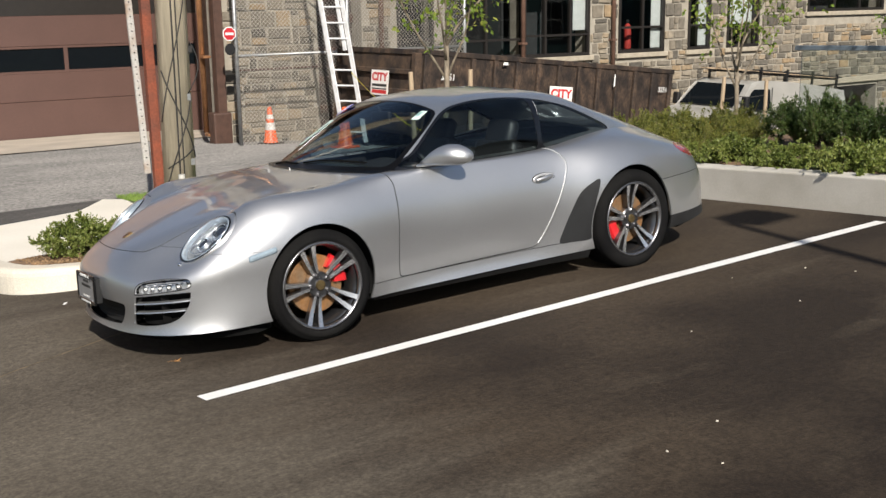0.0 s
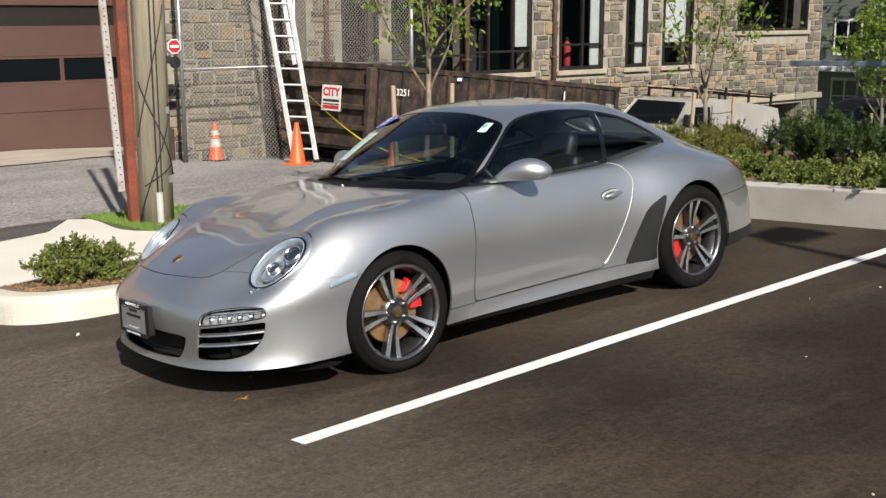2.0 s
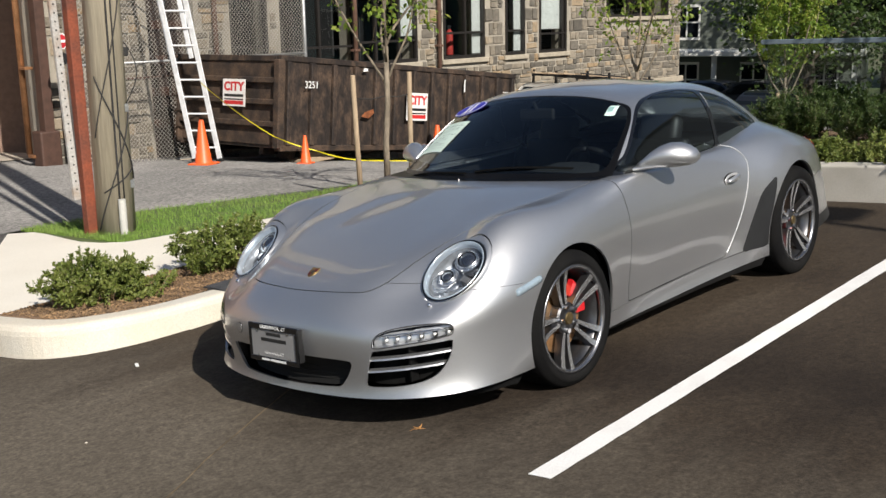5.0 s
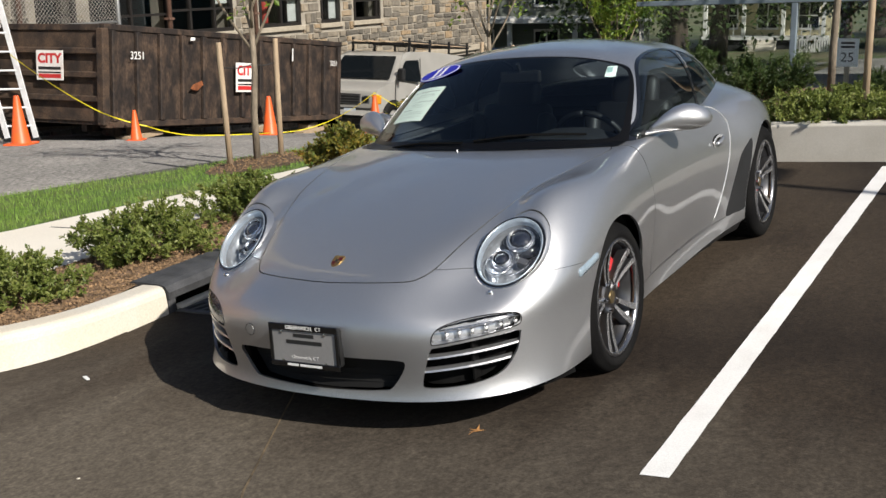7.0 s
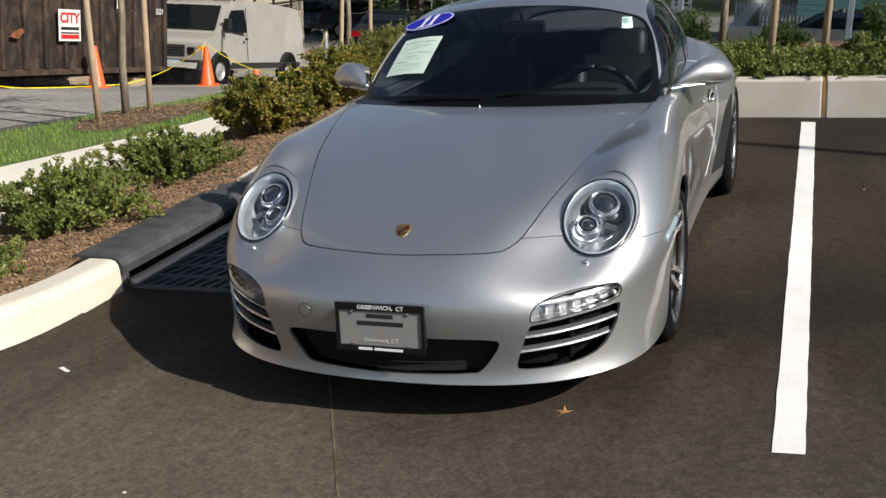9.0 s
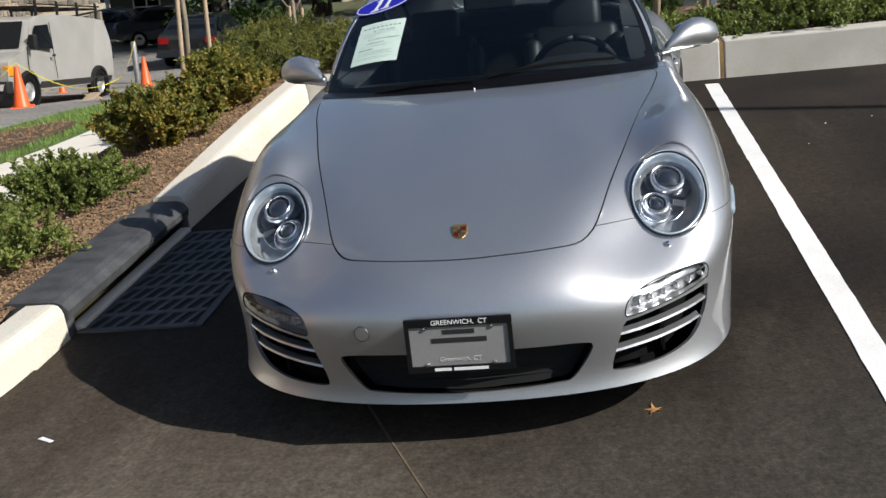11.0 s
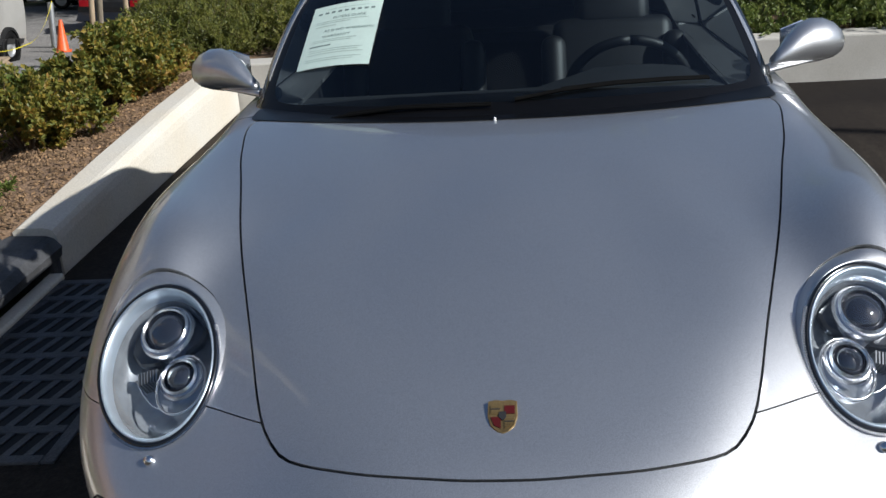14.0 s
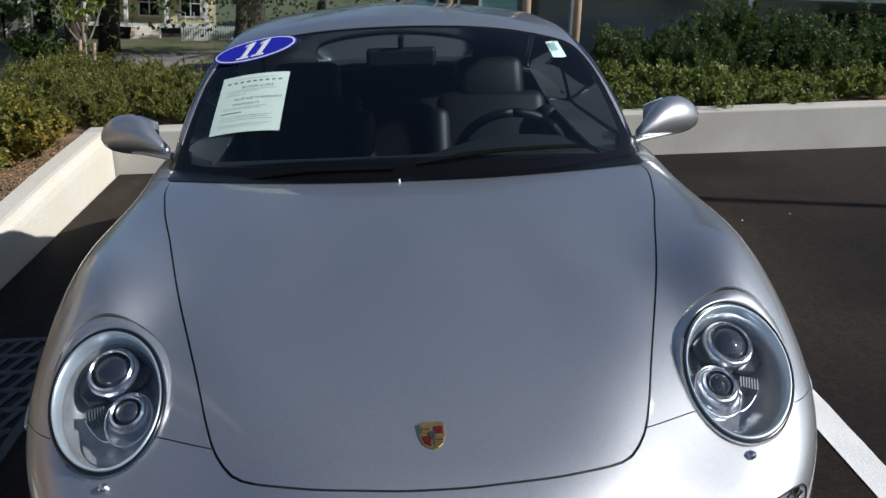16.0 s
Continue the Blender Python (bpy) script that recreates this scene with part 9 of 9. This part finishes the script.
# young street trees, each with two stakes
def young_tree(x, y, z, seed, lean, fork, top, label, leaves=900):
    rnd = np.random.RandomState(seed)
    root = thing("young_tree", Matrix.Translation((x, y, z)), label, "tree", "young street trees")
    trunk = [np.array((0, 0, -0.05)), np.array((0.01, 0.0, 0.5)), np.array((lean * 0.5, 0.02, fork * 0.6)), np.array((lean, 0.0, fork))]
    part("trunk", tube([Vector(p) for p in trunk], 0.040, 10, 0.028), YOUNG_BARK, root, smooth=True)
    lines, spots, ways = [], [], []
    for k in range(6):
        a = 2 * math.pi * (k + rnd.uniform(-0.25, 0.25)) / 6
        out = rnd.uniform(0.35, 0.75) if k else 0.08
        limb = curve_points(trunk[-1] - np.array((0, 0, 0.35 * (k % 3) * 0.6)), (out * math.cos(a), out * math.sin(a), 1.0), (top - fork) * rnd.uniform(0.75, 1.0), 8, rnd, 0.09, 0.05)
        part("limb", tube([Vector(p) for p in limb], 0.017, 6, 0.004), YOUNG_BARK, root, smooth=True)
        for j in range(4, 9):
            for _ in range(3):
                tw = curve_points(limb[j - 1], rnd.normal(0, 0.8, 3) + np.array((0, 0, 0.5)), rnd.uniform(0.25, 0.6), 4, rnd, 0.2)
                lines.append((tw, 0.005))
                for _ in range(int(leaves / 90) + 1):
                    i = rnd.randint(1, 5)
                    spots.append(tw[i] + rnd.normal(0, 0.03, 3))
                    ways.append(rnd.normal(0, 0.7, 3) + np.array((0, 0, -0.5)))
    stems_mesh("branching", lines, 0.005, TWIG, root)
    v, f = leaves_on(spots, ways, 0.075, 0.30, rnd)
    tagged(raw("foliage", v.tolist(), f, STREET_LEAF, root), kind="stuff")
    return root


def stake(x, y, z, h, lean_x=0.0, lean_y=0.0):
    root = thing("stake", Matrix.Translation((x, y, z)) @ Matrix.Rotation(lean_x, 4, "X") @ Matrix.Rotation(lean_y, 4, "Y"), "weathered round wooden tree stake driven upright", "stake", "tree stakes")
    bm = tube([Vector((0, 0, -0.1)), Vector((0.004, 0, h * 0.5)), Vector((0, 0, h - 0.01)), Vector((0, 0, h))], 0.031, 10, 0.028)
    part("shaft", bm, STAKE_WOOD, root, smooth=True)
    return root


def tie(a, b, z):
    root = thing("tree_tie", Matrix(), "dark wire tie between stake and trunk", "tie", "tree ties")
    mid = (Vector(a) + Vector(b)) / 2
    part("wire", tube([Vector((*a, z)), Vector((mid.x, mid.y, z - 0.02)), Vector((*b, z))], 0.006, 5), CABLE, root)


def verge_z(x, y):
    return ground_z(x, y) + 0.09


TREES = [((-4.9, -5.05), ((-4.47, -5.06), (-5.25, -5.0))), ((-10.0, -4.85), ((-9.55, -4.78), (-10.5, -4.72))), ((-14.6, -4.6), ((-14.2, -4.55), (-15.0, -4.55)))]
for k, ((tx, ty), posts) in enumerate(TREES):
    young_tree(tx, ty, verge_z(tx, ty), 71 + k, (-0.03, 0.03, 0.02)[k], 1.55, 3.7, "slender young street tree with sparse pale green leaves", 900 if k < 2 else 5200)
    for j, (sx, sy) in enumerate(posts):
        stake(sx, sy, verge_z(sx, sy), 1.26, 0.0, (0.05, -0.07, 0.03)[k] if j == 0 else 0.0)
        tie((sx, sy), (tx, ty), verge_z(tx, ty) + 1.0)
young_tree(-6.75, 0.45, rear_bed_z(-6.75, 0.45), 77, 0.02, 1.9, 4.0, "young tree in the rear bed between two stakes", 700)
stake(-5.5, 0.95, rear_bed_z(-5.5, 0.95), 1.75)
stake(-5.8, 1.38, rear_bed_z(-5.8, 1.38), 1.75, 0.0, 0.03)


# large trees beyond the street
def big_tree(seed, height, spread, label, clumps=260, per=26, leaf=0.26):
    rnd = np.random.RandomState(seed)
    root = thing("tree", Matrix(), label, "tree", "large trees beyond the street")
    fork = height * 0.3
    part("trunk", tube([Vector((0, 0, -0.6)), Vector((0.05, 0, 0.4)), Vector((0.1, 0.1, fork * 0.6)), Vector((0.0, 0.05, fork))], 0.040 * height, 12, 0.022 * height), OLD_BARK, root, smooth=True)
    tips = []
    for k in range(9):
        a = 2 * math.pi * (k + rnd.uniform(-0.3, 0.3)) / 9
        out = rnd.uniform(0.35, 1.0)
        limb = curve_points((0, 0.05, fork * rnd.uniform(0.75, 1.0)), (out * math.cos(a), out * math.sin(a), rnd.uniform(0.5, 1.1)), height * rnd.uniform(0.4, 0.62), 7, rnd, 0.13, 0.02)
        part("limb", tube([Vector(p) for p in limb], 0.013 * height, 6, 0.003 * height), OLD_BARK, root, smooth=True)
        tips += limb[2:]
    spots, ways = [], []
    for k in range(clumps):
        p = tips[rnd.randint(len(tips))] + rnd.normal(0, 1, 3) * np.array((spread, spread, spread * 0.75)) * 0.30
        q = p + rnd.normal(0, 1, (per, 3)) * np.array((1, 1, 0.6)) * height * 0.045
        spots += list(q)
        ways += list((q - p) + np.array((0, 0, -0.1)) + rnd.normal(0, 0.2, (per, 3)))
    v, f = leaves_on(spots, ways, leaf, 0.36, rnd)
    tagged(raw("crown", v.tolist(), f, WOODS, root), kind="stuff")
    return root


woods = [big_tree(81, 12.0, 5.0, "tall dark broadleaf tree with a ragged crown"), big_tree(82, 14.0, 6.0, "tall dark broadleaf tree with a ragged crown"), big_tree(83, 10.0, 4.5, "dark broadleaf tree with low hanging limbs")]
wood_spots = [(-40, -11.4, 1.1), (-48.5, -12.2, 1.05), (-46, -6.0, 0.9), (-52, -27, 1.1), (-69, -21, 1.2), (-76, -4, 1.2), (-58, 4, 1.1), (-52, 10, 1.0), (-47, 17, 1.1), (-62, 14, 1.3), (-44, 26, 1.1), (-66, -24, 1.3), (-50, -34, 1.1), (-72, -8, 1.4), (-34, 34, 1.1), (-35.5, -13.0, 0.75)]
plant_row(woods, wood_spots, lambda x, y: street_z(x, y) - 0.1, 9)
hedges = [shrub("hedge_bush", 91 + k, 1.1, 1.3, 60, 60, 0.10, 0.34, WOODS, "rounded dark green garden bush before a house", "garden bushes", side_shoots=4) for k in range(2)]
plant_row(hedges, [(-61.0, -16.5 + 1.2 * k, 0.5) for k in range(2)] + [(-59.2, -10.0 + 1.5 * k, 0.9) for k in range(4)] + [(-41.5, -24 + 1.7 * k, 1.0) for k in range(4)] + [(-35.0, -13.8, 2.3), (-35.5, -12.0, 2.3), (-34.0, -10.3, 1.9)], lambda x, y: street_z(x, y) - 0.05, 10)


# ---- stones of the old facade ----
rnd = random.Random(17)
rest_v, rest_f = [], []
for k, (x, z, w, h) in enumerate(STONES):
    me = unit[k % len(unit)]
    m = Matrix.Translation((x, FACE_Y, z)) @ Matrix.Rotation(rnd.uniform(-0.05, 0.05), 4, "Y") @ Matrix.Diagonal((w * rnd.uniform(0.84, 0.97) * rnd.choice((1, -1)), rnd.uniform(0.018, 0.045), h * rnd.uniform(0.84, 0.97) * rnd.choice((1, -1)), 1))
    if k < 300:
        ob = new("stone", me)
        ob.parent = stone_wall
        ob.matrix_world = m
    else:
        base = len(rest_v)
        rest_v += [tuple(m @ q.co) for q in me.vertices]
        rest_f += [tuple(base + i for i in p.vertices) for p in me.polygons]
raw("stonework", rest_v, rest_f, unit[0].materials[0], stone_wall, "tan and grey rubble stones in pale mortar", kind="stuff")
